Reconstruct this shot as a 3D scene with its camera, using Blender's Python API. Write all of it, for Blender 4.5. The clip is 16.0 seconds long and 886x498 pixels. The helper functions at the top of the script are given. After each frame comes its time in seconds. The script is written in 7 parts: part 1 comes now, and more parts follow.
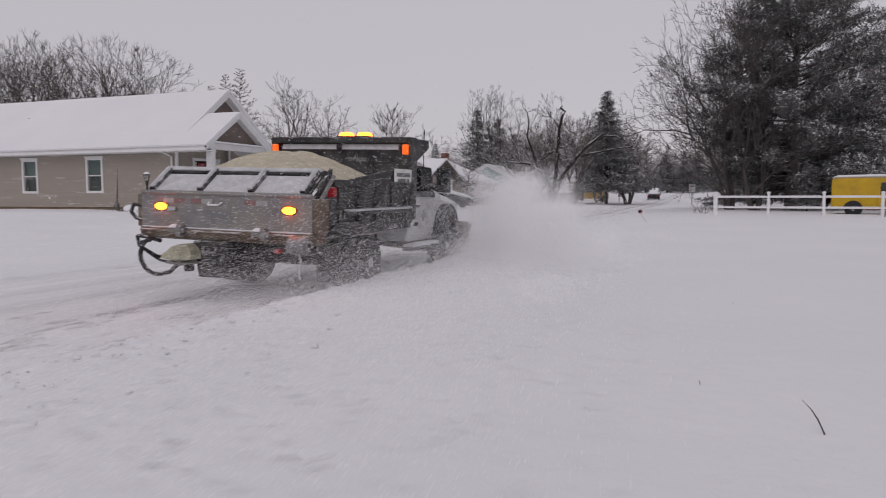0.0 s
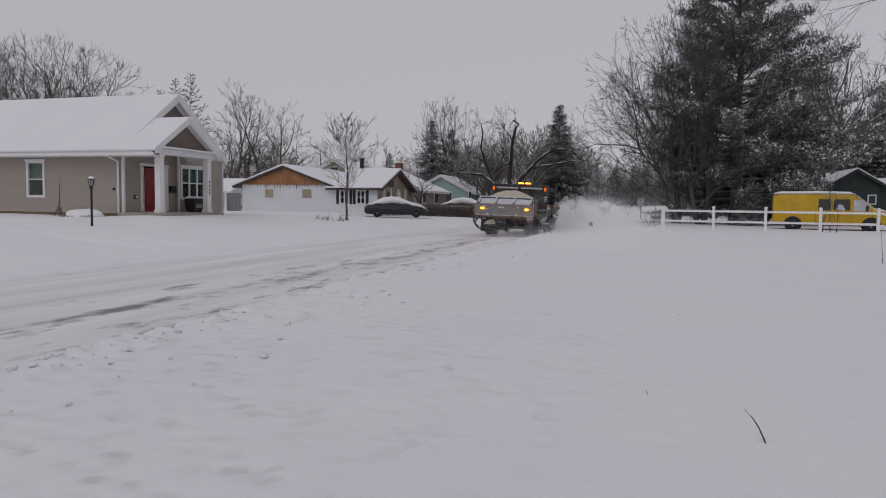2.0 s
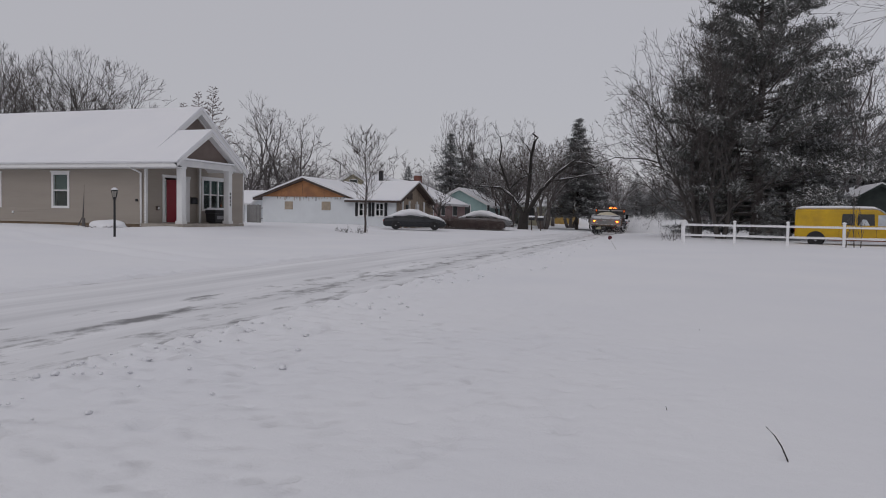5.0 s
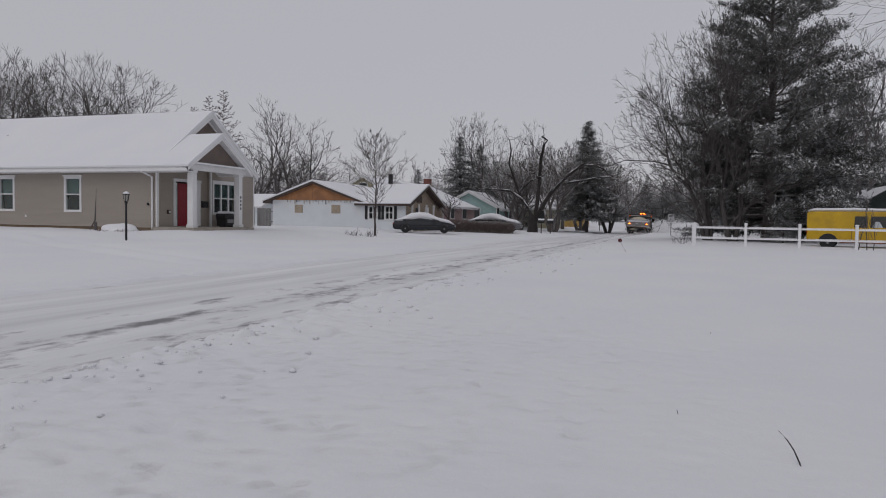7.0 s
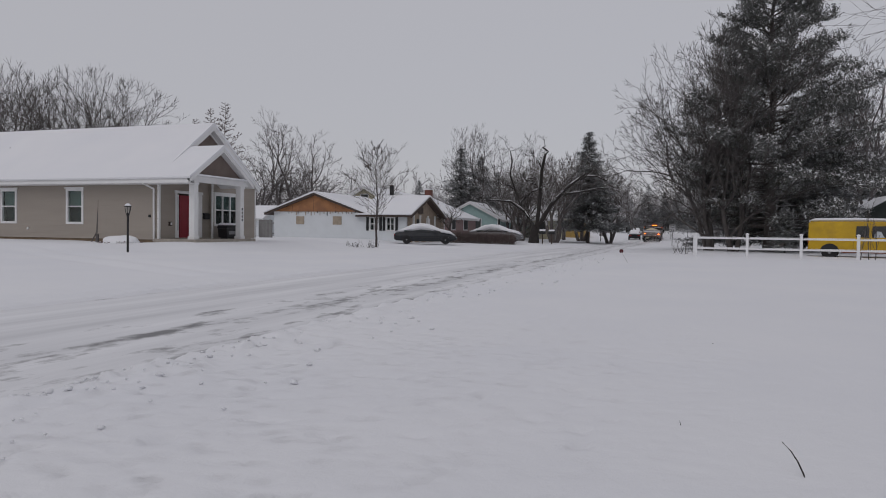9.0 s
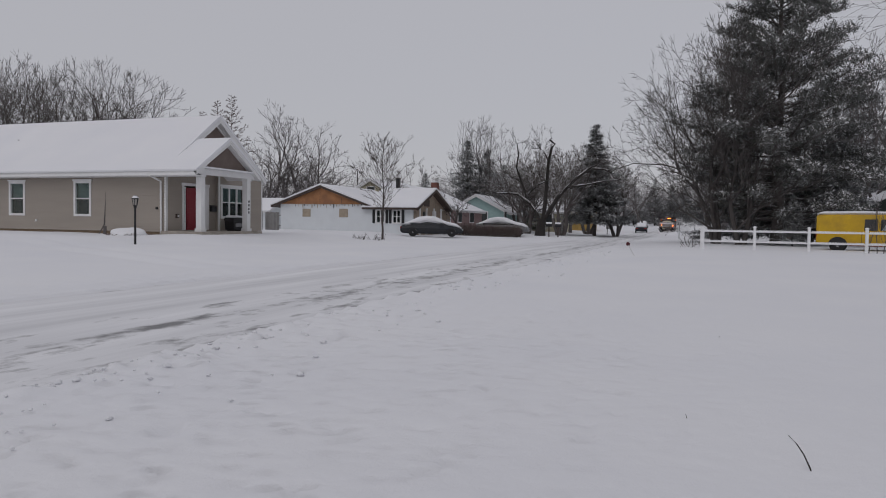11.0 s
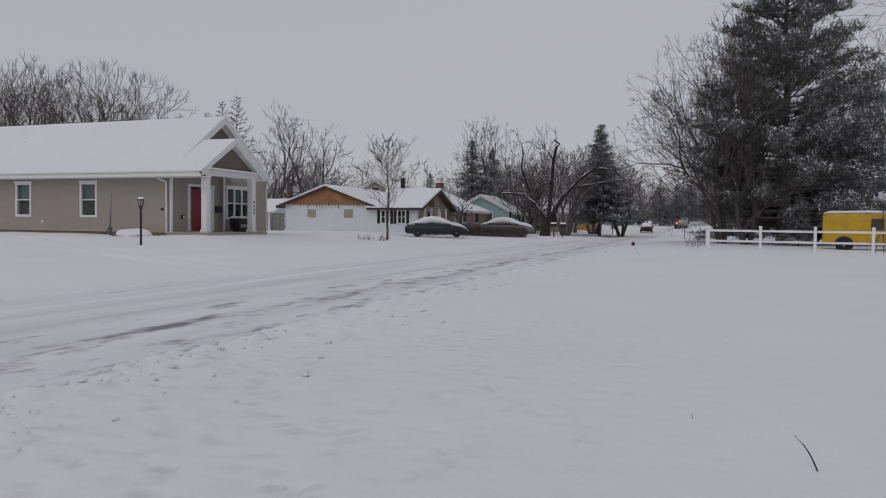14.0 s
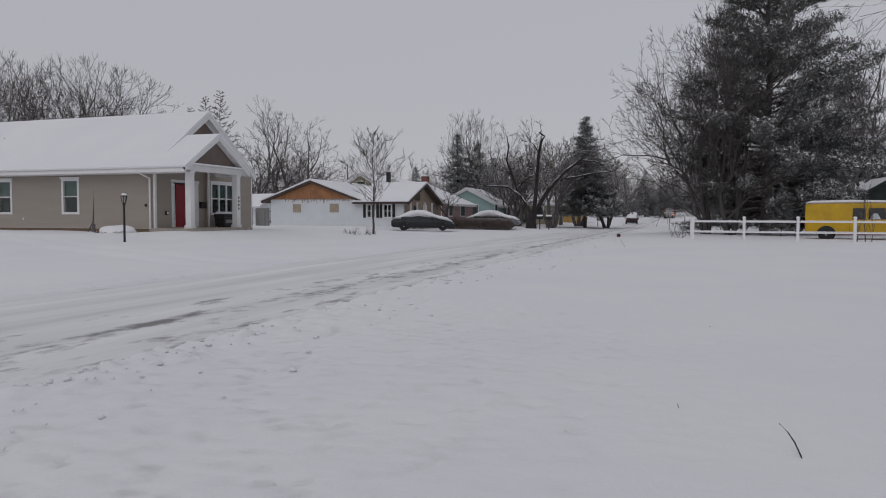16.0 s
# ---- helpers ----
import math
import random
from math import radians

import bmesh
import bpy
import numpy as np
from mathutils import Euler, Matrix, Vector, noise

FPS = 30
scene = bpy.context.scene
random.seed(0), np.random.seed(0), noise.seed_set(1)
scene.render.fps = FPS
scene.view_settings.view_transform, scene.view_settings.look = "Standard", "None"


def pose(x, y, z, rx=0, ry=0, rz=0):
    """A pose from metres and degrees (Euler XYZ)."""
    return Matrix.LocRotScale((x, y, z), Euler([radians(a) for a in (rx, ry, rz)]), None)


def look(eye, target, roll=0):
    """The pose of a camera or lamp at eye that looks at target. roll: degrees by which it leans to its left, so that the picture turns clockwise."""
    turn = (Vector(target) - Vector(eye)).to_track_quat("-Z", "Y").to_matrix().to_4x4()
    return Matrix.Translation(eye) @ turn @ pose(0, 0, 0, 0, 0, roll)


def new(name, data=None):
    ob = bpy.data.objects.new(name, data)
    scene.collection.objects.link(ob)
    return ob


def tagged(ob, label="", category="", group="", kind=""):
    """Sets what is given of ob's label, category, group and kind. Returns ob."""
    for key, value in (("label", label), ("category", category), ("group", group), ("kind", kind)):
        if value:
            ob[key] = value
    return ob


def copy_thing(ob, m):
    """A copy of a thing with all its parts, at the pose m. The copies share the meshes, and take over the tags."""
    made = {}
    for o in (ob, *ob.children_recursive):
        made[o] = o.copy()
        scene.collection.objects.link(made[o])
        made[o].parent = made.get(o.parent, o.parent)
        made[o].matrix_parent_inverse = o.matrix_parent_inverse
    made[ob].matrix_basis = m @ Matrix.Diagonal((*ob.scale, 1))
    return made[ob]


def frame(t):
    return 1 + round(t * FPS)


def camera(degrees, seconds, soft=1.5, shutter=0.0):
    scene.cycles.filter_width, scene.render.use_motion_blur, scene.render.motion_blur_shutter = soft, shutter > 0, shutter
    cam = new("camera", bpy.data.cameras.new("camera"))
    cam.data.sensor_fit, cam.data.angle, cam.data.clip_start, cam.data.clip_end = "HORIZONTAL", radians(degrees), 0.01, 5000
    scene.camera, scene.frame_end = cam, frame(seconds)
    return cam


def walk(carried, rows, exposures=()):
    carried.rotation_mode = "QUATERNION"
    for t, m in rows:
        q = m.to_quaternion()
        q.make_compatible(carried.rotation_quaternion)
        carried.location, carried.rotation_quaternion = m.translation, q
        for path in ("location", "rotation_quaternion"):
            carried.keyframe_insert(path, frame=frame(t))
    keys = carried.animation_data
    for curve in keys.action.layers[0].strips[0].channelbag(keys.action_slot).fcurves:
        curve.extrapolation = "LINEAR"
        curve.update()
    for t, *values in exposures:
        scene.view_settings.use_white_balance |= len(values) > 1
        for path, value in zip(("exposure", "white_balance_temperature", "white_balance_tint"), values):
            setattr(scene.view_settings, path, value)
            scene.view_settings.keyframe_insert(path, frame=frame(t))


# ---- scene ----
cam = camera(64.0, 16.0, 1.0, 0.15)
EYE = (0.0, 0.0, 1.4)
CAM_ROWS = [
    (0.0, 20.13, -4.47, 0.18),
    (0.1, 18.65, -4.64, -0.05),
    (0.3, 16.83, -5.18, 0.12),
    (0.5, 15.18, -4.88, 0.15),
    (0.7, 14.70, -4.22, 0.41),
    (1.0, 14.11, -3.90, -0.10),
    (1.5, 15.19, -3.88, -0.29),
    (2.0, 16.39, -3.64, -0.70),
    (2.5, 17.28, -3.55, -0.83),
    (3.0, 17.25, -2.98, -1.09),
    (3.5, 17.53, -2.76, -1.06),
    (4.0, 17.46, -2.69, -1.21),
    (4.5, 17.65, -2.72, -0.98),
    (4.7, 17.74, -2.63, -0.98),
    (6.8, 18.61, -2.73, -0.97),
    (7.0, 18.65, -2.40, -0.90),
    (7.5, 18.95, -1.94, -0.70),
    (8.0, 19.22, -1.64, -0.51),
    (8.5, 18.88, -1.52, -0.42),
    (9.0, 18.75, -1.51, -0.74),
    (11.5, 19.32, -2.23, -0.83),
    (12.0, 19.41, -2.32, -1.00),
    (12.5, 19.87, -2.45, -1.14),
    (13.0, 18.98, -2.31, -0.58),
    (13.5, 19.32, -2.12, -0.87),
    (14.0, 19.64, -2.09, -0.70),
    (14.5, 19.41, -1.88, -0.60),
    (15.0, 19.08, -1.78, -0.64),
    (15.5, 19.07, -2.08, -0.62),
    (16.0, 18.52, -2.61, -0.13),]
walk(cam, [(t, pose(*EYE, 90 + p, r, w)) for t, w, p, r in CAM_ROWS],
     [(0.0, 0.06, 6550, 17), (0.5, -0.03, 6500, 15), (1.5, -0.12, 6450, 14), (3.5, -0.12, 6380, 13), (16.0, -0.14, 6350, 12)])

# ---------- light ----------
world = bpy.data.worlds.new("overcast_sky")
scene.world = world
world.use_nodes = True
wn = world.node_tree
for n in list(wn.nodes):
    wn.nodes.remove(n)
w_out = wn.nodes.new("ShaderNodeOutputWorld")
w_bg = wn.nodes.new("ShaderNodeBackground")
w_sky = wn.nodes.new("ShaderNodeTexSky")
w_sky.sky_type = "NISHITA"
w_sky.sun_disc = False
w_sky.sun_elevation = radians(28)
w_sky.sun_rotation = radians(200)
w_mix = wn.nodes.new("ShaderNodeMixRGB")
w_str = wn.nodes.new("ShaderNodeMixRGB")
w_str.blend_type = "MULTIPLY"
w_str.inputs[0].default_value = 1.0
w_str.inputs[2].default_value = (0.10, 0.10, 0.10, 1)
wn.links.new(w_sky.outputs[0], w_str.inputs[1])
w_mix.inputs[0].default_value = 0.93
wn.links.new(w_str.outputs[0], w_mix.inputs[1])
w_mix.inputs[2].default_value = (0.492, 0.488, 0.505, 1)
wn.links.new(w_mix.outputs[0], w_bg.inputs[0])
w_bg.inputs[1].default_value = 1.0
wn.links.new(w_bg.outputs[0], w_out.inputs[0])

sun = new("sun", bpy.data.lights.new("sun", "SUN"))
sun.data.energy = 0.5
sun.data.angle = radians(40)
sun.data.color = (1.0, 0.97, 0.94)
sun.matrix_world = look((0, 0, 40), (10, 30, 0))


# ---------- materials ----------
def mat(name, color, rough=0.8, metal=0.0, var=0.25, scale=3.0, bump=0.15, bscale=30.0, snow=0.0, sscale=6.0,
        stretch=(1, 1, 1), per_object=0.0, spec=0.4, dirt=None, dscale=1.2, damount=0.5):
    m = bpy.data.materials.new(name)
    m.use_nodes = True
    nt = m.node_tree
    nd, ln = nt.nodes, nt.links
    p = nd["Principled BSDF"]
    p.inputs["Roughness"].default_value = rough
    p.inputs["Metallic"].default_value = metal
    p.inputs["Specular IOR Level"].default_value = spec
    tc = nd.new("ShaderNodeTexCoord")
    mp = nd.new("ShaderNodeMapping")
    mp.inputs["Scale"].default_value = stretch
    ln.new(tc.outputs["Object"], mp.inputs[0])

    def noi(s, detail=5.0, r=0.6):
        n = nd.new("ShaderNodeTexNoise")
        n.inputs["Scale"].default_value = s
        n.inputs["Detail"].default_value = detail
        n.inputs["Roughness"].default_value = r
        ln.new(mp.outputs[0], n.inputs["Vector"])
        return n.outputs["Fac"]

    def ramp(src, a, b, ca=(0, 0, 0, 1), cb=(1, 1, 1, 1)):
        r = nd.new("ShaderNodeValToRGB")
        r.color_ramp.elements[0].position, r.color_ramp.elements[1].position = a, b
        r.color_ramp.elements[0].color, r.color_ramp.elements[1].color = ca, cb
        ln.new(src, r.inputs[0])
        return r.outputs[0]

    def mix(f, a, b, mode="MIX"):
        x = nd.new("ShaderNodeMixRGB")
        x.blend_type = mode
        for sock, v in zip(x.inputs, (f, a, b)):
            if isinstance(v, (int, float)):
                sock.default_value = v
            elif isinstance(v, tuple):
                sock.default_value = (*v[:3], 1)
            else:
                ln.new(v, sock)
        return x.outputs[0]
    lo = tuple(max(0, c * (1 - var)) for c in color)
    hi = tuple(min(1, c * (1 + var)) for c in color)
    col = ramp(noi(scale), 0.3, 0.7, (*lo, 1), (*hi, 1))
    fine = noi(bscale, 3.0)
    col = mix(0.35 * min(1, var * 2), col, ramp(fine, 0.3, 0.7, (*lo, 1), (*hi, 1)))
    if per_object:
        oi = nd.new("ShaderNodeObjectInfo")
        col = mix(per_object, col, ramp(oi.outputs["Random"], 0, 1, (*lo, 1), (*hi, 1)))
    if dirt:
        col = mix(mix(1.0, ramp(noi(dscale), 0.42, 0.62), (damount,) * 3, "MULTIPLY"), col, dirt)
    if snow > 0:
        g = nd.new("ShaderNodeNewGeometry")
        sx = nd.new("ShaderNodeSeparateXYZ")
        ln.new(g.outputs["Normal"], sx.inputs[0])
        up = ramp(sx.outputs["Z"], 0.25, 0.75)
        pat = ramp(noi(sscale, 4.0), 0.62 - 0.3 * snow, 0.74 - 0.3 * snow)
        f = mix(1.0, up, pat, "MULTIPLY")
        col = mix(f, col, (0.80, 0.80, 0.82))
    ln.new(col, p.inputs["Base Color"])
    if bump:
        b = nd.new("ShaderNodeBump")
        b.inputs["Strength"].default_value = bump
        b.inputs["Distance"].default_value = 0.02
        ln.new(fine, b.inputs["Height"])
        ln.new(b.outputs[0], p.inputs["Normal"])
    return m


def glow(name, color, strength):
    m = bpy.data.materials.new(name)
    m.use_nodes = True
    p = m.node_tree.nodes["Principled BSDF"]
    p.inputs["Base Color"].default_value = (*color, 1)
    p.inputs["Emission Color"].default_value = (*color, 1)
    p.inputs["Emission Strength"].default_value = strength
    return m


def snow_mat(name, base=(0.765, 0.765, 0.785), bump=0.35):
    m = bpy.data.materials.new(name)
    m.use_nodes = True
    nd, ln = m.node_tree.nodes, m.node_tree.links
    p = nd["Principled BSDF"]
    p.inputs["Roughness"].default_value = 0.85
    p.inputs["Specular IOR Level"].default_value = 0.25
    tc = nd.new("ShaderNodeTexCoord")
    big = nd.new("ShaderNodeTexNoise")
    big.inputs["Scale"].default_value = 0.35
    big.inputs["Detail"].default_value = 6
    fine = nd.new("ShaderNodeTexNoise")
    fine.inputs["Scale"].default_value = 5.0
    fine.inputs["Detail"].default_value = 8
    fine.inputs["Roughness"].default_value = 0.7
    for n in (big, fine):
        ln.new(tc.outputs["Object"], n.inputs["Vector"])
    r = nd.new("ShaderNodeValToRGB")
    r.color_ramp.elements[0].position, r.color_ramp.elements[1].position = 0.3, 0.7
    r.color_ramp.elements[0].color = (base[0] * 0.95, base[1] * 0.955, base[2] * 0.97, 1)
    r.color_ramp.elements[1].color = (*base, 1)
    ln.new(big.outputs["Fac"], r.inputs[0])
    ln.new(r.outputs[0], p.inputs["Base Color"])
    b = nd.new("ShaderNodeBump")
    b.inputs["Strength"].default_value = bump
    b.inputs["Distance"].default_value = 0.05
    ln.new(fine.outputs["Fac"], b.inputs["Height"])
    ln.new(b.outputs[0], p.inputs["Normal"])
    return m


def road_mat():
    """Packed snow with wet asphalt showing through in streaks along the wheel tracks."""
    m = bpy.data.materials.new("packed_snow_road")
    m.use_nodes = True
    nd, ln = m.node_tree.nodes, m.node_tree.links
    p = nd["Principled BSDF"]
    tc = nd.new("ShaderNodeTexCoord")

    def noi(sc, scale, detail=6, rough=0.6):
        mp = nd.new("ShaderNodeMapping")
        mp.inputs["Scale"].default_value = sc
        ln.new(tc.outputs["Object"], mp.inputs[0])
        n = nd.new("ShaderNodeTexNoise")
        n.inputs["Scale"].default_value, n.inputs["Detail"].default_value = scale, detail
        n.inputs["Roughness"].default_value = rough
        ln.new(mp.outputs[0], n.inputs["Vector"])
        return n.outputs["Fac"]

    def math_(op, a, b):
        x = nd.new("ShaderNodeMath")
        x.operation = op
        for s, v in zip(x.inputs, (a, b)):
            if isinstance(v, (int, float)):
                s.default_value = v
            else:
                ln.new(v, s)
        return x.outputs[0]

    def ramp(src, pts):
        r = nd.new("ShaderNodeValToRGB")
        el = r.color_ramp.elements
        el[0].position, el[1].position = pts[0][0], pts[-1][0]
        el[0].color, el[1].color = (*pts[0][1], 1), (*pts[-1][1], 1)
        for pos, c in pts[1:-1]:
            e = el.new(pos)
            e.color = (*c, 1)
        ln.new(src, r.inputs[0])
        return r.outputs[0]
    sx = nd.new("ShaderNodeSeparateXYZ")
    ln.new(tc.outputs["Object"], sx.inputs[0])
    across = math_("DIVIDE", math_("ADD", sx.outputs["X"], 10.2), 6.0)
    v = lambda a: (a, a, a)
    lanes = ramp(across, [(0.0, v(0.0)), (0.04, v(0.12)), (0.12, v(0.0)), (0.46, v(0.0)), (0.56, v(0.15)), (0.63, v(0.12)), (0.70, v(0.23)),
                          (0.76, v(0.11)), (0.84, v(0.15)), (0.90, v(0.20)), (0.96, v(0.13)), (1.0, v(0.0))])
    streak = math_("ADD", math_("MULTIPLY", noi((1.5, 0.55, 1), 1.9, 7, 0.62), 0.75), math_("MULTIPLY", noi((2.2, 1.3, 1), 2.6, 5, 0.6), 0.25))
    wet = math_("ADD", streak, lanes)
    mask = ramp(wet, [(0.675, v(0)), (0.735, v(0.35)), (0.80, v(0.85))])
    grey = ramp(noi((1.6, 0.10, 1), 1.0, 5), [(0.3, (0.58, 0.58, 0.60)), (0.68, (0.78, 0.78, 0.80))])
    mixn = nd.new("ShaderNodeMixRGB")
    ln.new(mask, mixn.inputs[0])
    ln.new(grey, mixn.inputs[1])
    mixn.inputs[2].default_value = (0.055, 0.053, 0.055, 1)
    ln.new(mixn.outputs[0], p.inputs["Base Color"])
    rr = ramp(mask, [(0.0, v(0.75)), (1.0, v(0.38))])
    ln.new(rr, p.inputs["Roughness"])
    b = nd.new("ShaderNodeBump")
    b.inputs["Strength"].default_value = 0.3
    b.inputs["Distance"].default_value = 0.03
    ln.new(noi((4, 1, 1), 6.0), b.inputs["Height"])
    ln.new(b.outputs[0], p.inputs["Normal"])
    return m


SNOW = snow_mat("fresh_snow")
ROOFSNOW = snow_mat("roof_snow", (0.785, 0.785, 0.805), 0.2)
ROAD = road_mat()
SIDING = mat("taupe_vinyl_siding", (0.36, 0.32, 0.278), 0.6, var=0.06, scale=0.8, bump=0.05, stretch=(0.3, 0.3, 3))
BROWN = mat("brown_gable_siding", (0.16, 0.125, 0.11), 0.7, var=0.1)
WHITE = mat("white_trim", (0.72, 0.72, 0.72), 0.5, var=0.06, scale=2)
WHITEWALL = mat("white_house_wrap", (0.68, 0.71, 0.73), 0.7, var=0.04, scale=0.7, dirt=(0.6, 0.62, 0.64), damount=0.25)
PLY = mat("orange_plywood", (0.36, 0.17, 0.075), 0.7, var=0.25, scale=0.8, dirt=(0.2, 0.10, 0.06), damount=0.5)
TANPLY = mat("tan_plywood", (0.36, 0.30, 0.23), 0.8)
TAN = mat("tan_cladding", (0.30, 0.24, 0.185), 0.8)
PINK = mat("dull_pink_siding", (0.27, 0.19, 0.185), 0.8, var=0.1)
TEAL = mat("pale_teal_siding", (0.30, 0.42, 0.41), 0.8, var=0.1)
GREENDARK = mat("dark_green_boards", (0.035, 0.045, 0.042), 0.8)
OCHRE = mat("ochre_boards", (0.33, 0.22, 0.07), 0.8)
CREAM = mat("cream_siding", (0.40, 0.37, 0.27), 0.8)
DARKWOOD = mat("dark_brown_wood", (0.07, 0.05, 0.042), 0.7)
REDDOOR = mat("red_door_paint", (0.24, 0.022, 0.035), 0.45, var=0.1)
BRICK = mat("chimney_brick", (0.16, 0.07, 0.055), 0.9)
BLACK = mat("black_paint", (0.016, 0.016, 0.018), 0.5)
CONCRETE = mat("concrete", (0.33, 0.30, 0.26), 0.9)
FOUND = mat("brown_foundation", (0.19, 0.14, 0.095), 0.9)
WOODFENCE = mat("grey_fence_boards", (0.22, 0.215, 0.21), 0.9, per_object=0.5)
VINYL = mat("white_vinyl", (0.78, 0.78, 0.79), 0.45, var=0.04)
BARK = mat("bark", (0.11, 0.097, 0.092), 0.95, var=0.35, scale=6, bump=0.5, snow=0.6, sscale=1.6, stretch=(1, 1, 0.4))
DARKBARK = mat("wet_dark_bark", (0.09, 0.081, 0.077), 0.95, var=0.3, scale=6, bump=0.4, snow=0.4, sscale=1.6)
SNAGBARK = mat("old_dark_bark", (0.035, 0.031, 0.029), 0.95, var=0.35, scale=5, bump=0.5, snow=0.3, sscale=1.0)
YOUNGBARK = mat("young_bark", (0.075, 0.062, 0.058), 0.9, var=0.3, scale=6, snow=0.15)
# Far bark: distance haze is put into these two lighter base colours.
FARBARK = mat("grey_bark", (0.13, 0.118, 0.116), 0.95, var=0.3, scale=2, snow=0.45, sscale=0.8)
HAZEBARK = mat("hazed_bark", (0.25, 0.235, 0.238), 0.95, var=0.2, scale=1, snow=0.6, sscale=0.5)
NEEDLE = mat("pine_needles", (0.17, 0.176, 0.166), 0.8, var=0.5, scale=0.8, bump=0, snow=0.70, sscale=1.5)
# Spruce and fir needles are lightened to stand in for haze in the air.
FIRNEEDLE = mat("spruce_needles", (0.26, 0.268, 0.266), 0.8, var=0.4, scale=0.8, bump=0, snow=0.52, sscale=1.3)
FARFIR = mat("hazed_fir", (0.29, 0.296, 0.298), 0.85, var=0.3, scale=0.6, bump=0, snow=0.4, sscale=0.8)
HEDGEM = mat("hedge_twigs", (0.15, 0.115, 0.105), 0.95, var=0.4, scale=3, snow=0.3)
GLASS = bpy.data.materials.new("window_glass")
GLASS.use_nodes = True
gp = GLASS.node_tree.nodes["Principled BSDF"]
gp.inputs["Base Color"].default_value = (0.75, 0.85, 0.84, 1)
gp.inputs["Roughness"].default_value = 0.03
gp.inputs["Transmission Weight"].default_value = 1.0
gp.inputs["IOR"].default_value = 1.35
ROOM = mat("dim_room", (0.05, 0.055, 0.055), 0.9)
CURTAIN = mat("grey_green_curtain", (0.16, 0.21, 0.20), 0.9, var=0.2, stretch=(8, 8, 1))


# ---------- building helpers ----------
def bm_new():
    return bmesh.new()


def box(bm, x0, x1, y0, y1, z0, z1, m=None):
    vs = [bm.verts.new((x, y, z)) for x in (x0, x1) for y in (y0, y1) for z in (z0, z1)]
    if m is not None:
        for v in vs:
            v.co = m @ v.co
    for f in ((0, 1, 3, 2), (4, 6, 7, 5), (0, 4, 5, 1), (2, 3, 7, 6), (0, 2, 6, 4), (1, 5, 7, 3)):
        bm.faces.new([vs[i] for i in f])
    return bm


def prism(bm, pts, axis, a, b):
    """Extrudes a polygon of (u, v) points along an axis from a to b."""
    def at(u, v, w):
        return {"x": (w, u, v), "y": (u, w, v), "z": (u, v, w)}[axis]
    A = [bm.verts.new(at(u, v, a)) for u, v in pts]
    B = [bm.verts.new(at(u, v, b)) for u, v in pts]
    n = len(pts)
    bm.faces.new(A)
    bm.faces.new(B[::-1])
    for i in range(n):
        bm.faces.new((A[i], B[i], B[(i + 1) % n], A[(i + 1) % n]))
    return bm


def tube(bm, p0, p1, r0, r1=None, n=10, caps=True):
    r1 = r0 if r1 is None else r1
    p0, p1 = Vector(p0), Vector(p1)
    d = (p1 - p0).normalized()
    u = d.orthogonal().normalized()
    w = d.cross(u)
    A, B = [], []
    for i in range(n):
        a = 2 * math.pi * i / n
        o = u * math.cos(a) + w * math.sin(a)
        A.append(bm.verts.new(p0 + o * r0))
        B.append(bm.verts.new(p1 + o * r1))
    for i in range(n):
        bm.faces.new((A[i], A[(i + 1) % n], B[(i + 1) % n], B[i]))
    if caps:
        bm.faces.new(A[::-1])
        bm.faces.new(B)
    return bm


def lathe(bm, c, prof, axis="z", n=20):
    """Turns a profile of (radius, height) points round an axis through c."""
    rings = []
    for r, h in prof:
        ring = []
        for i in range(n):
            a = 2 * math.pi * i / n
            u, v = r * math.cos(a), r * math.sin(a)
            q = {"z": (u, v, h), "x": (h, u, v), "y": (u, h, v)}[axis]
            ring.append(bm.verts.new(Vector(c) + Vector(q)))
        rings.append(ring)
    for A, B in zip(rings, rings[1:]):
        for i in range(n):
            bm.faces.new((A[i], A[(i + 1) % n], B[(i + 1) % n], B[i]))
    bm.faces.new(rings[0][::-1])
    bm.faces.new(rings[-1])
    return bm


def pipe(bm, pts, r, n=6):
    for a, b in zip(pts, pts[1:]):
        tube(bm, a, b, r, r, n)
    return bm


def part(name, bm, material, parent=None, label="", bevel=0.0, smooth=False):
    if bevel:
        bmesh.ops.bevel(bm, geom=list(bm.edges), offset=bevel, segments=2, affect="EDGES", profile=0.6)
    bmesh.ops.recalc_face_normals(bm, faces=bm.faces)
    me = bpy.data.meshes.new(name)
    bm.to_mesh(me)
    bm.free()
    me.materials.append(material)
    if smooth:
        for f in me.polygons:
            f.use_smooth = True
    ob = new(name, me)
    if parent is not None:
        ob.parent = parent
    if label:
        ob["label"] = label
    return ob


def raw(name, verts, faces, material, parent=None, label="", smooth=False):
    me = bpy.data.meshes.new(name)
    me.from_pydata(verts, [], faces)
    me.update()
    me.materials.append(material)
    if smooth:
        for f in me.polygons:
            f.use_smooth = True
    ob = new(name, me)
    if parent is not None:
        ob.parent = parent
    if label:
        ob["label"] = label
    return ob


def thing(name, at, label, category, group="", kind="", rz=0):
    e = new(name)
    e.matrix_basis = pose(*at, 0, 0, rz)
    e.empty_display_size = 0.3
    return tagged(e, label, category, group, kind)


def smooth01(a):
    a = min(1.0, max(0.0, a))
    return a * a * (3 - 2 * a)


# ---------- ground ----------
ROAD_L, ROAD_R, ROAD_Z = -9.95, -4.38, 0.08


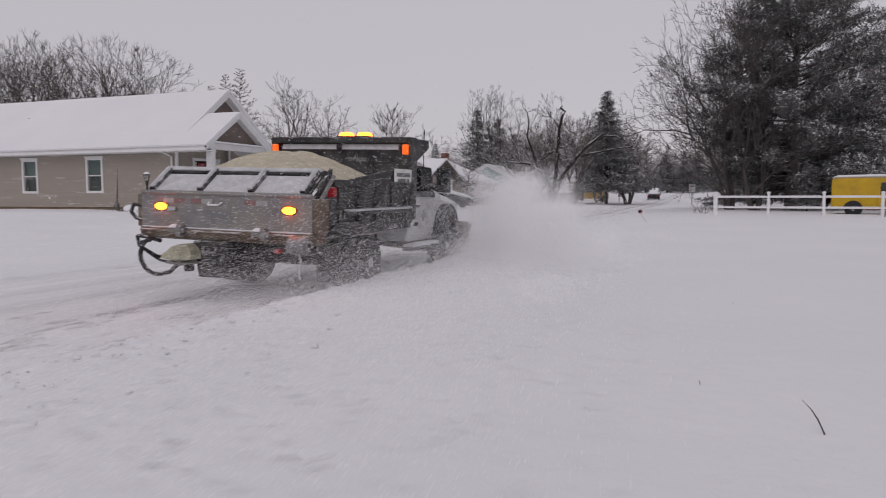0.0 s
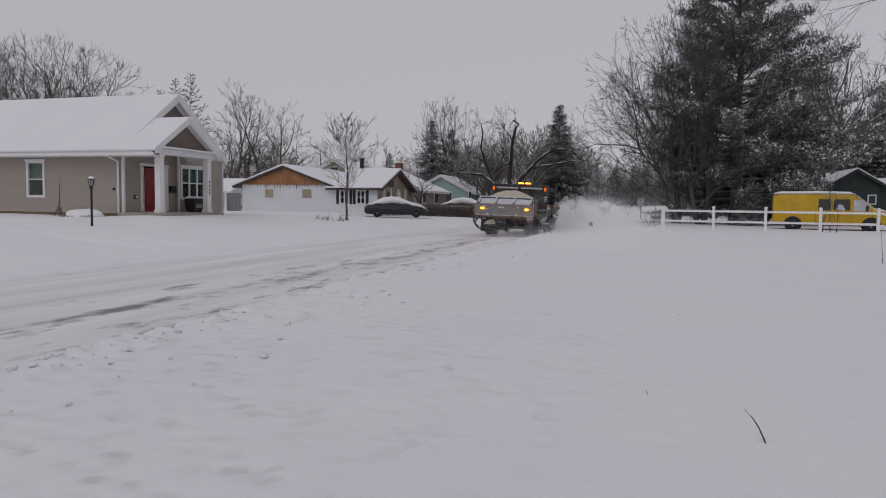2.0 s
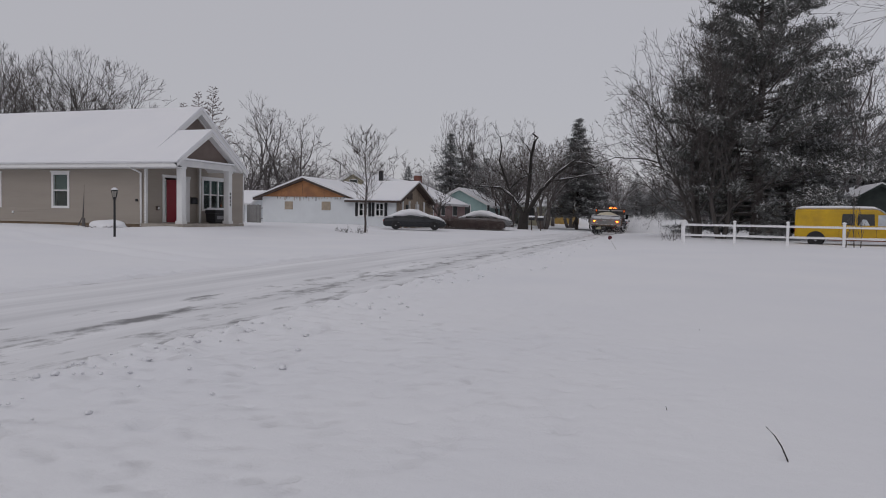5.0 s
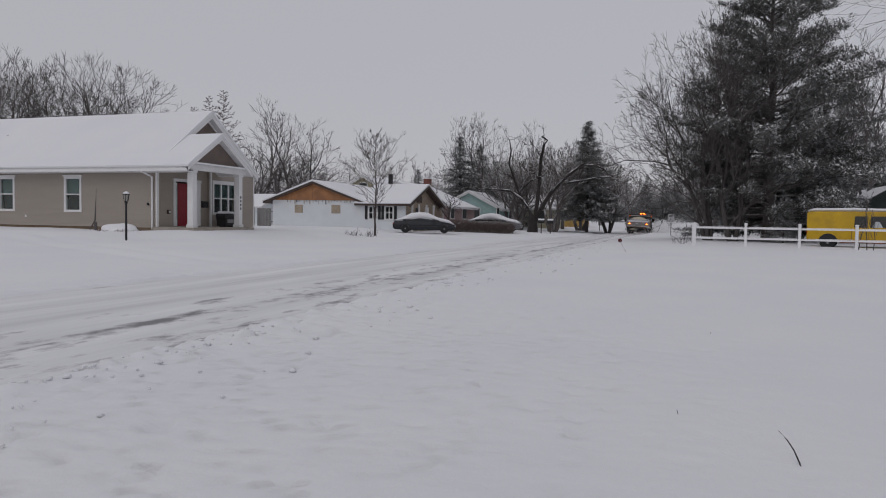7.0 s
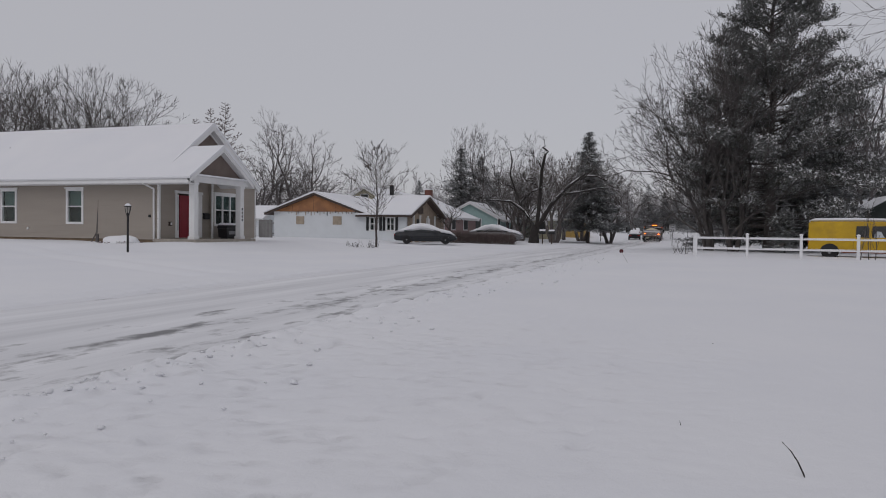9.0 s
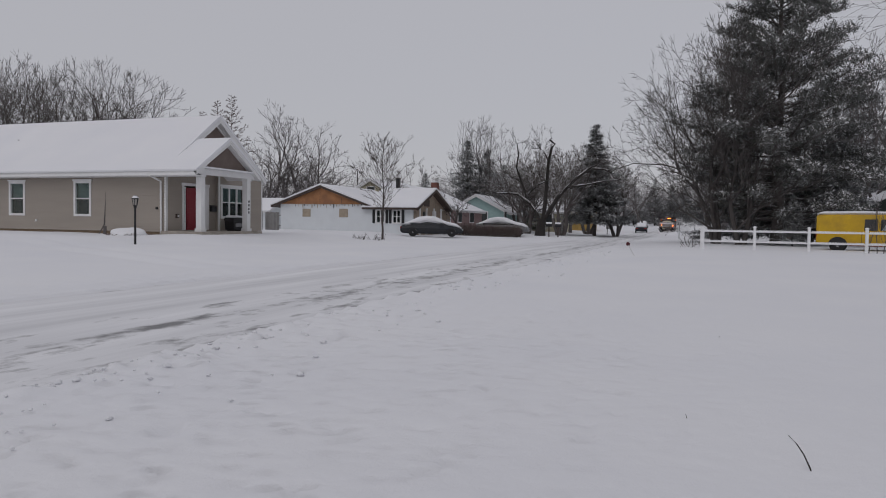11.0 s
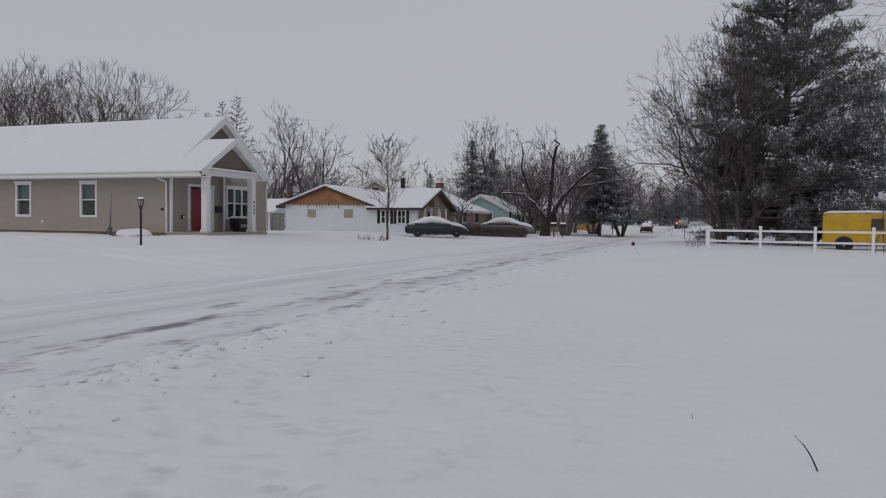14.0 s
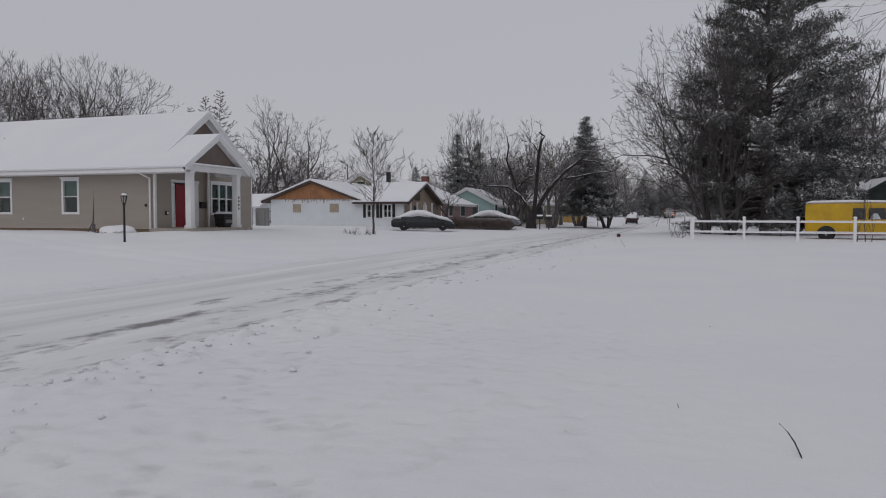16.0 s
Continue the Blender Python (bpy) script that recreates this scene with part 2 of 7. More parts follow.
def bend(y):
    """How far the street has veered to the east at y."""
    return float(np.interp(y, [45, 79, 100, 125, 141, 174, 420], [0, 0.85, 1.3, 1.9, 2.35, 2.8, 6.0]))


def gz(x, y):
    ramp = min(3.6, max(0.0, y - 94) * 0.0112)
    x -= bend(y)
    if x > ROAD_R:
        z = ROAD_Z + 0.19 * smooth01((x - ROAD_R) / 0.28) + 0.12 * smooth01((x + 4) / 4.0) * smooth01((y - 12) / 18)
    elif x < ROAD_L:
        z = float(np.interp(-x, [9.95, 10.6, 12.5, 19, 21.2, 24, 30], [ROAD_Z, 0.15, 0.19, 0.33, 0.38, 0.62, 0.66]))
        z += 0.30 * smooth01((y - 23.6) / 3.0) * smooth01((-18.2 - x) / 2.6) * smooth01((24.5 + x) / 3.0) * smooth01((44 - y) / 6)
    else:
        z = ROAD_Z
    return z + ramp


def build_ground():
    xs = np.concatenate([-np.geomspace(40, 900, 26)[::-1], np.arange(-39, -12.5, 0.5), np.arange(-12.5, -4.6, 0.09), np.arange(-4.6, -2.6, 0.06),
                         np.arange(-2.6, 2, 0.06), np.arange(2, 6, 0.2), np.arange(6, 24, 0.6), np.geomspace(24, 900, 26)])
    ys = np.concatenate([-np.geomspace(4, 300, 16)[::-1], np.arange(-3.5, 1.5, 0.5), np.arange(1.5, 7, 0.05), np.arange(7, 8, 0.075), np.arange(8, 18, 0.13), np.arange(18, 40, 0.35),
                         np.arange(40, 110, 1.2), np.geomspace(111, 1500, 40)])
    V = []
    for y in ys:
        for x in xs:
            edge = 0.10 * noise.noise((0.0, y * 0.9, 3.0)) + 0.10 * noise.noise((5.0, y * 3.1, 3.0))
            z = gz(x + edge * (1 if -13 < x < -3 else 0), y)
            xr = x - bend(y)
            off = min(abs(xr - ROAD_R), abs(xr - ROAD_L))
            on_road = ROAD_L < xr + edge < ROAD_R
            if on_road:
                z -= 0.05
            elif y < 130:
                z += 0.025 * noise.noise((x * 0.35, y * 0.35, 0)) + 0.008 * noise.noise((x * 1.6, y * 1.6, 4)) + 0.005 * noise.noise((x * 4.2, y * 4.2, 6))
                if off < 2.2:
                    k = (1 - off / 2.2) ** 1.5
                    z += k * (0.07 * abs(noise.noise((x * 2.6, y * 2.6, 9))) + 0.09 * max(0, noise.noise((x * 5.5, y * 5.5, 2)) - 0.05))
                if 1.4 < y < 11 and -4.4 < x < 2:
                    near = min(1, (11 - y) / 4) * smooth01((1.6 - x) / 4.0)
                    z -= 0.20 * max(0, noise.noise((x * 9.0, y * 9.0, 7)) - 0.36) * near
                    z -= 0.17 * max(0, noise.noise((x * 15.0, y * 15.0, 17)) - 0.30) * near
                    z += 0.030 * max(0, noise.noise((x * 10.0, y * 10.0, 27)) - 0.25) * near
                if -27 < x < -11 and 13 < y < 23:
                    for c in (15.55, 17.0):
                        rut = (y - c + 0.392 * (x + 13.0)) / 0.30
                        z += (-0.075 * math.exp(-rut * rut) + 0.03 * math.exp(-(rut - 1.7) ** 2)) * smooth01((x + 26) / 3) * smooth01((-11.2 - x) / 1.5)
            V.append((x, y, z))
    nx = len(xs)
    F = [(j * nx + i, j * nx + i + 1, (j + 1) * nx + i + 1, (j + 1) * nx + i) for j in range(len(ys) - 1) for i in range(nx - 1)]
    g = raw("ground", V, F, SNOW, smooth=True)
    tagged(g, "deep fresh white snow over lawns with a ploughed bank", "snow", kind="structure")
    ys2 = np.concatenate([np.arange(-60, 72, 2.0), np.arange(72, 420, 6.0)])
    xs2 = np.linspace(ROAD_L - 0.35, ROAD_R + 0.35, 14)
    V = [(x + bend(y), y, gz(-7.2 + bend(y), y) + 0.012 - 0.015 * abs((x + 7.2) / 2.8) ** 2) for y in ys2 for x in xs2]
    n = len(xs2)
    F = [(j * n + i, j * n + i + 1, (j + 1) * n + i + 1, (j + 1) * n + i) for j in range(len(ys2) - 1) for i in range(n - 1)]
    r = raw("road", V, F, ROAD, smooth=True)
    tagged(r, "ploughed street of packed snow with wet asphalt streaks", "road", kind="structure")


build_ground()


def snow_clods():
    """Loose lumps of snow rolled out along the ploughed edge."""
    rnd = random.Random(15)
    tmp = bmesh.new()
    bmesh.ops.create_icosphere(tmp, subdivisions=2, radius=1.0)
    base = [v.co.copy() for v in tmp.verts]
    faces = [tuple(v.index for v in f.verts) for f in tmp.faces]
    tmp.free()
    V, F = [], []
    for n in range(760):
        y = 2.5 + 32 * rnd.random() ** 1.7
        x = ROAD_R + 0.12 + min(1.6, rnd.expovariate(1 / 0.32)) if rnd.random() < 0.85 else ROAD_R - rnd.random() * 0.25
        r = 0.007 + 0.016 * rnd.random() ** 3 + 0.0007 * y
        z = gz(x, y) + (0.012 if x < ROAD_R else 0.02)
        i = len(V)
        for q in base:
            k = r * (1 + 0.75 * noise.noise(q * 1.6 + Vector((n, 0, 0))))
            V.append((x + q.x * k * 1.2, y + q.y * k, z - 0.3 * r + q.z * k * 0.7))
        F += [tuple(i + q for q in f) for f in faces]
    tagged(raw("snow_clods", V, F, SNOW, smooth=True), "loose lumps of snow along the ploughed bank", "snow", kind="stuff")


snow_clods()


# ---------- walls with openings ----------
def wall(name, plane, at, u0, u1, z0, z1, holes, thick, material, parent, course=0.0, out=-1, label=""):
    """A wall in the plane x or y = at, facing out (-1 or 1) along it, with openings (u0, u1, z0, z1) cut through."""
    bm = bm_new()
    us = sorted({u0, u1, *[h[0] for h in holes], *[h[1] for h in holes]})
    zs = sorted({z0, z1, *[h[2] for h in holes], *[h[3] for h in holes]})
    a, b = (at, at - out * thick)
    for i in range(len(us) - 1):
        for j in range(len(zs) - 1):
            cu, cz = (us[i] + us[i + 1]) / 2, (zs[j] + zs[j + 1]) / 2
            if any(h[0] < cu < h[1] and h[2] < cz < h[3] for h in holes):
                continue
            if plane == "y":
                box(bm, us[i], us[i + 1], min(a, b), max(a, b), zs[j], zs[j + 1])
            else:
                box(bm, min(a, b), max(a, b), us[i], us[i + 1], zs[j], zs[j + 1])
    bmesh.ops.remove_doubles(bm, verts=bm.verts, dist=0.0005)
    w = part(name, bm, material, parent, label)
    if course:
        bm = bm_new()
        z = z0
        while z < z1 - 0.01:
            zt = min(z + course, z1)
            spans = [(u0, u1)]
            for h in holes:
                if h[2] < zt - 0.01 and h[3] > z + 0.01:
                    nxt = []
                    for s in spans:
                        if h[1] <= s[0] or h[0] >= s[1]:
                            nxt.append(s)
                            continue
                        if h[0] > s[0]:
                            nxt.append((s[0], h[0]))
                        if h[1] < s[1]:
                            nxt.append((h[1], s[1]))
                    spans = nxt
            for s0, s1 in spans:
                pts = [(at + out * 0.003, zt), (at + out * 0.032, z), (at + out * 0.003, z)]
                if plane == "y":
                    prism(bm, [(p, q) for p, q in pts], "x", s0, s1)
                else:
                    prism(bm, [(p, q) for p, q in pts], "y", s0, s1)
            z = zt
        part("siding", bm, material, w)["kind"] = "stuff"
    return w


def window(parent, plane, at, u0, u1, z0, z1, out=-1, cross=True, cols=1, cornice=True, curtain=True, trim=0.09):
    """A white window that fills an opening, with head trim, sashes, panes and a dim room behind it."""
    def bx(bm, a0, a1, d0, d1, b0, b1):
        p, q = at + out * d0, at + out * d1
        if plane == "y":
            return box(bm, a0, a1, min(p, q), max(p, q), b0, b1)
        return box(bm, min(p, q), max(p, q), a0, a1, b0, b1)
    fr = bm_new()
    bx(fr, u0 - trim, u0 + 0.03, -0.08, 0.045, z0 - trim, z1 + trim)
    bx(fr, u1 - 0.03, u1 + trim, -0.08, 0.045, z0 - trim, z1 + trim)
    bx(fr, u0 + 0.03, u1 - 0.03, -0.08, 0.045, z1 - 0.03, z1 + trim)
    bx(fr, u0 + 0.03, u1 - 0.03, -0.08, 0.045, z0 - trim, z0 + 0.03)
    f = part("window_frame", fr, WHITE, parent, "white window frame")
    if cornice:
        hb = bm_new()
        bx(hb, u0 - trim - 0.05, u1 + trim + 0.05, 0.0, 0.085, z1 + trim, z1 + trim + 0.07)
        part("head_trim", hb, WHITE, f)
    zm = (z0 + z1) / 2
    for c in range(cols):
        a, b = u0 + (u1 - u0) * c / cols, u0 + (u1 - u0) * (c + 1) / cols
        if c:
            mb = bm_new()
            bx(mb, a - 0.04, a + 0.04, -0.06, 0.03, z0 + 0.03, z1 - 0.03)
            part("mullion", mb, WHITE, f)
        if cross:
            rb = bm_new()
            bx(rb, a + 0.03, b - 0.03, -0.06, 0.02, zm - 0.03, zm + 0.03)
            part("sash_rail", rb, WHITE, f)
        for k, (p, q) in enumerate(((z0, zm), (zm, z1))):
            pb = bm_new()
            bx(pb, a + 0.02, b - 0.02, -0.05 + 0.01 * k, -0.042 + 0.01 * k, p, q)
            g = part("pane", pb, GLASS, f)
            g.visible_shadow = False
    rm = bm_new()
    bx(rm, u0 - 0.05, u1 + 0.05, -0.30, -0.26, z0 - 0.05, z1 + 0.05)
    part("dim_interior", rm, ROOM, f)
    if curtain:
        cb = bm_new()
        bx(cb, u0, u1, -0.16, -0.15, zm, z1)
        part("curtain", cb, CURTAIN, f)
    return f


def gable_roof(parent, ridge, a0, a1, c, half, ze, zr, over=0.4, snow=0.14, board=WHITE, cover=ROOFSNOW, name="roof"):
    """A pitched roof: ridge axis x or y from a0 to a1, centre line c, half width, eave height ze and ridge height zr."""
    k = (zr - ze) / half
    e = half + over
    zlow = ze - over * k
    t = 0.16
    prof = [(c - e, zlow), (c, zr), (c + e, zlow), (c + e, zlow - t), (c, zr - t * 1.25), (c - e, zlow - t)]
    r = part(name, prism(bm_new(), prof, ridge, a0, a1), board, parent)
    s = snow
    prof = [(c - e - 0.05, zlow + 0.004), (c - e - 0.07, zlow + s * 0.55), (c - e + 0.10, zlow + s + 0.08 * k), (c - 0.25, zr + s - 0.25 * k + 0.02),
            (c, zr + s * 1.0), (c + 0.25, zr + s - 0.25 * k + 0.02), (c + e - 0.10, zlow + s + 0.08 * k), (c + e + 0.07, zlow + s * 0.55), (c + e + 0.05, zlow + 0.004), (c, zr + 0.004)]
    part("snow_cover", prism(bm_new(), prof, ridge, a0 - 0.04, a1 + 0.04), cover, r, "thick snow lying on the roof")
    return r


# ---------- taupe house with the porch ----------
def porch_house():
    h = thing("porch_house", (0, 0, 0), "taupe vinyl-sided bungalow with red door and snow-covered gables", "house")
    XC, YC, YE, XW = -23.75, 27.72, 35.35, -41.0
    ym = (YC + YE) / 2 - 0.22
    w2, w1, w0 = (-29.34, -28.40, 1.56, 3.16), (-33.74, -32.80, 1.56, 3.16), (-38.2, -37.2, 1.56, 3.16)
    side = wall("wall", "y", YC, XW, XC, 0.78, 3.80, [w2, w1, w0], 0.2, SIDING, h, 0.125)
    for w in (w2, w1, w0):
        window(side, "y", YC, *w)
    door = (29.15, 30.15, 0.86, 2.98)
    front = wall("wall", "x", XC, YC + 0.2, 31.46, 0.78, 3.80, [(28.98, 30.75, 0.86, 3.06)], 0.2, SIDING, h, 0.125, out=1)
    big = (31.66, 33.62, 1.55, 3.1)
    bay = wall("wall", "x", XC + 0.25, 31.46, YE, 0.78, 3.80, [big], 0.25, SIDING, h, 0.125, out=1)
    window(bay, "x", XC + 0.25, *big, out=1, cols=3, curtain=True)
    part("wall", box(bm_new(), XW, XC, YE - 0.2, YE, 0.78, 3.80), SIDING, h)
    part("wall", box(bm_new(), XW, XW + 0.2, YC + 0.2, YE - 0.2, 0.78, 3.80), SIDING, h)
    part("foundation", box(bm_new(), XW + 0.05, XC + 0.02, YC + 0.02, YE - 0.05, 0.2, 0.78), FOUND, h, "brown foundation strip")
    # corner boards
    for y0, x0 in ((YC, XC), (YC, XW)):
        part("corner_board", box(bm_new(), x0 - 0.07, x0 + 0.03, y0 - 0.03, y0 + 0.09, 0.78, 3.74), WHITE, h)
    for y0 in (31.46, YE):
        part("corner_board", box(bm_new(), XC + 0.2, XC + 0.28, y0 - 0.06, y0 + 0.04, 0.78, 3.74), WHITE, h)
    # entrance
    d = part("door", box(bm_new(), XC - 0.10, XC - 0.05, door[0] + 0.12, door[1] + 0.12, 0.86, 2.98), REDDOOR, h, "dark red panelled front door", bevel=0.008)
    for pz in ((1.05, 1.75), (1.95, 2.8)):
        for py in (29.4, 29.86):
            part("door_panel", box(bm_new(), XC - 0.052, XC - 0.04, py, py + 0.34, *pz), REDDOOR, d, bevel=0.006)
    part("door_knob", lathe(bm_new(), (XC - 0.04, 30.18, 1.9), [(0.01, 0), (0.03, 0.03), (0.035, 0.05), (0.01, 0.07)], "x", 10), BLACK, d)
    sl = part("sidelight", box(bm_new(), XC - 0.1, XC - 0.06, 28.98, 29.22, 0.86, 3.0), WHITE, h)
    part("pane", box(bm_new(), XC - 0.059, XC - 0.05, 29.04, 29.16, 1.2, 2.9), GLASS, sl)
    for a, b in ((28.84, 28.98), (30.32, 30.50), (30.74, 30.88)):
        part("door_trim", box(bm_new(), XC - 0.05, XC + 0.05, a, b, 0.86, 3.18), WHITE, h)
    part("door_trim", box(bm_new(), XC - 0.10, XC + 0.05, 30.50, 30.74, 0.86, 3.05), WHITE, h)
    part("door_trim", box(bm_new(), XC - 0.05, XC + 0.07, 28.80, 30.92, 3.06, 3.20), WHITE, h)
    # main roof
    gable_roof(h, "x", XW - 0.3, XC + 0.42, ym, (YE - YC) / 2, 3.93, 6.70, 0.42, 0.15)
    g = part("gable_wall", prism(bm_new(), [(YC + 0.1, 3.82), (ym, 6.52), (YE - 0.1, 3.82)], "x", XC - 0.1, XC + 0.02), BROWN, h, "brown gable boards")
    for s, e in ((ym - 4.235, 1), (ym + 4.235, -1)):
        part("rake_board", prism(bm_new(), [(s, 3.42), (s, 3.66), (ym, 6.74), (ym, 6.44)], "x", XC + 0.30, XC + 0.44), WHITE, h)
        part("rake_board", prism(bm_new(), [(s + 0.55 * e, 3.94), (s + 0.55 * e, 4.04), (ym, 6.50), (ym, 6.40)], "x", XC + 0.02, XC + 0.07), WHITE, h)
    part("gutter", box(bm_new(), XW - 0.3, -21.45, ym - 4.36, ym - 4.24, 3.42, 3.55), WHITE, h, bevel=0.02)
    part("soffit", box(bm_new(), XW - 0.3, -21.45, ym - 4.23, YC - 0.06, 3.40, 3.44), WHITE, h)
    part("frieze_board", box(bm_new(), XW, XC, YC - 0.05, YC - 0.025, 3.50, 3.57), WHITE, h)
    pipe_bm = pipe(bm_new(), [(-24.0, YC - 0.80, 3.42), (-23.95, YC - 0.12, 3.2), (-23.95, YC - 0.1, 0.7)], 0.045, 8)
    part("downspout", pipe_bm, WHITE, h)
    # porch
    XP = -21.80
    gable_roof(h, "x", -25.6, XP + 0.38, 29.55, 2.25, 3.82, 5.28, 0.30, 0.15, name="porch_roof")
    part("gable_wall", prism(bm_new(), [(27.5, 3.92), (29.55, 5.24), (31.6, 3.92)], "x", XP - 0.06, XP + 0.06), BROWN, h, "brown gable boards")
    for s, e in ((27.0, 1), (32.1, -1)):
        part("rake_board", prism(bm_new(), [(s, 3.44), (s, 3.62), (29.55, 5.40), (29.55, 5.18)], "x", XP + 0.26, XP + 0.40), WHITE, h)
        part("rake_board", prism(bm_new(), [(s + 0.5 * e, 3.84), (s + 0.5 * e, 3.98), (29.55, 5.26), (29.55, 5.12)], "x", XP + 0.06, XP + 0.10), WHITE, h)
    part("porch_beam", box(bm_new(), XP - 0.14, XP + 0.14, 27.5, 32.5, 3.52, 3.80), WHITE, h)
    part("porch_beam", box(bm_new(), XC, XP - 0.14, 27.58, 27.86, 3.52, 3.80), WHITE, h)
    part("pent_roof", prism(bm_new(), [(27.3, 3.805), (27.3, 3.88), (31.9, 3.88), (31.9, 3.805)], "x", XP - 0.1, XP + 0.36), ROOFSNOW, h, "snow on the pent ledge")
    part("porch_ceiling", box(bm_new(), XC + 0.02, XP, 27.7, 32.3, 3.80, 3.84), WHITE, h)
    for y in (27.78, 31.43):
        c = part("column", box(bm_new(), XP - 0.15, XP + 0.15, y - 0.15, y + 0.15, 0.82, 3.52), WHITE, h, "square white porch column", bevel=0.012)
        part("column_base", box(bm_new(), XP - 0.19, XP + 0.19, y - 0.19, y + 0.19, 0.82, 0.97), WHITE, c, bevel=0.01)
        part("column_cap", box(bm_new(), XP - 0.18, XP + 0.18, y - 0.18, y + 0.18, 3.40, 3.518), WHITE, c, bevel=0.01)
        if y > 30:
            for k in range(4):
                part("number_bar", box(bm_new(), XP + 0.152, XP + 0.16, y - 0.05, y + 0.04, 2.30 - 0.19 * k, 2.42 - 0.19 * k), BLACK, c)
    part("porch_slab", box(bm_new(), XC - 0.0, XP + 0.45, 27.35, 32.2, 0.3, 0.82), CONCRETE, h, "concrete porch slab")
    part("vent_pipe", lathe(bm_new(), (-35.5, 29.7, 5.15), [(0.06, 0), (0.06, 0.52), (0.04, 0.53)]), BLACK, h)
    part("roof_vent", box(bm_new(), -34.3, -33.95, 30.3, 30.6, 5.86, 6.02), BLACK, h, "half-buried dark roof vent", bevel=0.03)
    part("wall_outlet", box(bm_new(), -32.0, -31.9, YC - 0.06, YC, 1.18, 1.3), WHITE, h)
    part("electric_box", box(bm_new(), -24.3, -24.2, YC - 0.08, YC, 1.85, 1.97), BLACK, h)
    mb = thing("mailbox", (XC + 0.1, 31.15, 1.95), "black wall-mounted mailbox beside the front door", "mailbox")
    part("body", box(bm_new(), -0.08, 0.08, -0.2, 0.2, -0.14, 0.14), BLACK, mb, bevel=0.02)
    part("lid", prism(bm_new(), [(-0.08, 0.145), (0.1, 0.145), (0.1, 0.16), (-0.08, 0.2)], "y", -0.21, 0.21), BLACK, mb)
    mb2 = thing("wall_lamp", (XC + 0.06, 28.45, 1.55), "small dark box light on the porch wall", "lamp")
    part("body", box(bm_new(), -0.06, 0.06, -0.08, 0.08, -0.1, 0.1), DARKWOOD, mb2, bevel=0.01)
    part("cover", box(bm_new(), 0.06, 0.075, -0.05, 0.05, -0.06, 0.06), WHITE, mb2)
    return h


porch_house()


def grill_box():
    t = thing("storage_bin", (-22.75, 31.75, 0.82), "dark plastic bin with a snow-topped lid on the porch", "bin", rz=0)
    part("body", prism(bm_new(), [(-0.42, 0.05), (0.42, 0.05), (0.5, 0.52), (-0.5, 0.52)], "x", -0.28, 0.28), BLACK, t, bevel=0.03)
    part("label_bar", box(bm_new(), 0.281, 0.29, -0.3, 0.3, 0.22, 0.4), mat("grey_label", (0.25, 0.25, 0.26)), t)
    part("lid", prism(bm_new(), [(-0.52, 0.52), (0.52, 0.52), (0.46, 0.70), (-0.46, 0.70)], "x", -0.31, 0.31), BLACK, t, bevel=0.03)
    part("snow_cap", prism(bm_new(), [(-0.45, 0.702), (0.45, 0.702), (0.36, 0.80), (-0.34, 0.82)], "x", -0.28, 0.28), ROOFSNOW, t, bevel=0.03)
    for y in (-0.3, 0.3):
        part("foot", box(bm_new(), -0.2, 0.2, y - 0.05, y + 0.05, 0, 0.06), BLACK, t)


grill_box()


def lamp_post(x, y, hgt=1.95):
    z = gz(x, y) - 0.05
    t = thing("lamp_post", (x, y, z), "black iron yard lamp post with a lantern standing in snow", "lamp post")
    part("pole", tube(bm_new(), (0, 0, 0), (0, 0, hgt - 0.45), 0.045, 0.04, 12), BLACK, t, smooth=False)
    part("collar", lathe(bm_new(), (0, 0, hgt - 0.5), [(0.05, 0), (0.08, 0.03), (0.05, 0.07), (0.09, 0.10)], n=12), BLACK, t)
    lan = part("lantern", lathe(bm_new(), (0, 0, hgt - 0.40), [(0.07, 0), (0.11, 0.24), (0.115, 0.245)], n=6), mat("lamp_glass", (0.35, 0.33, 0.30), 0.2), t, "glazed lantern")
    for k in range(6):
        a = math.pi * k / 3
        part("bar", tube(bm_new(), (0.075 * math.cos(a), 0.075 * math.sin(a), hgt - 0.4), (0.117 * math.cos(a), 0.117 * math.sin(a), hgt - 0.155), 0.012, n=5), BLACK, lan)
    part("cap", lathe(bm_new(), (0, 0, hgt - 0.155), [(0.15, 0), (0.12, 0.04), (0.04, 0.11), (0.015, 0.13), (0.02, 0.155), (0.004, 0.17)], n=12), BLACK, t)
    part("snow_cap", lathe(bm_new(), (0, 0, hgt - 0.11), [(0.13, 0), (0.10, 0.05), (0.05, 0.09), (0.01, 0.10)], n=12), ROOFSNOW, t)


lamp_post(-21.0, 22.75, 2.0)


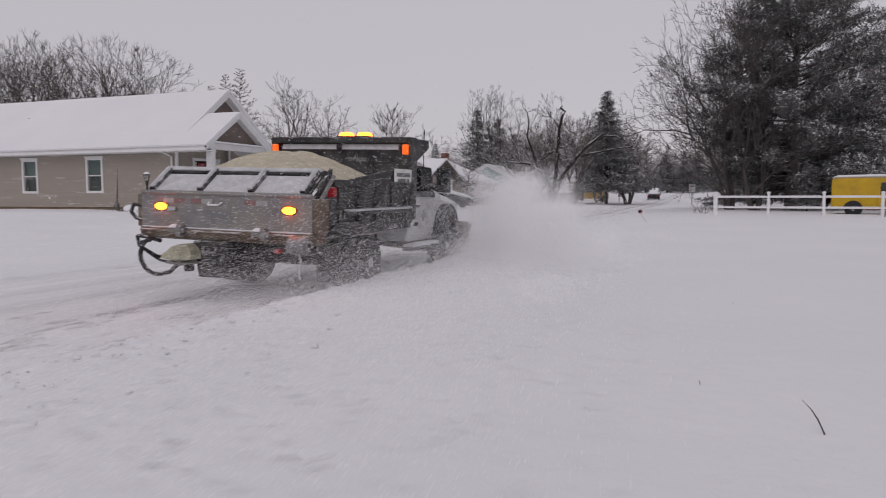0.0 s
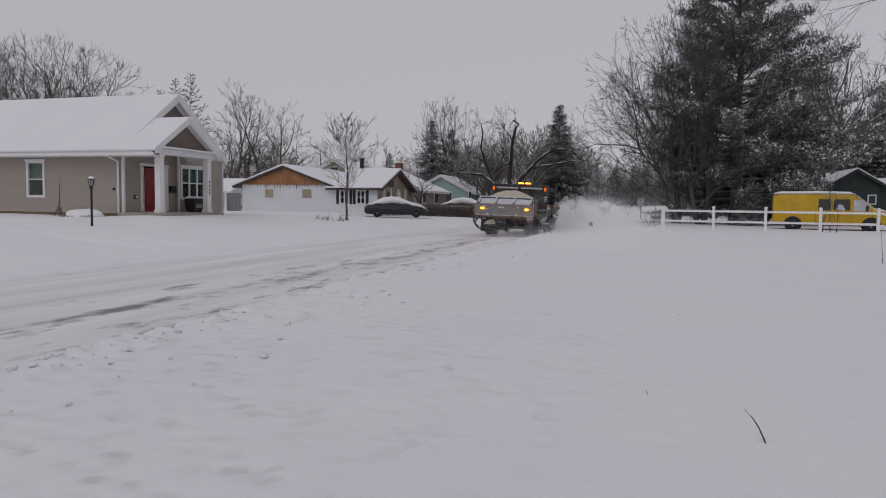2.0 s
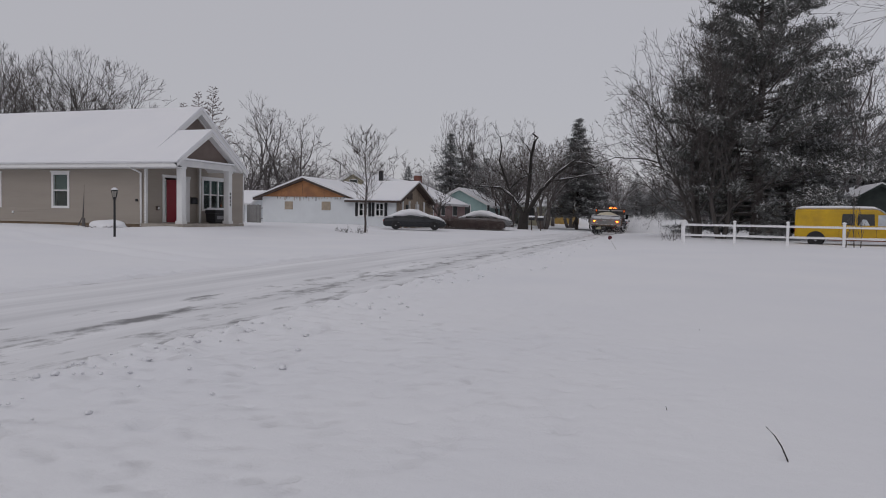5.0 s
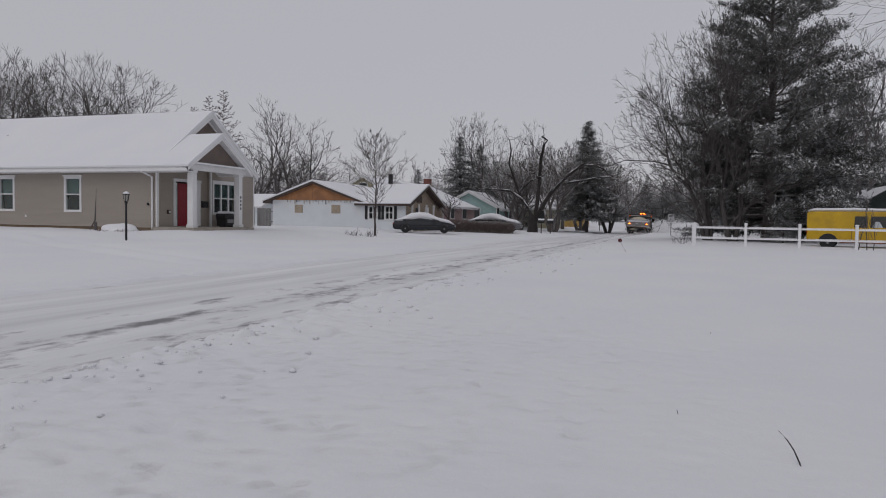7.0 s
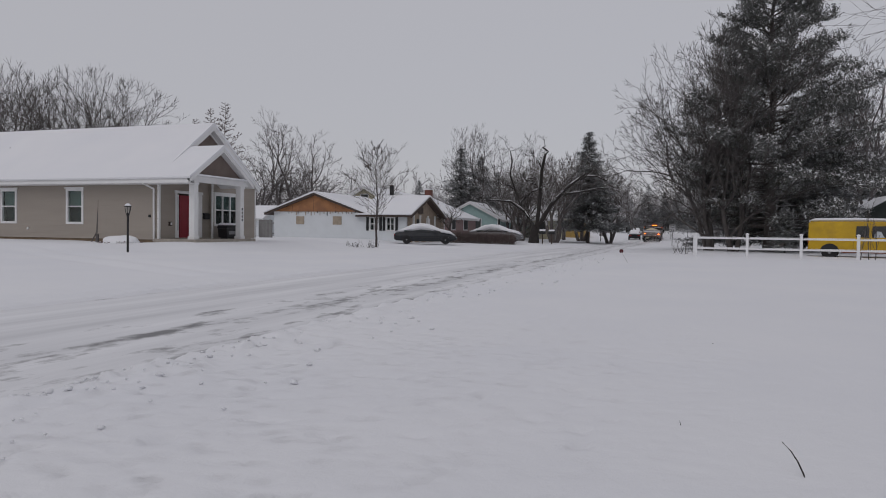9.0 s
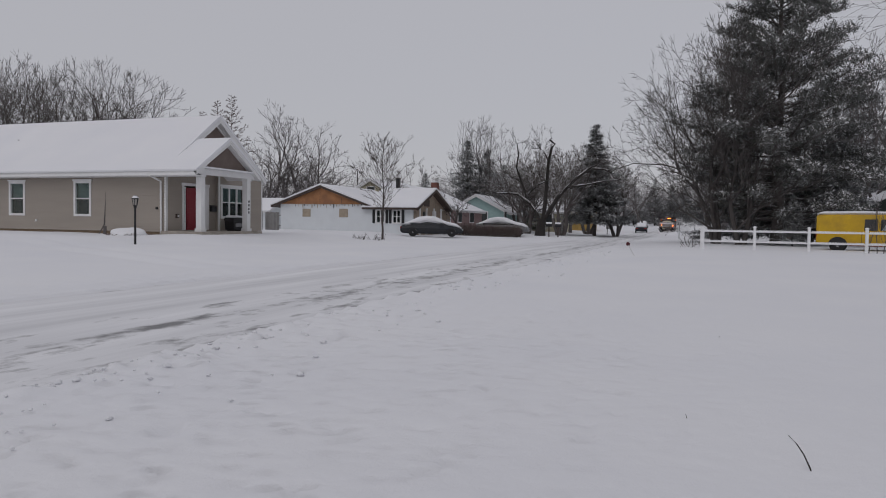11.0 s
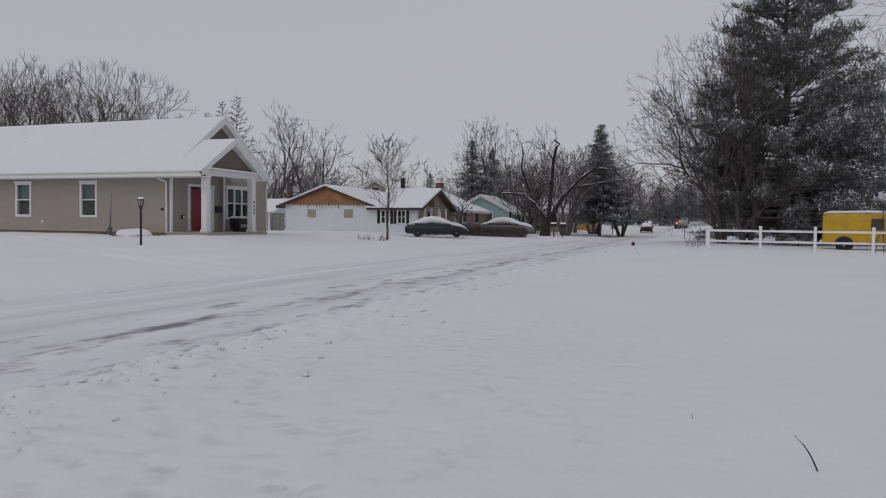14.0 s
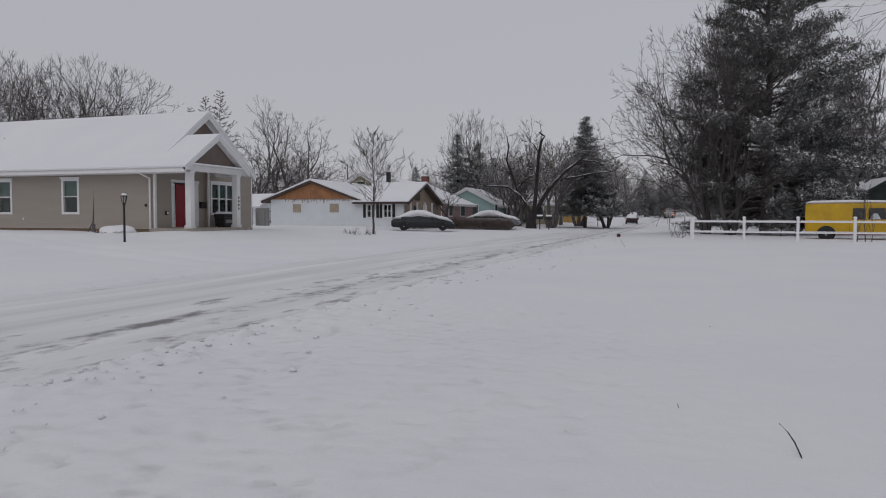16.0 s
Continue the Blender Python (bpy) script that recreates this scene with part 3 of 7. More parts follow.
def snow_mound(x, y, sx, sy, sz, seed, label, name="snow_covered_shrub", leaf=True):
    z = gz(x, y) - 0.08
    t = thing(name, (x, y, z), label, "shrub")
    bm = bm_new()
    bmesh.ops.create_icosphere(bm, subdivisions=4, radius=1.0)
    for v in bm.verts:
        n = 1 + 0.22 * noise.noise(v.co * 1.7 + Vector((seed, 0, 0)))
        v.co = Vector((v.co.x * sx * n, v.co.y * sy * n, max(-0.1, v.co.z) * sz * n))
    part("snow_cap", bm, ROOFSNOW, t, smooth=True)
    if leaf:
        V, F = [], []
        rnd = random.Random(seed)
        for _ in range(260):
            a = rnd.uniform(0, 6.283)
            p = Vector((math.cos(a) * sx * rnd.uniform(0.9, 1.12), math.sin(a) * sy * rnd.uniform(0.9, 1.12), rnd.uniform(0.0, 0.35 * sz)))
            d = Vector((rnd.uniform(-1, 1), rnd.uniform(-1, 1), rnd.uniform(-0.4, 0.6))).normalized() * 0.09
            s = d.orthogonal().normalized() * 0.02
            i = len(V)
            V += [tuple(p - s), tuple(p + s), tuple(p + d)]
            F.append((i, i + 1, i + 2))
        raw("twigs", V, F, HEDGEM, t)["kind"] = "stuff"


snow_mound(-24.3, 25.9, 0.95, 0.8, 0.42, 3, "low shrub buried under rounded snow beside the lamp post")


# ---------- trees ----------
class Wood:
    """Collects tapered limbs into one mesh."""
    def __init__(self, seed):
        self.v, self.f, self.rnd, self.main, self.thin = [], [], random.Random(seed), set(), 0.008

    def limb(self, pts, radii, sides):
        ring0 = None
        for k, (p, r) in enumerate(zip(pts, radii)):
            d = (pts[min(k + 1, len(pts) - 1)] - pts[max(k - 1, 0)]).normalized()
            u = d.orthogonal().normalized()
            w = d.cross(u)
            base = len(self.v)
            for i in range(sides):
                a = 6.28318 * i / sides
                self.v.append(tuple(p + (u * math.cos(a) + w * math.sin(a)) * r))
            if ring0 is not None:
                for i in range(sides):
                    self.f.append((ring0 + i, ring0 + (i + 1) % sides, base + (i + 1) % sides, base + i))
            ring0 = base

    def grow(self, p, d, length, r, level, kids, spread, droop=0.0, up=0.15, wob=0.16, tipr=0.25):
        rnd = self.rnd
        if level == 0:
            q = p + d * length
            u = d.orthogonal().normalized() * r
            w = d.cross(u)
            i = len(self.v)
            self.v += [tuple(p + u), tuple(p - u * 0.5 + w * 0.87), tuple(p - u * 0.5 - w * 0.87), tuple(q)]
            self.f += [(i, i + 1, i + 3), (i + 1, i + 2, i + 3), (i + 2, i, i + 3)]
            return
        n = 6 if level >= 3 else (4 if level == 2 else 3)
        pts, rad, dirs = [p.copy()], [r], [d.copy()]
        for k in range(n):
            d = (d + Vector((rnd.gauss(0, wob), rnd.gauss(0, wob), rnd.gauss(0, wob) + up * 0.35 - droop * k / n))).normalized()
            pts.append(pts[-1] + d * (length / n))
            rad.append(r * (1 - (1 - tipr) * (k + 1) / n))
            dirs.append(d.copy())
        self.limb(pts, rad, 7 if level >= 4 else (5 if level >= 3 else 3))
        count = kids[level] if level < len(kids) else kids[-1]
        for c in range(count):
            f = (c + rnd.uniform(0.2, 0.9)) / count
            f = 0.25 + 0.75 * f
            i = min(n - 1, int(f * n))
            q = pts[i].lerp(pts[i + 1], f * n - i)
            side = dirs[i].orthogonal().normalized()
            side = (Matrix.Rotation(rnd.uniform(0, 6.283), 3, dirs[i]) @ side)
            a = spread * rnd.uniform(0.7, 1.25)
            nd_ = (dirs[i] * math.cos(a) + side * math.sin(a) + Vector((0, 0, up))).normalized()
            self.grow(q, nd_, length * rnd.uniform(0.45, 0.72) * (1.05 - 0.35 * f), max(self.thin, rad[i] * rnd.uniform(0.4, 0.62)), level - 1, kids, spread, droop, up, wob, tipr)


def as_tree(t, w, height, material, slim=1.0):
    """Scales the grown wood to its height and splits it into the trunk and the crown."""
    k = height / max(v[2] for v in w.v)
    V = [(x * k * slim, y * k * slim, z * k) for x, y, z in w.v]
    for nm, keep in (("trunk", True), ("crown", False)):
        idx, vs, fs = {}, [], []
        for i, f in enumerate(w.f):
            if (i in w.main) == keep:
                for q in f:
                    if q not in idx:
                        idx[q] = len(vs)
                        vs.append(V[q])
                fs.append(tuple(idx[q] for q in f))
        raw(nm, vs, fs, material, t)
    return t


def fork(w, p, d, length, r, depth, top, angle, up, wob, tip, low=0):
    """One limb that forks at its end, with side shoots along it; the last ones are single tapered twigs."""
    rnd = w.rnd
    n = 4 if depth > 1 else 2
    pts, rad = [p], [r]
    r1 = max(tip, r * 0.70)
    for k in range(n):
        d = (d + Vector((rnd.gauss(0, wob), rnd.gauss(0, wob), rnd.gauss(0, wob * 0.6) + up))).normalized()
        pts.append(pts[-1] + d * (length / n))
        rad.append(r + (r1 - r) * (k + 1) / n)
    if depth == 0:
        rad[-1] = tip * 0.5
    mark = len(w.f)
    w.limb(pts, rad, 7 if depth >= top - 1 else (5 if depth >= top - 3 else 3))
    if depth >= top - 1:
        w.main.update(range(mark, len(w.f)))
    if depth == 0:
        return
    turn = rnd.uniform(0, 6.283)
    kids = 3 if rnd.random() < (0.6 if depth == top else 0.85 if depth <= 1 else 0.16) else 2
    for c in range(kids):
        a = angle * (rnd.uniform(0.35, 0.8) if c == 0 else rnd.uniform(0.8, 1.3))
        side = Matrix.Rotation(turn + 6.283 * c / kids + rnd.uniform(-0.4, 0.4), 3, d) @ d.orthogonal().normalized()
        fork(w, pts[-1], (d * math.cos(a) + side * math.sin(a)).normalized(), length * (rnd.uniform(0.66, 0.88) if depth > 2 else rnd.uniform(0.50, 0.74)), max(tip, r1 * (0.86 if c == 0 else 0.70)), depth - 1, top, angle, up, wob, tip, low)
    if depth:
        for c in range(low if depth == top else rnd.choice((1, 2, 2)) if depth > 1 else 1):
            i = rnd.randrange(1, n)
            a = angle * rnd.uniform(1.2, 2.0)
            side = Matrix.Rotation(rnd.uniform(0, 6.283), 3, d) @ d.orthogonal().normalized()
            fork(w, pts[i], (d * math.cos(a) + side * math.sin(a)).normalized(), length * rnd.uniform(0.4, 0.7), max(tip, r * 0.42), max(0, depth - 2), top, angle, up, wob, tip, low)


def bare_tree(name, at, height, seed, label, trunk_r=0.2, depth=7, angle=0.46, lean=(0, 0), stems=1, up=0.03, bole=0.22, material=BARK, wob=0.09, tip=0.008, fan=0.3, low=0, slim=1.0, group=""):
    """A leafless broadleaf: one or more stems that fork again and again up to fine twigs."""
    t = thing(name, at, label, "tree", group)
    w = Wood(seed)
    for s in range(stems):
        a = 6.283 * s / stems + w.rnd.uniform(-0.4, 0.4)
        k = 0.0 if stems == 1 else fan * w.rnd.uniform(0.6, 1.3)
        d = Vector((lean[0] + k * math.cos(a), lean[1] + k * math.sin(a), 1)).normalized()
        start = Vector((0.22 * math.cos(a), 0.22 * math.sin(a), -0.1)) if stems > 1 else Vector((0, 0, -0.1))
        fork(w, start, d, height * bole * w.rnd.uniform(0.85, 1.2), trunk_r, depth, depth, angle, up, wob, tip, low)
    return as_tree(t, w, height, material, slim)


def leader_tree(name, at, height, seed, label, trunk_r, start, count, reach, rise, shape, material, shoots=7, tip=0.007, group=""):
    """A tree with one straight leader and many side branches; shape is the height share of its widest part."""
    t = thing(name, at, label, "tree", group)
    w = Wood(seed)
    rnd = w.rnd
    pts = [Vector((0, 0, -0.1))]
    for k in range(10):
        pts.append(Vector((rnd.gauss(0, 0.012 * height * 0.5), rnd.gauss(0, 0.012 * height * 0.5), height * (k + 1) / 10)))
    w.limb(pts, [max(tip, trunk_r * (1 - 0.97 * (k / 10) ** 0.8)) for k in range(11)], 7)
    w.main.update(range(len(w.f)))
    for k in range(count):
        g = (k + rnd.random()) / count
        f = start + (1 - start) * g * 0.985
        i = min(9, int(f * 10))
        q = pts[i].lerp(pts[i + 1], f * 10 - i)
        wide = (g / shape) ** 0.6 if g < shape else ((1 - g) / (1 - shape)) ** 0.75
        l = reach * max(0.16, wide) * rnd.uniform(0.7, 1.15)
        a = 2.4 * k + rnd.uniform(-0.5, 0.5)
        e = rise * rnd.uniform(0.75, 1.25)
        d = Vector((math.cos(a) * math.cos(e), math.sin(a) * math.cos(e), math.sin(e)))
        bp = [q]
        for s in range(5):
            d = (d + Vector((rnd.gauss(0, 0.07), rnd.gauss(0, 0.07), rnd.gauss(0.05, 0.05)))).normalized()
            bp.append(bp[-1] + d * l / 5)
        r = max(tip * 1.3, trunk_r * 0.24 * (1 - 0.6 * f))
        w.limb(bp, [max(tip * 0.6, r * (1 - 0.85 * s / 5)) for s in range(6)], 4)
        for s in range(shoots):
            j = rnd.uniform(0.8, 5)
            m = min(4, int(j))
            o = bp[m].lerp(bp[m + 1], j - m)
            side = Matrix.Rotation(rnd.uniform(0, 6.283), 3, d) @ d.orthogonal().normalized()
            sd = (d + side * rnd.uniform(0.5, 0.95) + Vector((0, 0, 0.12))).normalized()
            ll = l * rnd.uniform(0.18, 0.42)
            mid = o + sd * ll * 0.5
            w.limb([o, mid, mid + (sd + Vector((rnd.gauss(0, 0.15), rnd.gauss(0, 0.15), 0.2))).normalized() * ll * 0.5], [tip, tip * 0.8, tip * 0.4], 3)
            for _ in range(2):
                w.limb([mid, mid + (sd + Vector((rnd.gauss(0, 0.5), rnd.gauss(0, 0.5), rnd.gauss(0.1, 0.3)))).normalized() * ll * 0.45], [tip * 0.7, tip * 0.35], 3)
    return as_tree(t, w, height, material)


def needle_tufts(V, F, p, d, rnd, size, count, flat=0.6):
    for _ in range(count):
        q = Vector((rnd.gauss(0, 1), rnd.gauss(0, 1), rnd.gauss(0, flat))).normalized()
        q = (q * 0.9 + d * 0.5).normalized() * size * rnd.uniform(0.6, 1.25)
        s = q.cross(Vector((0, 0, 1)))
        s = (s.normalized() if s.length > 1e-4 else Vector((1, 0, 0))) * size * 0.16
        o = p + Vector((rnd.gauss(0, size * 0.5), rnd.gauss(0, size * 0.5), rnd.gauss(0, size * 0.25)))
        i = len(V)
        V += [tuple(o - s), tuple(o + s), tuple(o + q)]
        F.append((i, i + 1, i + 2))


def snow_pad(V, F, p, rnd, r):
    """A small uneven heap of snow on a bough."""
    i = len(V)
    n = 6
    for k in range(n):
        a = 6.283 * k / n
        q = r * rnd.uniform(0.5, 1.3)
        V.append((p.x + q * math.cos(a), p.y + q * math.sin(a), p.z + rnd.uniform(-0.4, 0.1) * r))
    V.append((p.x, p.y, p.z + r * rnd.uniform(0.25, 0.55)))
    V.append((p.x, p.y, p.z - r * 0.35))
    for k in range(n):
        F.append((i + k, i + (k + 1) % n, i + n))
        F.append((i + (k + 1) % n, i + k, i + n + 1))


def conifer(name, at, height, radius, seed, label, bare=0.08, whorls=26, per=9, tuft=0.32, tufts=9, material=FIRNEEDLE, point=1.0, droop=0.25, density=1.0, group=""):
    """A spruce: straight trunk, whorls of drooping boughs, and tufts of needles along them."""
    t = thing(name, at, label, "tree", group)
    rnd = random.Random(seed)
    w = Wood(seed)
    w.limb([Vector((0, 0, -0.1)), Vector((0, 0, height * 0.5)), Vector((0, 0, height * 0.99))], [height * 0.017, height * 0.01, 0.012], 7)
    V, F, SV, SF = [], [], [], []
    for k in range(whorls):
        f = (k + rnd.uniform(0, 0.6)) / whorls
        z = height * (bare + (1 - bare) * f)
        L = radius * ((1 - f) ** point) * rnd.uniform(0.82, 1.1) + 0.12
        for j in range(max(4, int(per * (1 - 0.45 * f)))):
            a = rnd.uniform(0, 6.283)
            l = L * rnd.uniform(0.65, 1.12)
            d = Vector((math.cos(a), math.sin(a), 0.12))
            pts = [Vector((0, 0, z))]
            for s in range(4):
                d = (d + Vector((rnd.gauss(0, 0.07), rnd.gauss(0, 0.07), -droop * 0.35 + (0.2 if s == 3 else 0)))).normalized()
                pts.append(pts[-1] + d * l / 4)
            w.limb(pts, [0.035, 0.028, 0.02, 0.012, 0.006], 3)
            m = max(3, int(l * 4.2 * density))
            for s in range(m):
                g = 0.18 + 0.82 * ((s + rnd.random()) / m) ** 0.7
                i = min(3, int(g * 4))
                needle_tufts(V, F, pts[i].lerp(pts[i + 1], g * 4 - i), d, rnd, tuft, tufts, 0.35)
                if rnd.random() < 0.07:
                    snow_pad(SV, SF, pts[i].lerp(pts[i + 1], g * 4 - i) + Vector((0, 0, tuft * 0.4)), rnd, rnd.uniform(0.06, 0.2))
    raw("trunk", w.v, w.f, BARK, t)
    raw("crown", V, F, material, t)
    raw("snow_cover", SV, SF, ROOFSNOW, t, "snow resting on the boughs")["kind"] = "stuff"
    return t


def white_pine(name, at, height, seed, label):
    """A tall old pine: a straight trunk, limbs in a broad cone, side twigs spread flat and tipped with clumps of needles."""
    t = thing(name, at, label, "tree")
    rnd = random.Random(seed)
    w = Wood(seed)
    V, F, SV, SF = [], [], [], []
    trunk = [Vector((0.12 * math.sin(k * 1.3), 0.1 * math.cos(k), height * k / 12 - 0.1)) for k in range(13)]
    w.limb(trunk, [0.36 * (1 - 0.95 * k / 12) for k in range(13)], 9)
    reach = lambda z: float(np.interp(z, [1.2, 3.0, 5.0, 7.0, 9.5, 12.0, 14.5, 17.0, height], [3.8, 5.6, 6.5, 6.3, 4.9, 3.5, 2.6, 1.6, 0.25]))
    for k in range(185):
        z = 1.3 + (height - 1.5) * ((k + rnd.random()) / 185) ** 1.15
        i = min(11, int(z / height * 12))
        q = trunk[i].lerp(trunk[i + 1], z / height * 12 - i)
        a = 2.4 * k + rnd.uniform(-0.6, 0.6)
        l = reach(z) * rnd.uniform(0.62, 1.12) * (1.0 + 0.10 * math.cos(a))
        f = z / height
        d = Vector((math.cos(a), math.sin(a), -0.10 + 0.62 * f + rnd.gauss(0, 0.06))).normalized()
        bp = [q]
        for s in range(6):
            d = (d + Vector((rnd.gauss(0, 0.10), rnd.gauss(0, 0.10), rnd.gauss(0.03, 0.06)))).normalized()
            bp.append(bp[-1] + d * l / 6)
        w.limb(bp, [0.085 * (1 - 0.85 * s / 6) * (1 - 0.55 * f) for s in range(7)], 5)
        bare = 0.40 if z < 3.2 else 0.22
        for s in range(int(l * 9.5 * (0.7 if z < 3.2 else 1.0))):
            g = bare + (1 - bare) * rnd.random() ** 0.75
            j = min(5, int(g * 6))
            c = bp[j].lerp(bp[j + 1], g * 6 - j)
            sd = Vector((rnd.gauss(0, 1), rnd.gauss(0, 1), rnd.gauss(0.25, 0.28))).normalized()
            sd = (sd + d * 0.7).normalized()
            ln_ = rnd.uniform(0.25, 0.85)
            e = c + sd * ln_ + Vector((0, 0, 0.10))
            w.limb([c, e], [0.014, 0.006], 3)
            if rnd.random() < 0.36:
                snow_pad(SV, SF, c.lerp(e, rnd.uniform(0.5, 1.0)) + Vector((0, 0, 0.12)), rnd, rnd.uniform(0.05, 0.15))
            for b in range(3):
                needle_tufts(V, F, c.lerp(e, 0.5 + 0.26 * b), sd, rnd, 0.25, 7, 0.55)
    raw("trunk", w.v, w.f, BARK, t)
    raw("crown", V, F, NEEDLE, t)
    raw("snow_cover", SV, SF, ROOFSNOW, t, "snow resting on the boughs")["kind"] = "stuff"
    return t


def at_ground(x, y, dz=0.0):
    return (x, y, gz(x, y) + dz)


white_pine("white_pine", at_ground(4.75, 46), 18.6, 11, "tall broad dark pine with snow-flecked needles behind a fence")
bare_tree("bare_tree", at_ground(1.45, 45.2), 13.5, 21, "many-stemmed leafless tree with fine snowy twigs", 0.19, 7, 0.48, (-0.15, 0), 4, 0.022, 0.235, DARKBARK, 0.13, 0.010, 0.24, 3, 0.74)
bare_tree("bare_tree", at_ground(2.7, 44.4), 13.4, 24, "leafless tree with leaning dark stems beside the pine", 0.18, 7, 0.46, (-0.08, 0), 3, 0.025, 0.24, DARKBARK, 0.12, 0.010, 0.2, 3, 0.82)
conifer("spruce", at_ground(-10.3, 81.5), 12.6, 4.3, 5, "dark pointed spruce with snow on its boughs by the street", bare=0.12, whorls=46, per=14, tuft=0.30, tufts=10, point=0.86, density=1.5)
leader_tree("young_tree", at_ground(-18.0, 40.2, -0.05), 6.75, 31, "slender leafless young tree on the snowy verge", 0.085, 0.22, 56, 3.3, 0.74, 0.28, YOUNGBARK, 7, 0.010)
# ---------- other houses ----------
def wrap_house():
    h = thing("white_wrapped_house", (0, 0, 0), "low house in white wrap with bare orange plywood gable", "house")
    Y, X0, X1, XR = 52.5, -33.0, -24.9, -20.9
    w1, w2 = (-30.85, -30.1, 1.76, 2.42), (-27.42, -26.62, 1.75, 2.44)
    s1, s2 = (-24.05, -23.35, 1.35, 2.35), (-22.6, -21.95, 1.35, 2.35)
    front = wall("wall", "y", Y, X0, XR, 0.3, 2.85, [s1, s2], 0.2, WHITEWALL, h)
    for w in (w1, w2):
        part("boarded_window", box(bm_new(), w[0], w[1], Y - 0.05, Y - 0.002, w[2], w[3]), TANPLY, front, "plywood board over a window", bevel=0.01)
    for s in (s1, s2):
        window(front, "y", Y, *s, cornice=False, cols=2, curtain=False)
        for u in (s[0] - 0.34, s[1] + 0.12):
            part("shutter", box(bm_new(), u, u + 0.22, Y - 0.06, Y - 0.004, s[2] - 0.05, s[3] + 0.05), BLACK, front, "black shutter", bevel=0.01)
    part("wall", box(bm_new(), X0, X0 + 0.2, Y + 0.2, 62, 0.3, 2.85), WHITEWALL, h)
    part("wall", box(bm_new(), X0, XR, 61.8, 62, 0.3, 2.85), WHITEWALL, h)
    part("gable_wall", prism(bm_new(), [(X0 - 0.35, 2.82), (-29.05, 4.28), (X1 + 0.15, 2.82)], "y", Y - 0.06, Y + 0.06), PLY, h, "weathered orange plywood gable")
    for k in range(3):
        u = -31.2 + 2.0 * k
        part("sheet_joint", box(bm_new(), u, u + 0.02, Y - 0.066, Y - 0.055, 2.84, 3.35 + (0.5 if k == 1 else 0)), DARKWOOD, h)
    rnd = random.Random(4)
    for k in range(22):
        u = -31.5 + k * 0.29 + rnd.uniform(-0.08, 0.08)
        part("torn_wrap_strip", box(bm_new(), u, u + rnd.uniform(0.03, 0.09), Y - 0.075, Y - 0.062, 2.84 - rnd.uniform(0.1, 0.38), 2.84), TANPLY if k % 3 else BLACK, h)
    gable_roof(h, "y", Y - 0.35, 62.2, -29.05, 4.1, 2.90, 4.38, 0.6, 0.13, DARKWOOD)
    gable_roof(h, "x", -25.2, XR + 0.55, 56.4, 3.9, 2.72, 4.22, 0.4, 0.13, DARKWOOD, name="wing_roof")
    # street end of the wing
    part("wall", box(bm_new(), XR - 0.2, XR, Y + 0.2, 61.8, 0.3, 2.75), TAN, h)
    part("gable_wall", prism(bm_new(), [(Y, 2.75), (56.4, 4.15), (60.3, 2.75)], "x", XR - 0.1, XR), TAN, h, "tan gable boards")
    for s in (Y - 0.3, 60.7):
        part("rake_board", prism(bm_new(), [(s, 2.35), (s, 2.6), (56.4, 4.34), (56.4, 4.0)], "x", XR + 0.45, XR + 0.58), DARKWOOD, h)
    for y in (53.1, 54.6, 56.4, 58.2):
        part("porch_post", box(bm_new(), XR + 0.3, XR + 0.42, y, y + 0.12, 0.3, 2.6), WHITE, h)
    part("gable_vent", box(bm_new(), XR, XR + 0.05, 55.0, 56.2, 2.75, 3.3), DARKWOOD, h)
    part("front_window", box(bm_new(), XR, XR + 0.04, 54.8, 55.6, 1.2, 2.3), ROOM, h)
    part("door", box(bm_new(), XR, XR + 0.05, 57.0, 57.9, 0.5, 2.4), WHITE, h)
    part("chimney", box(bm_new(), -24.56, -24.24, 57.6, 57.92, 3.2, 5.25), BLACK, h, "square dark chimney", bevel=0.03)
    part("chimney_cap", box(bm_new(), -24.6, -24.2, 57.56, 57.96, 5.25, 5.31), DARKWOOD, h)
    return h


wrap_house()


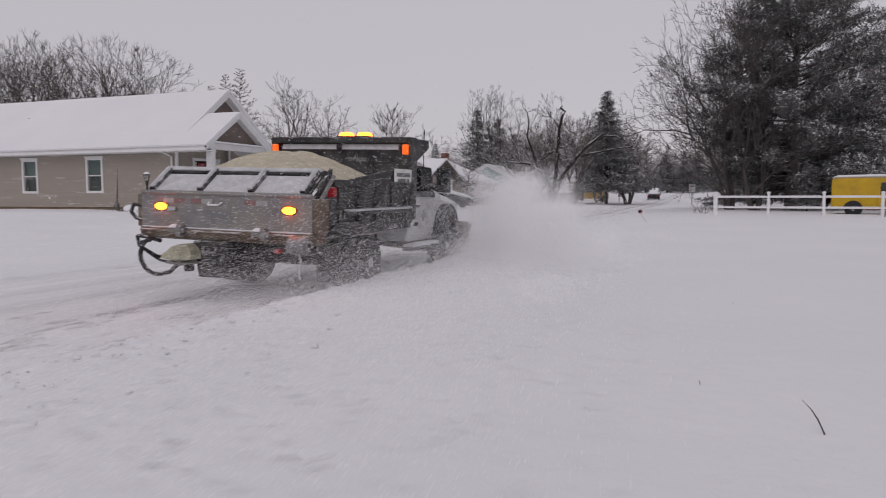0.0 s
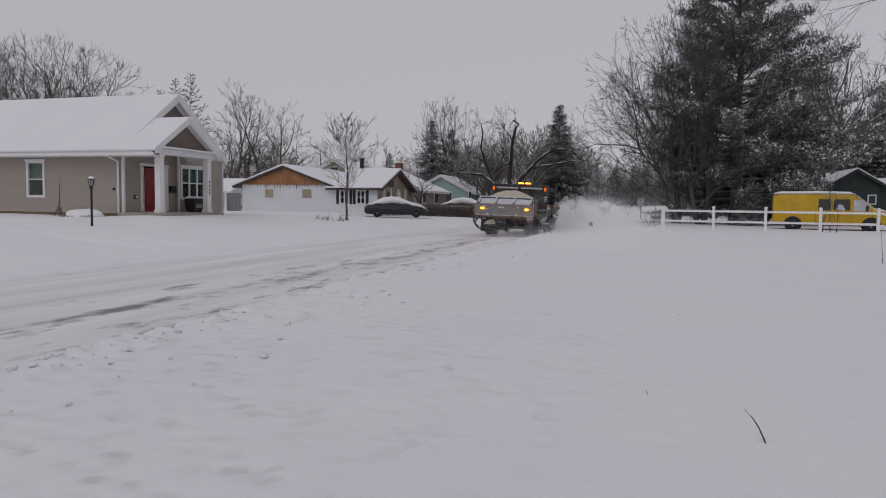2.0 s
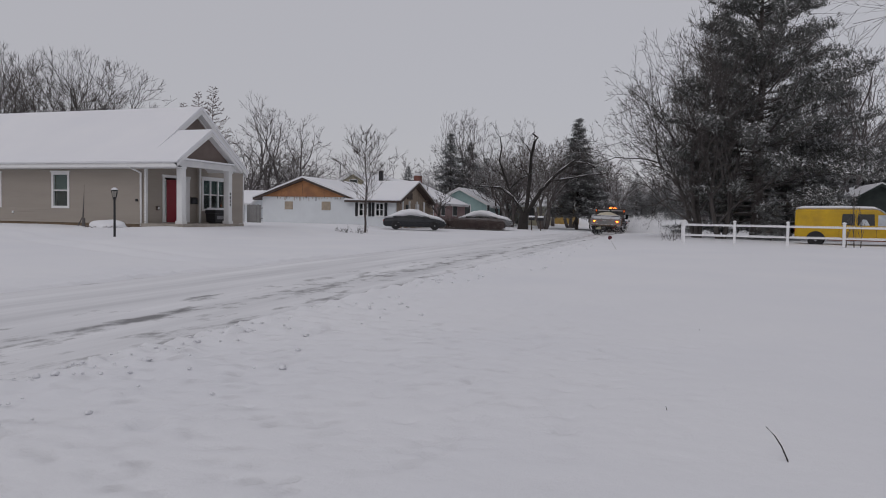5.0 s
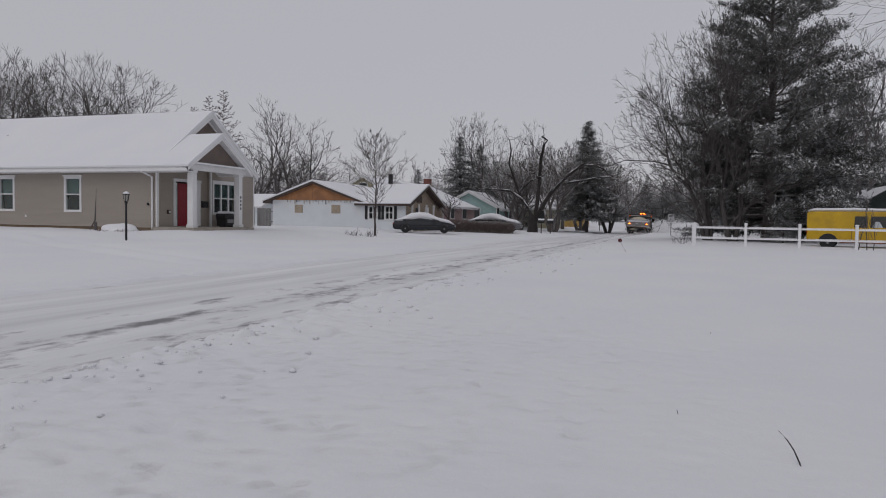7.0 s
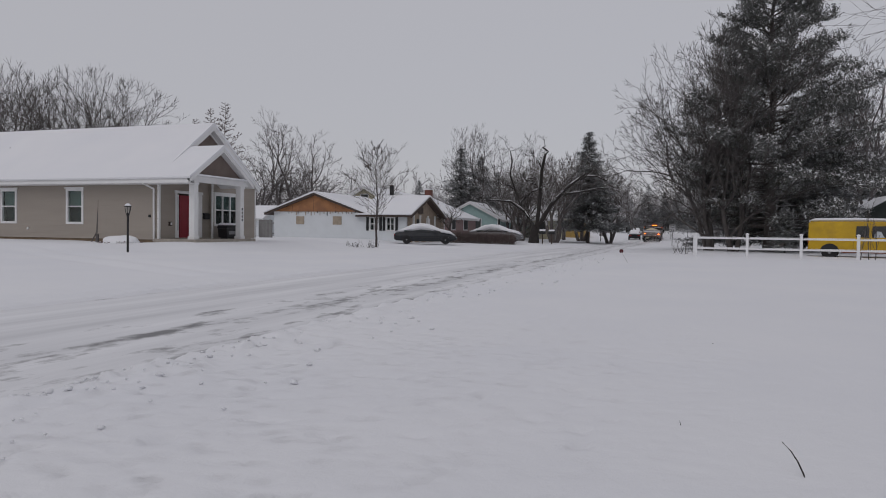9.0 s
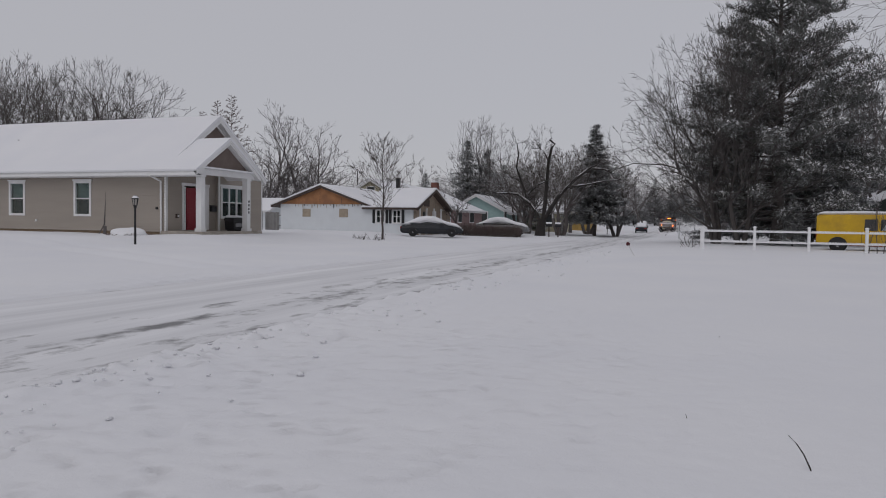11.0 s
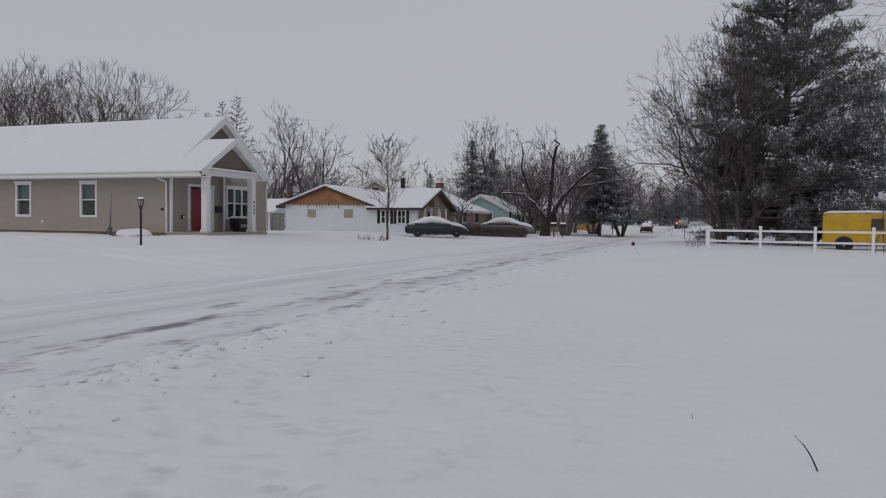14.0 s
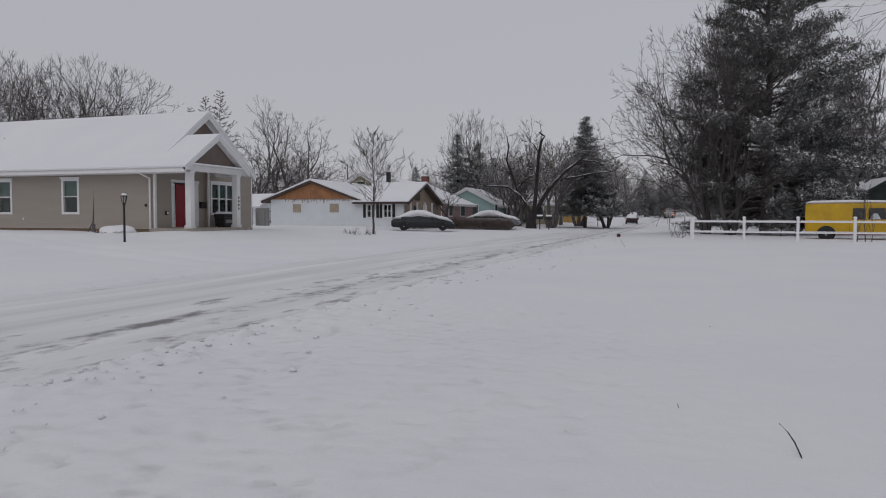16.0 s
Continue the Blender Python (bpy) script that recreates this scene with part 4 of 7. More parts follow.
def plain_house(name, label, x0, x1, y0, y1, zg, ze, zr, ridge, material, board=WHITE, wins=(), chimney=None, mid=None, gmat=None, snow=0.13, cover=ROOFSNOW):
    """A small far house: four walls, gables, pitched snowy roof, windows on the walls towards the street."""
    h = thing(name, (0, 0, 0), label, "house")
    part("wall", box(bm_new(), x0, x1, y0, y0 + 0.2, zg - 0.5, ze), material, h)
    part("wall", box(bm_new(), x0, x1, y1 - 0.2, y1, zg - 0.5, ze), material, h)
    part("wall", box(bm_new(), x0, x0 + 0.2, y0 + 0.2, y1 - 0.2, zg - 0.5, ze), material, h)
    part("wall", box(bm_new(), x1 - 0.2, x1, y0 + 0.2, y1 - 0.2, zg - 0.5, ze), material, h)
    gm = gmat or material
    if ridge == "x":
        c = (y0 + y1) / 2
        gable_roof(h, "x", x0 - 0.3, x1 + 0.35, c, (y1 - y0) / 2, ze, zr, 0.35, snow, board, cover)
        for xx in (x0, x1 - 0.15):
            part("gable_wall", prism(bm_new(), [(y0, ze), (c, zr - 0.15), (y1, ze)], "x", xx, xx + 0.15), gm, h)
    else:
        c = (x0 + x1) / 2
        gable_roof(h, "y", y0 - 0.35, y1 + 0.3, c, (x1 - x0) / 2, ze, zr, 0.35, snow, board, cover)
        for yy in (y0, y1 - 0.15):
            part("gable_wall", prism(bm_new(), [(x0, ze), (c, zr - 0.15), (x1, ze)], "y", yy, yy + 0.15), gm, h)
    for side, u, z, w_, hh in wins:
        f = bm_new()
        g = bm_new()
        if side == "x":
            box(f, x1, x1 + 0.05, u - w_ / 2 - 0.08, u + w_ / 2 + 0.08, z - 0.08, z + hh + 0.08)
            box(g, x1 + 0.05, x1 + 0.06, u - w_ / 2, u + w_ / 2, z, z + hh)
        else:
            box(f, u - w_ / 2 - 0.08, u + w_ / 2 + 0.08, y0 - 0.05, y0, z - 0.08, z + hh + 0.08)
            box(g, u - w_ / 2, u + w_ / 2, y0 - 0.06, y0 - 0.05, z, z + hh)
        fr = part("window", f, WHITE, h)
        part("pane", g, ROOM, fr)
    if chimney:
        cx, cy, cz, cm = chimney
        part("chimney", box(bm_new(), cx - 0.35, cx + 0.35, cy - 0.35, cy + 0.35, ze, cz), cm, h, bevel=0.03)
        part("chimney_cap", box(bm_new(), cx - 0.42, cx + 0.42, cy - 0.42, cy + 0.42, cz, cz + 0.1), ROOFSNOW, h)
    return h


plain_house("pink_house", "dull pink bungalow with snowy roof and brick chimney", -32.4, -21.4, 65.2, 74, 0.6, 2.75, 5.0, "y", PINK, WHITE,
            [("x", 66.2, 1.5, 1.1, 1.2), ("x", 70.2, 1.5, 1.4, 1.2), ("y", -23, 1.5, 1.0, 1.1)], (-26.3, 72.5, 5.75, BRICK))
plain_house("teal_house", "pale teal cottage with a steep snowy roof", -28.2, -20.6, 82, 92, 0.6, 2.8, 4.8, "y", TEAL, WHITE,
            [("x", 81, 1.5, 1.0, 1.3), ("x", 85.5, 1.5, 1.0, 1.3), ("y", -23.5, 1.6, 0.9, 1.2)], None)
plain_house("cream_house", "cream house with small attic window behind another roof", -34.5, -27.3, 66, 75, 0.6, 3.6, 5.75, "y", CREAM, WHITE,
            [("y", -30.9, 4.35, 0.8, 0.6)], None)
plain_house("ochre_house", "low ochre house half hidden by trees", -25, -14.8, 112, 120, 0.9, 3.6, 4.9, "x", OCHRE, WHITE, [("y", -18, 1.7, 1.2, 1.1)], None)
plain_house("grey_house", "small pale house far down the street", -24, -16.5, 97, 105, 0.8, 3.2, 5.0, "x", CREAM, WHITE, [("y", -18.6, 1.7, 1.2, 1.1), ("x", 101, 1.6, 1.2, 1.2)], None)
plain_house("dark_green_house", "dark green two-gabled house with snowy roof", 11.5, 16.3, 57, 66, 0.4, 2.75, 4.25, "y", GREENDARK, GREENDARK, [("y", 14.97, 1.8, 0.4, 0.55)], None, snow=0.08)
plain_house("green_wing", "dark green side wing with patchy snow on its roof", 16.3, 28, 58, 65, 0.4, 2.4, 3.7, "x", GREENDARK, GREENDARK, [], None, snow=0.08)
plain_house("tan_garage", "small tan garage with a snowy roof behind trees", 8.6, 13.2, 68, 74, 0.4, 2.2, 3.1, "x", TAN, WHITE, [("y", 9.4, 1.35, 0.7, 0.7)], None)
plain_house("shed", "low shed with snowy roof behind the houses", -40, -36.5, 56, 60, 0.6, 2.4, 3.4, "x", WHITEWALL, WHITE, [], None)


def board_fence(x0, x1, y, z0, hgt, label):
    t = thing("board_fence", (0, 0, 0), label, "fence")
    n = int((x1 - x0) / 0.155)
    for k in range(n):
        u = x0 + k * 0.155
        part("board", box(bm_new(), u, u + 0.145, y, y + 0.02, z0, z0 + hgt + 0.02 * math.sin(k * 2.3)), WOODFENCE, t)
    for z in (0.4, hgt - 0.3):
        part("rail", box(bm_new(), x0, x1, y + 0.021, y + 0.07, z0 + z, z0 + z + 0.09), WOODFENCE, t)


board_fence(-31.55, -30.2, 48.0, 0.55, 1.5, "tall weathered grey board fence beside the house")
part("fence_panel", box(bm_new(), -32.3, -31.56, 47.6, 47.66, 0.5, 2.1), WOODFENCE, thing("side_gate", (0, 0, 0), "pale grey wooden side gate beside the bungalow", "gate"), bevel=0.01)


# ---------- rail fence ----------
def rail_fence():
    t = thing("rail_fence", (0, 0, 0), "white two-rail vinyl fence standing in deep snow", "fence")
    P = [(0.54 + 2.11 * k, 34.02 - 0.22 * k) for k in range(5)]

    def post(x, y, hgt=1.0):
        z = gz(x, y)
        p = part("post", box(bm_new(), x - 0.055, x + 0.055, y - 0.055, y + 0.055, z - 0.2, z + hgt), VINYL, t, bevel=0.008)
        bm = bm_new()
        lathe(bm, (x, y, z + hgt), [(0.088, 0), (0.075, 0.03), (0.01, 0.06)], n=4)
        part("post_cap", bm, VINYL, p)

    def rail(a, b, za, zb):
        (x0, y0), (x1, y1) = a, b
        d = Vector((x1 - x0, y1 - y0, zb - za))
        m = Matrix.Translation((x0, y0, za)) @ d.to_track_quat("X", "Z").to_matrix().to_4x4()
        r = part("rail", box(bm_new(), 0, d.length, -0.02, 0.02, -0.034, 0.034, m), VINYL, t, bevel=0.006)
        part("rail_snow", prism(bm_new(), [(-0.022, 0.042), (0.022, 0.042), (0.01, 0.06), (-0.01, 0.06)], "x", 0.1, d.length - 0.1), ROOFSNOW, r).matrix_basis = m
    for x, y in P:
        post(x, y)
    post(P[0][0] - 0.06, P[0][1] + 0.9, 0.98)
    rail(P[0], (P[0][0] - 0.06, P[0][1] + 0.9), gz(*P[0]) + 0.80, gz(*P[0]) + 0.80)
    for a, b in zip(P, P[1:]):
        for z in (0.36, 0.82):
            rail(a, b, gz(*a) + z, gz(*b) + z)
    for z in (0.36, 0.86):
        rail(P[-1], (P[-1][0] + 1.7, P[-1][1] - 0.6), gz(*P[-1]) + z, gz(*P[-1]) + z - 0.62)


rail_fence()


# ---------- vehicles that stand still ----------
TYRE = mat("tyre_rubber", (0.02, 0.02, 0.021), 0.85, snow=0.25)
RIM = mat("wheel_rim", (0.32, 0.32, 0.33), 0.45, 0.6)
CARGLASS = mat("tinted_car_glass", (0.02, 0.023, 0.026), 0.08, spec=0.6, bump=0)
FROST = mat("frosted_glass", (0.45, 0.48, 0.51), 0.4)
YELLOW = mat("yellow_van_paint", (0.52, 0.32, 0.006), 0.4, var=0.12, dirt=(0.36, 0.22, 0.02), damount=0.6)
CARBLACK = mat("dark_car_paint", (0.018, 0.02, 0.024), 0.25, var=0.2, bump=0.02)
REDLAMP = mat("red_lens", (0.25, 0.012, 0.012), 0.3)
AMBERLENS = mat("amber_lens", (0.55, 0.2, 0.02), 0.3)
CHROME = mat("dull_chrome", (0.5, 0.5, 0.5), 0.3, 0.9)
RUST = mat("rust", (0.16, 0.055, 0.03), 0.9)


def wheel(parent, x, y, r, width, rim=RIM):
    """A wheel whose axle points along x, built round its own centre."""
    e = part("wheel", lathe(bm_new(), (0, 0, 0), [(r * 0.6, -width / 2), (r * 0.92, -width / 2), (r, -width * 0.32), (r, width * 0.32), (r * 0.92, width / 2), (r * 0.6, width / 2)], "x", 24), TYRE, parent, "black tyre packed with snow")
    s = 1 if x > 0 else -1
    part("rim", lathe(bm_new(), (0, 0, 0), [(r * 0.61, s * width * 0.30), (r * 0.60, s * width * 0.46), (r * 0.45, s * width * 0.40), (r * 0.2, s * width * 0.36), (r * 0.16, s * width * 0.55), (r * 0.02, s * width * 0.56)], "x", 16), rim, e)
    for k in range(8):
        a = math.pi * k / 4
        part("bolt", tube(bm_new(), (s * width * 0.37, r * 0.3 * math.cos(a), r * 0.3 * math.sin(a)), (s * width * 0.45, r * 0.3 * math.cos(a), r * 0.3 * math.sin(a)), 0.014, n=6), rim, e)
    e.matrix_basis = pose(x, y, r)
    return e


def loft(bm, rows):
    """Skins cross-sections: rows of equal-length point lists."""
    R = [[bm.verts.new(p) for p in row] for row in rows]
    n = len(R[0])
    for A, B in zip(R, R[1:]):
        for i in range(n):
            bm.faces.new((A[i], A[(i + 1) % n], B[(i + 1) % n], B[i]))
    bm.faces.new(R[0][::-1])
    bm.faces.new(R[-1])
    return bm


def section(y, zb, zs, zt, wb, ws, wt):
    """A body cross-section at y: sill, shoulder and roof heights and half widths."""
    return [(-wb, y, zb), (-ws, y, zb + 0.12), (-ws, y, zs), (-wt, y, zt - 0.05), (-wt + 0.12, y, zt), (wt - 0.12, y, zt), (wt, y, zt - 0.05), (ws, y, zs), (ws, y, zb + 0.12), (wb, y, zb)]


def yellow_van():
    z = gz(7.5, 35.4) - 0.02
    t = thing("van", (5.80, 38.4, z - 0.10), "old yellow panel van with snowy roof and rusty sill", "van", rz=-90 - 12)
    # local: nose towards +y, wheels at both sides
    rows = [section(0.0, 0.50, 1.05, 1.93, 0.88, 0.92, 0.80), section(0.12, 0.42, 1.05, 2.0, 0.92, 0.98, 0.86), section(2.0, 0.40, 1.05, 2.02, 0.92, 1.0, 0.87), section(3.55, 0.40, 1.05, 2.0, 0.92, 1.0, 0.86),
            section(4.05, 0.40, 1.05, 1.62, 0.92, 0.99, 0.88), section(4.45, 0.42, 1.05, 1.24, 0.92, 0.97, 0.90), section(5.1, 0.45, 0.98, 1.12, 0.90, 0.94, 0.86), section(5.22, 0.5, 0.85, 0.98, 0.86, 0.9, 0.82)]
    part("body", loft(bm_new(), rows), YELLOW, t, "faded yellow bodywork", smooth=False)
    for s in (1, -1):
        for y0, y1, g in ((2.05, 2.62, CARGLASS), (2.72, 3.45, CARGLASS)):
            w = part("side_window", prism(bm_new(), [(y0, 1.16), (y1, 1.16), (y1 - 0.03, 1.74), (y0 + 0.03, 1.74)], "x", s * 0.93, s * 0.985), g, t, "dark side window with patches of snow")
        part("window_snow", prism(bm_new(), [(2.8, 1.17), (3.25, 1.17), (3.1, 1.46), (2.95, 1.48), (2.84, 1.3)], "x", s * 0.986, s * 0.995), FROST, t)
        part("door_window", prism(bm_new(), [(3.58, 1.14), (4.30, 1.14), (3.98, 1.70), (3.58, 1.70)], "x", s * 0.93, s * 0.99), FROST, t, "frosted cab window")
        for y in (1.95, 2.67, 3.52, 4.36):
            part("door_seam", box(bm_new(), min(s * 0.99, s * 1.004), max(s * 0.99, s * 1.004), y, y + 0.015, 0.5, 1.12), DARKWOOD, t)
        part("sill", box(bm_new(), min(s * 0.9, s * 0.985), max(s * 0.9, s * 0.985), 1.45, 4.0, 0.36, 0.44), RUST, t, "rusty sill")
        part("door_handle", box(bm_new(), min(s * 0.99, s * 1.03), max(s * 0.99, s * 1.03), 3.66, 3.82, 1.0, 1.04), CHROME, t)
        m = part("wing_mirror", box(bm_new(), min(s * 1.0, s * 1.22), max(s * 1.0, s * 1.22), 4.1, 4.2, 1.15, 1.42), BLACK, t, bevel=0.02)
        for y in (0.95, 4.35):
            a = [(y + 0.43 * math.cos(k * math.pi / 12), 0.38 + 0.45 * math.sin(k * math.pi / 12)) for k in range(13)]
            part("wheel_arch", prism(bm_new(), a, "x", s * 0.97, s * 1.006), BLACK, t)
            wheel(t, s * 0.88, y, 0.36, 0.22)
    part("windscreen", prism(bm_new(), [(3.68, 1.93), (4.42, 1.28), (4.46, 1.31), (3.72, 1.97)], "x", -0.78, 0.78), FROST, t)
    part("front_bumper", box(bm_new(), -0.95, 0.95, 5.2, 5.32, 0.42, 0.58), CHROME, t, bevel=0.02)
    part("rear_bumper", box(bm_new(), -0.95, 0.95, -0.12, 0.0, 0.40, 0.54), CHROME, t, bevel=0.02)
    for s in (1, -1):
        part("tail_lamp", box(bm_new(), s * 0.86 - 0.07, s * 0.86 + 0.07, -0.02, 0.03, 0.82, 1.12), REDLAMP, t)
        part("headlamp", box(bm_new(), s * 0.7 - 0.13, s * 0.7 + 0.13, 5.18, 5.25, 0.66, 0.86), FROST, t)
        part("turn_signal", box(bm_new(), s * 0.93 - 0.06, s * 0.93 + 0.04, 5.0, 5.2, 0.68, 0.86), AMBERLENS, t)
    part("grille", box(bm_new(), -0.55, 0.55, 5.19, 5.24, 0.62, 0.9), BLACK, t)
    rows = [section(0.02, 1.94, 1.98, 2.06, 0.74, 0.78, 0.70), section(0.3, 1.96, 2.03, 2.15, 0.80, 0.84, 0.76), section(2.0, 1.98, 2.05, 2.17, 0.82, 0.86, 0.78), section(3.4, 1.96, 2.03, 2.14, 0.80, 0.84, 0.76), section(3.66, 1.9, 1.93, 1.99, 0.74, 0.78, 0.70)]
    part("roof_snow", loft(bm_new(), rows), ROOFSNOW, t, "snow on the roof", smooth=True)
    rows = [section(4.4, 1.20, 1.22, 1.29, 0.8, 0.84, 0.78), section(4.8, 1.12, 1.15, 1.24, 0.8, 0.84, 0.78), section(5.15, 1.0, 1.02, 1.09, 0.74, 0.78, 0.72)]
    part("hood_snow", loft(bm_new(), rows), ROOFSNOW, t, smooth=True)
    t.scale = (0.95, 0.95, 0.90)


yellow_van()


def sedan(name, at, rz, paint, label, snow=0.13, L=4.7, group=""):
    t = thing(name, at, label, "car", group, rz=rz)
    k = L / 4.7
    S = lambda y, *a: section(y * k, *a)
    rows = [S(0.0, 0.38, 0.6, 0.72, 0.75, 0.80, 0.72), S(0.15, 0.26, 0.62, 0.86, 0.82, 0.88, 0.8), S(0.95, 0.22, 0.62, 0.92, 0.84, 0.9, 0.8), S(1.0, 0.22, 0.62, 0.94, 0.84, 0.9, 0.78),
            S(3.3, 0.22, 0.62, 0.90, 0.84, 0.9, 0.78), S(4.3, 0.24, 0.58, 0.76, 0.82, 0.88, 0.76), S(4.62, 0.3, 0.5, 0.62, 0.78, 0.82, 0.68), S(4.7, 0.36, 0.46, 0.54, 0.72, 0.76, 0.62)]
    part("body", loft(bm_new(), rows), paint, t, smooth=False)
    rows = [S(0.75, 0.88, 0.9, 0.95, 0.76, 0.78, 0.74), S(1.5, 0.88, 0.95, 1.30, 0.76, 0.78, 0.58), S(2.4, 0.88, 0.95, 1.34, 0.76, 0.78, 0.58), S(3.45, 0.85, 0.88, 0.92, 0.76, 0.78, 0.74)]
    part("cabin_glass", loft(bm_new(), rows), CARGLASS, t, "dark glazed cabin")
    rows = [S(0.1, 0.86, 0.87, 0.9 + snow * 0.3, 0.70, 0.74, 0.6), S(0.6, 0.90, 0.93, 1.0 + snow * 0.6, 0.74, 0.77, 0.66), S(1.35, 0.98, 1.10, 1.28 + snow, 0.76, 0.75, 0.62), S(2.0, 1.10, 1.22, 1.38 + snow, 0.74, 0.71, 0.6),
            S(2.6, 1.04, 1.16, 1.33 + snow, 0.75, 0.73, 0.62), S(3.4, 0.90, 0.94, 0.98 + snow, 0.76, 0.78, 0.68), S(4.2, 0.76, 0.79, 0.84 + snow * 0.8, 0.76, 0.8, 0.66), S(4.6, 0.60, 0.62, 0.64 + snow * 0.4, 0.68, 0.7, 0.58)]
    part("snow_blanket", loft(bm_new(), rows), ROOFSNOW, t, "snow blanketing roof, bonnet and boot", smooth=True)
    for s in (1, -1):
        for y in (0.95, 3.85):
            a = [(y * k + 0.37 * math.cos(q * math.pi / 10), 0.32 + 0.37 * math.sin(q * math.pi / 10)) for q in range(11)]
            part("wheel_arch", prism(bm_new(), a, "x", s * 0.86, s * 0.904), BLACK, t)
            wheel(t, s * 0.82, y * k, 0.32, 0.2)
        part("wing_mirror", box(bm_new(), min(s * 0.9, s * 1.06), max(s * 0.9, s * 1.06), 3.0 * k, 3.12 * k, 0.88, 1.02), paint, t, bevel=0.02)
        part("headlamp", box(bm_new(), s * 0.6 - 0.14, s * 0.6 + 0.14, 4.60 * k, 4.70 * k, 0.46, 0.58), FROST, t)
        part("tail_lamp", box(bm_new(), s * 0.62 - 0.16, s * 0.62 + 0.16, -0.01, 0.08, 0.60, 0.74), REDLAMP, t)
        part("body_trim", box(bm_new(), min(s * 0.895, s * 0.912), max(s * 0.895, s * 0.912), 1.4 * k, 3.4 * k, 0.48, 0.53), BLACK, t)
    return t


sedan("sedan", (-20.75, 49.7, gz(-18.5, 50.5) + 0.03), -70, CARBLACK, "black sedan buried in snow parked in a driveway", 0.19)
GREYPAINT = mat("grey_car_paint", (0.16, 0.16, 0.165), 0.35)
MAROON = mat("maroon_car_paint", (0.09, 0.02, 0.022), 0.4)
WHITEPAINT = mat("white_car_paint", (0.6, 0.6, 0.62), 0.35)
sedan("parked_car", (-18.6, 62.4, gz(-17, 63) + 0.12), -84, GREYPAINT, "grey car under thick snow behind the hedge", 0.22, 4.9)
sedan("parked_car", (-19.9, 68.5, gz(-15, 68) + 0.05), -84, MAROON, "dark red car under thick snow beyond the hedge", 0.2, 4.5)
sedan("parked_car", (-9.4, 152, gz(-9.4, 152)), 0, WHITEPAINT, "pale snow-covered car at the far kerb", 0.2)
sedan("parked_car", (-20.5, 128, gz(-18, 128)), -80, GREYPAINT, "snow-covered car by a far driveway", 0.25)
van2 = sedan("parked_car", (-7.2, 113.5, gz(-7, 113)), 4, CARBLACK, "snow-topped dark car parked facing away along the kerb", 0.2)


# ---------- hedge, small trees, signs, stakes ----------
def hedge(x0, y0, x1, y1, hgt, wid, seed):
    t = thing("hedge", (0, 0, 0), "clipped leafless hedge with reddish twigs and snow", "hedge", kind="stuff")
    rnd = random.Random(seed)
    w = Wood(seed)
    a, b = Vector((x0, y0, 0)), Vector((x1, y1, 0))
    d = (b - a).normalized()
    n = Vector((-d.y, d.x, 0))
    for _ in range(3600):
        p = a.lerp(b, rnd.random()) + n * rnd.uniform(-wid / 2, wid / 2)
        p.z = gz(p.x, p.y) + rnd.uniform(-0.05, hgt * 0.55)
        q = p + Vector((rnd.gauss(0, 0.22), rnd.gauss(0, 0.2), rnd.uniform(0.15, 0.6)))
        q.z = min(q.z, gz(p.x, p.y) + hgt + rnd.gauss(0, 0.04))
        w.limb([p, q], [0.012, 0.004], 3)
    raw("twigs", w.v, w.f, HEDGEM, t)


hedge(-19.4, 58.6, -13.9, 60.2, 1.15, 0.8, 2)


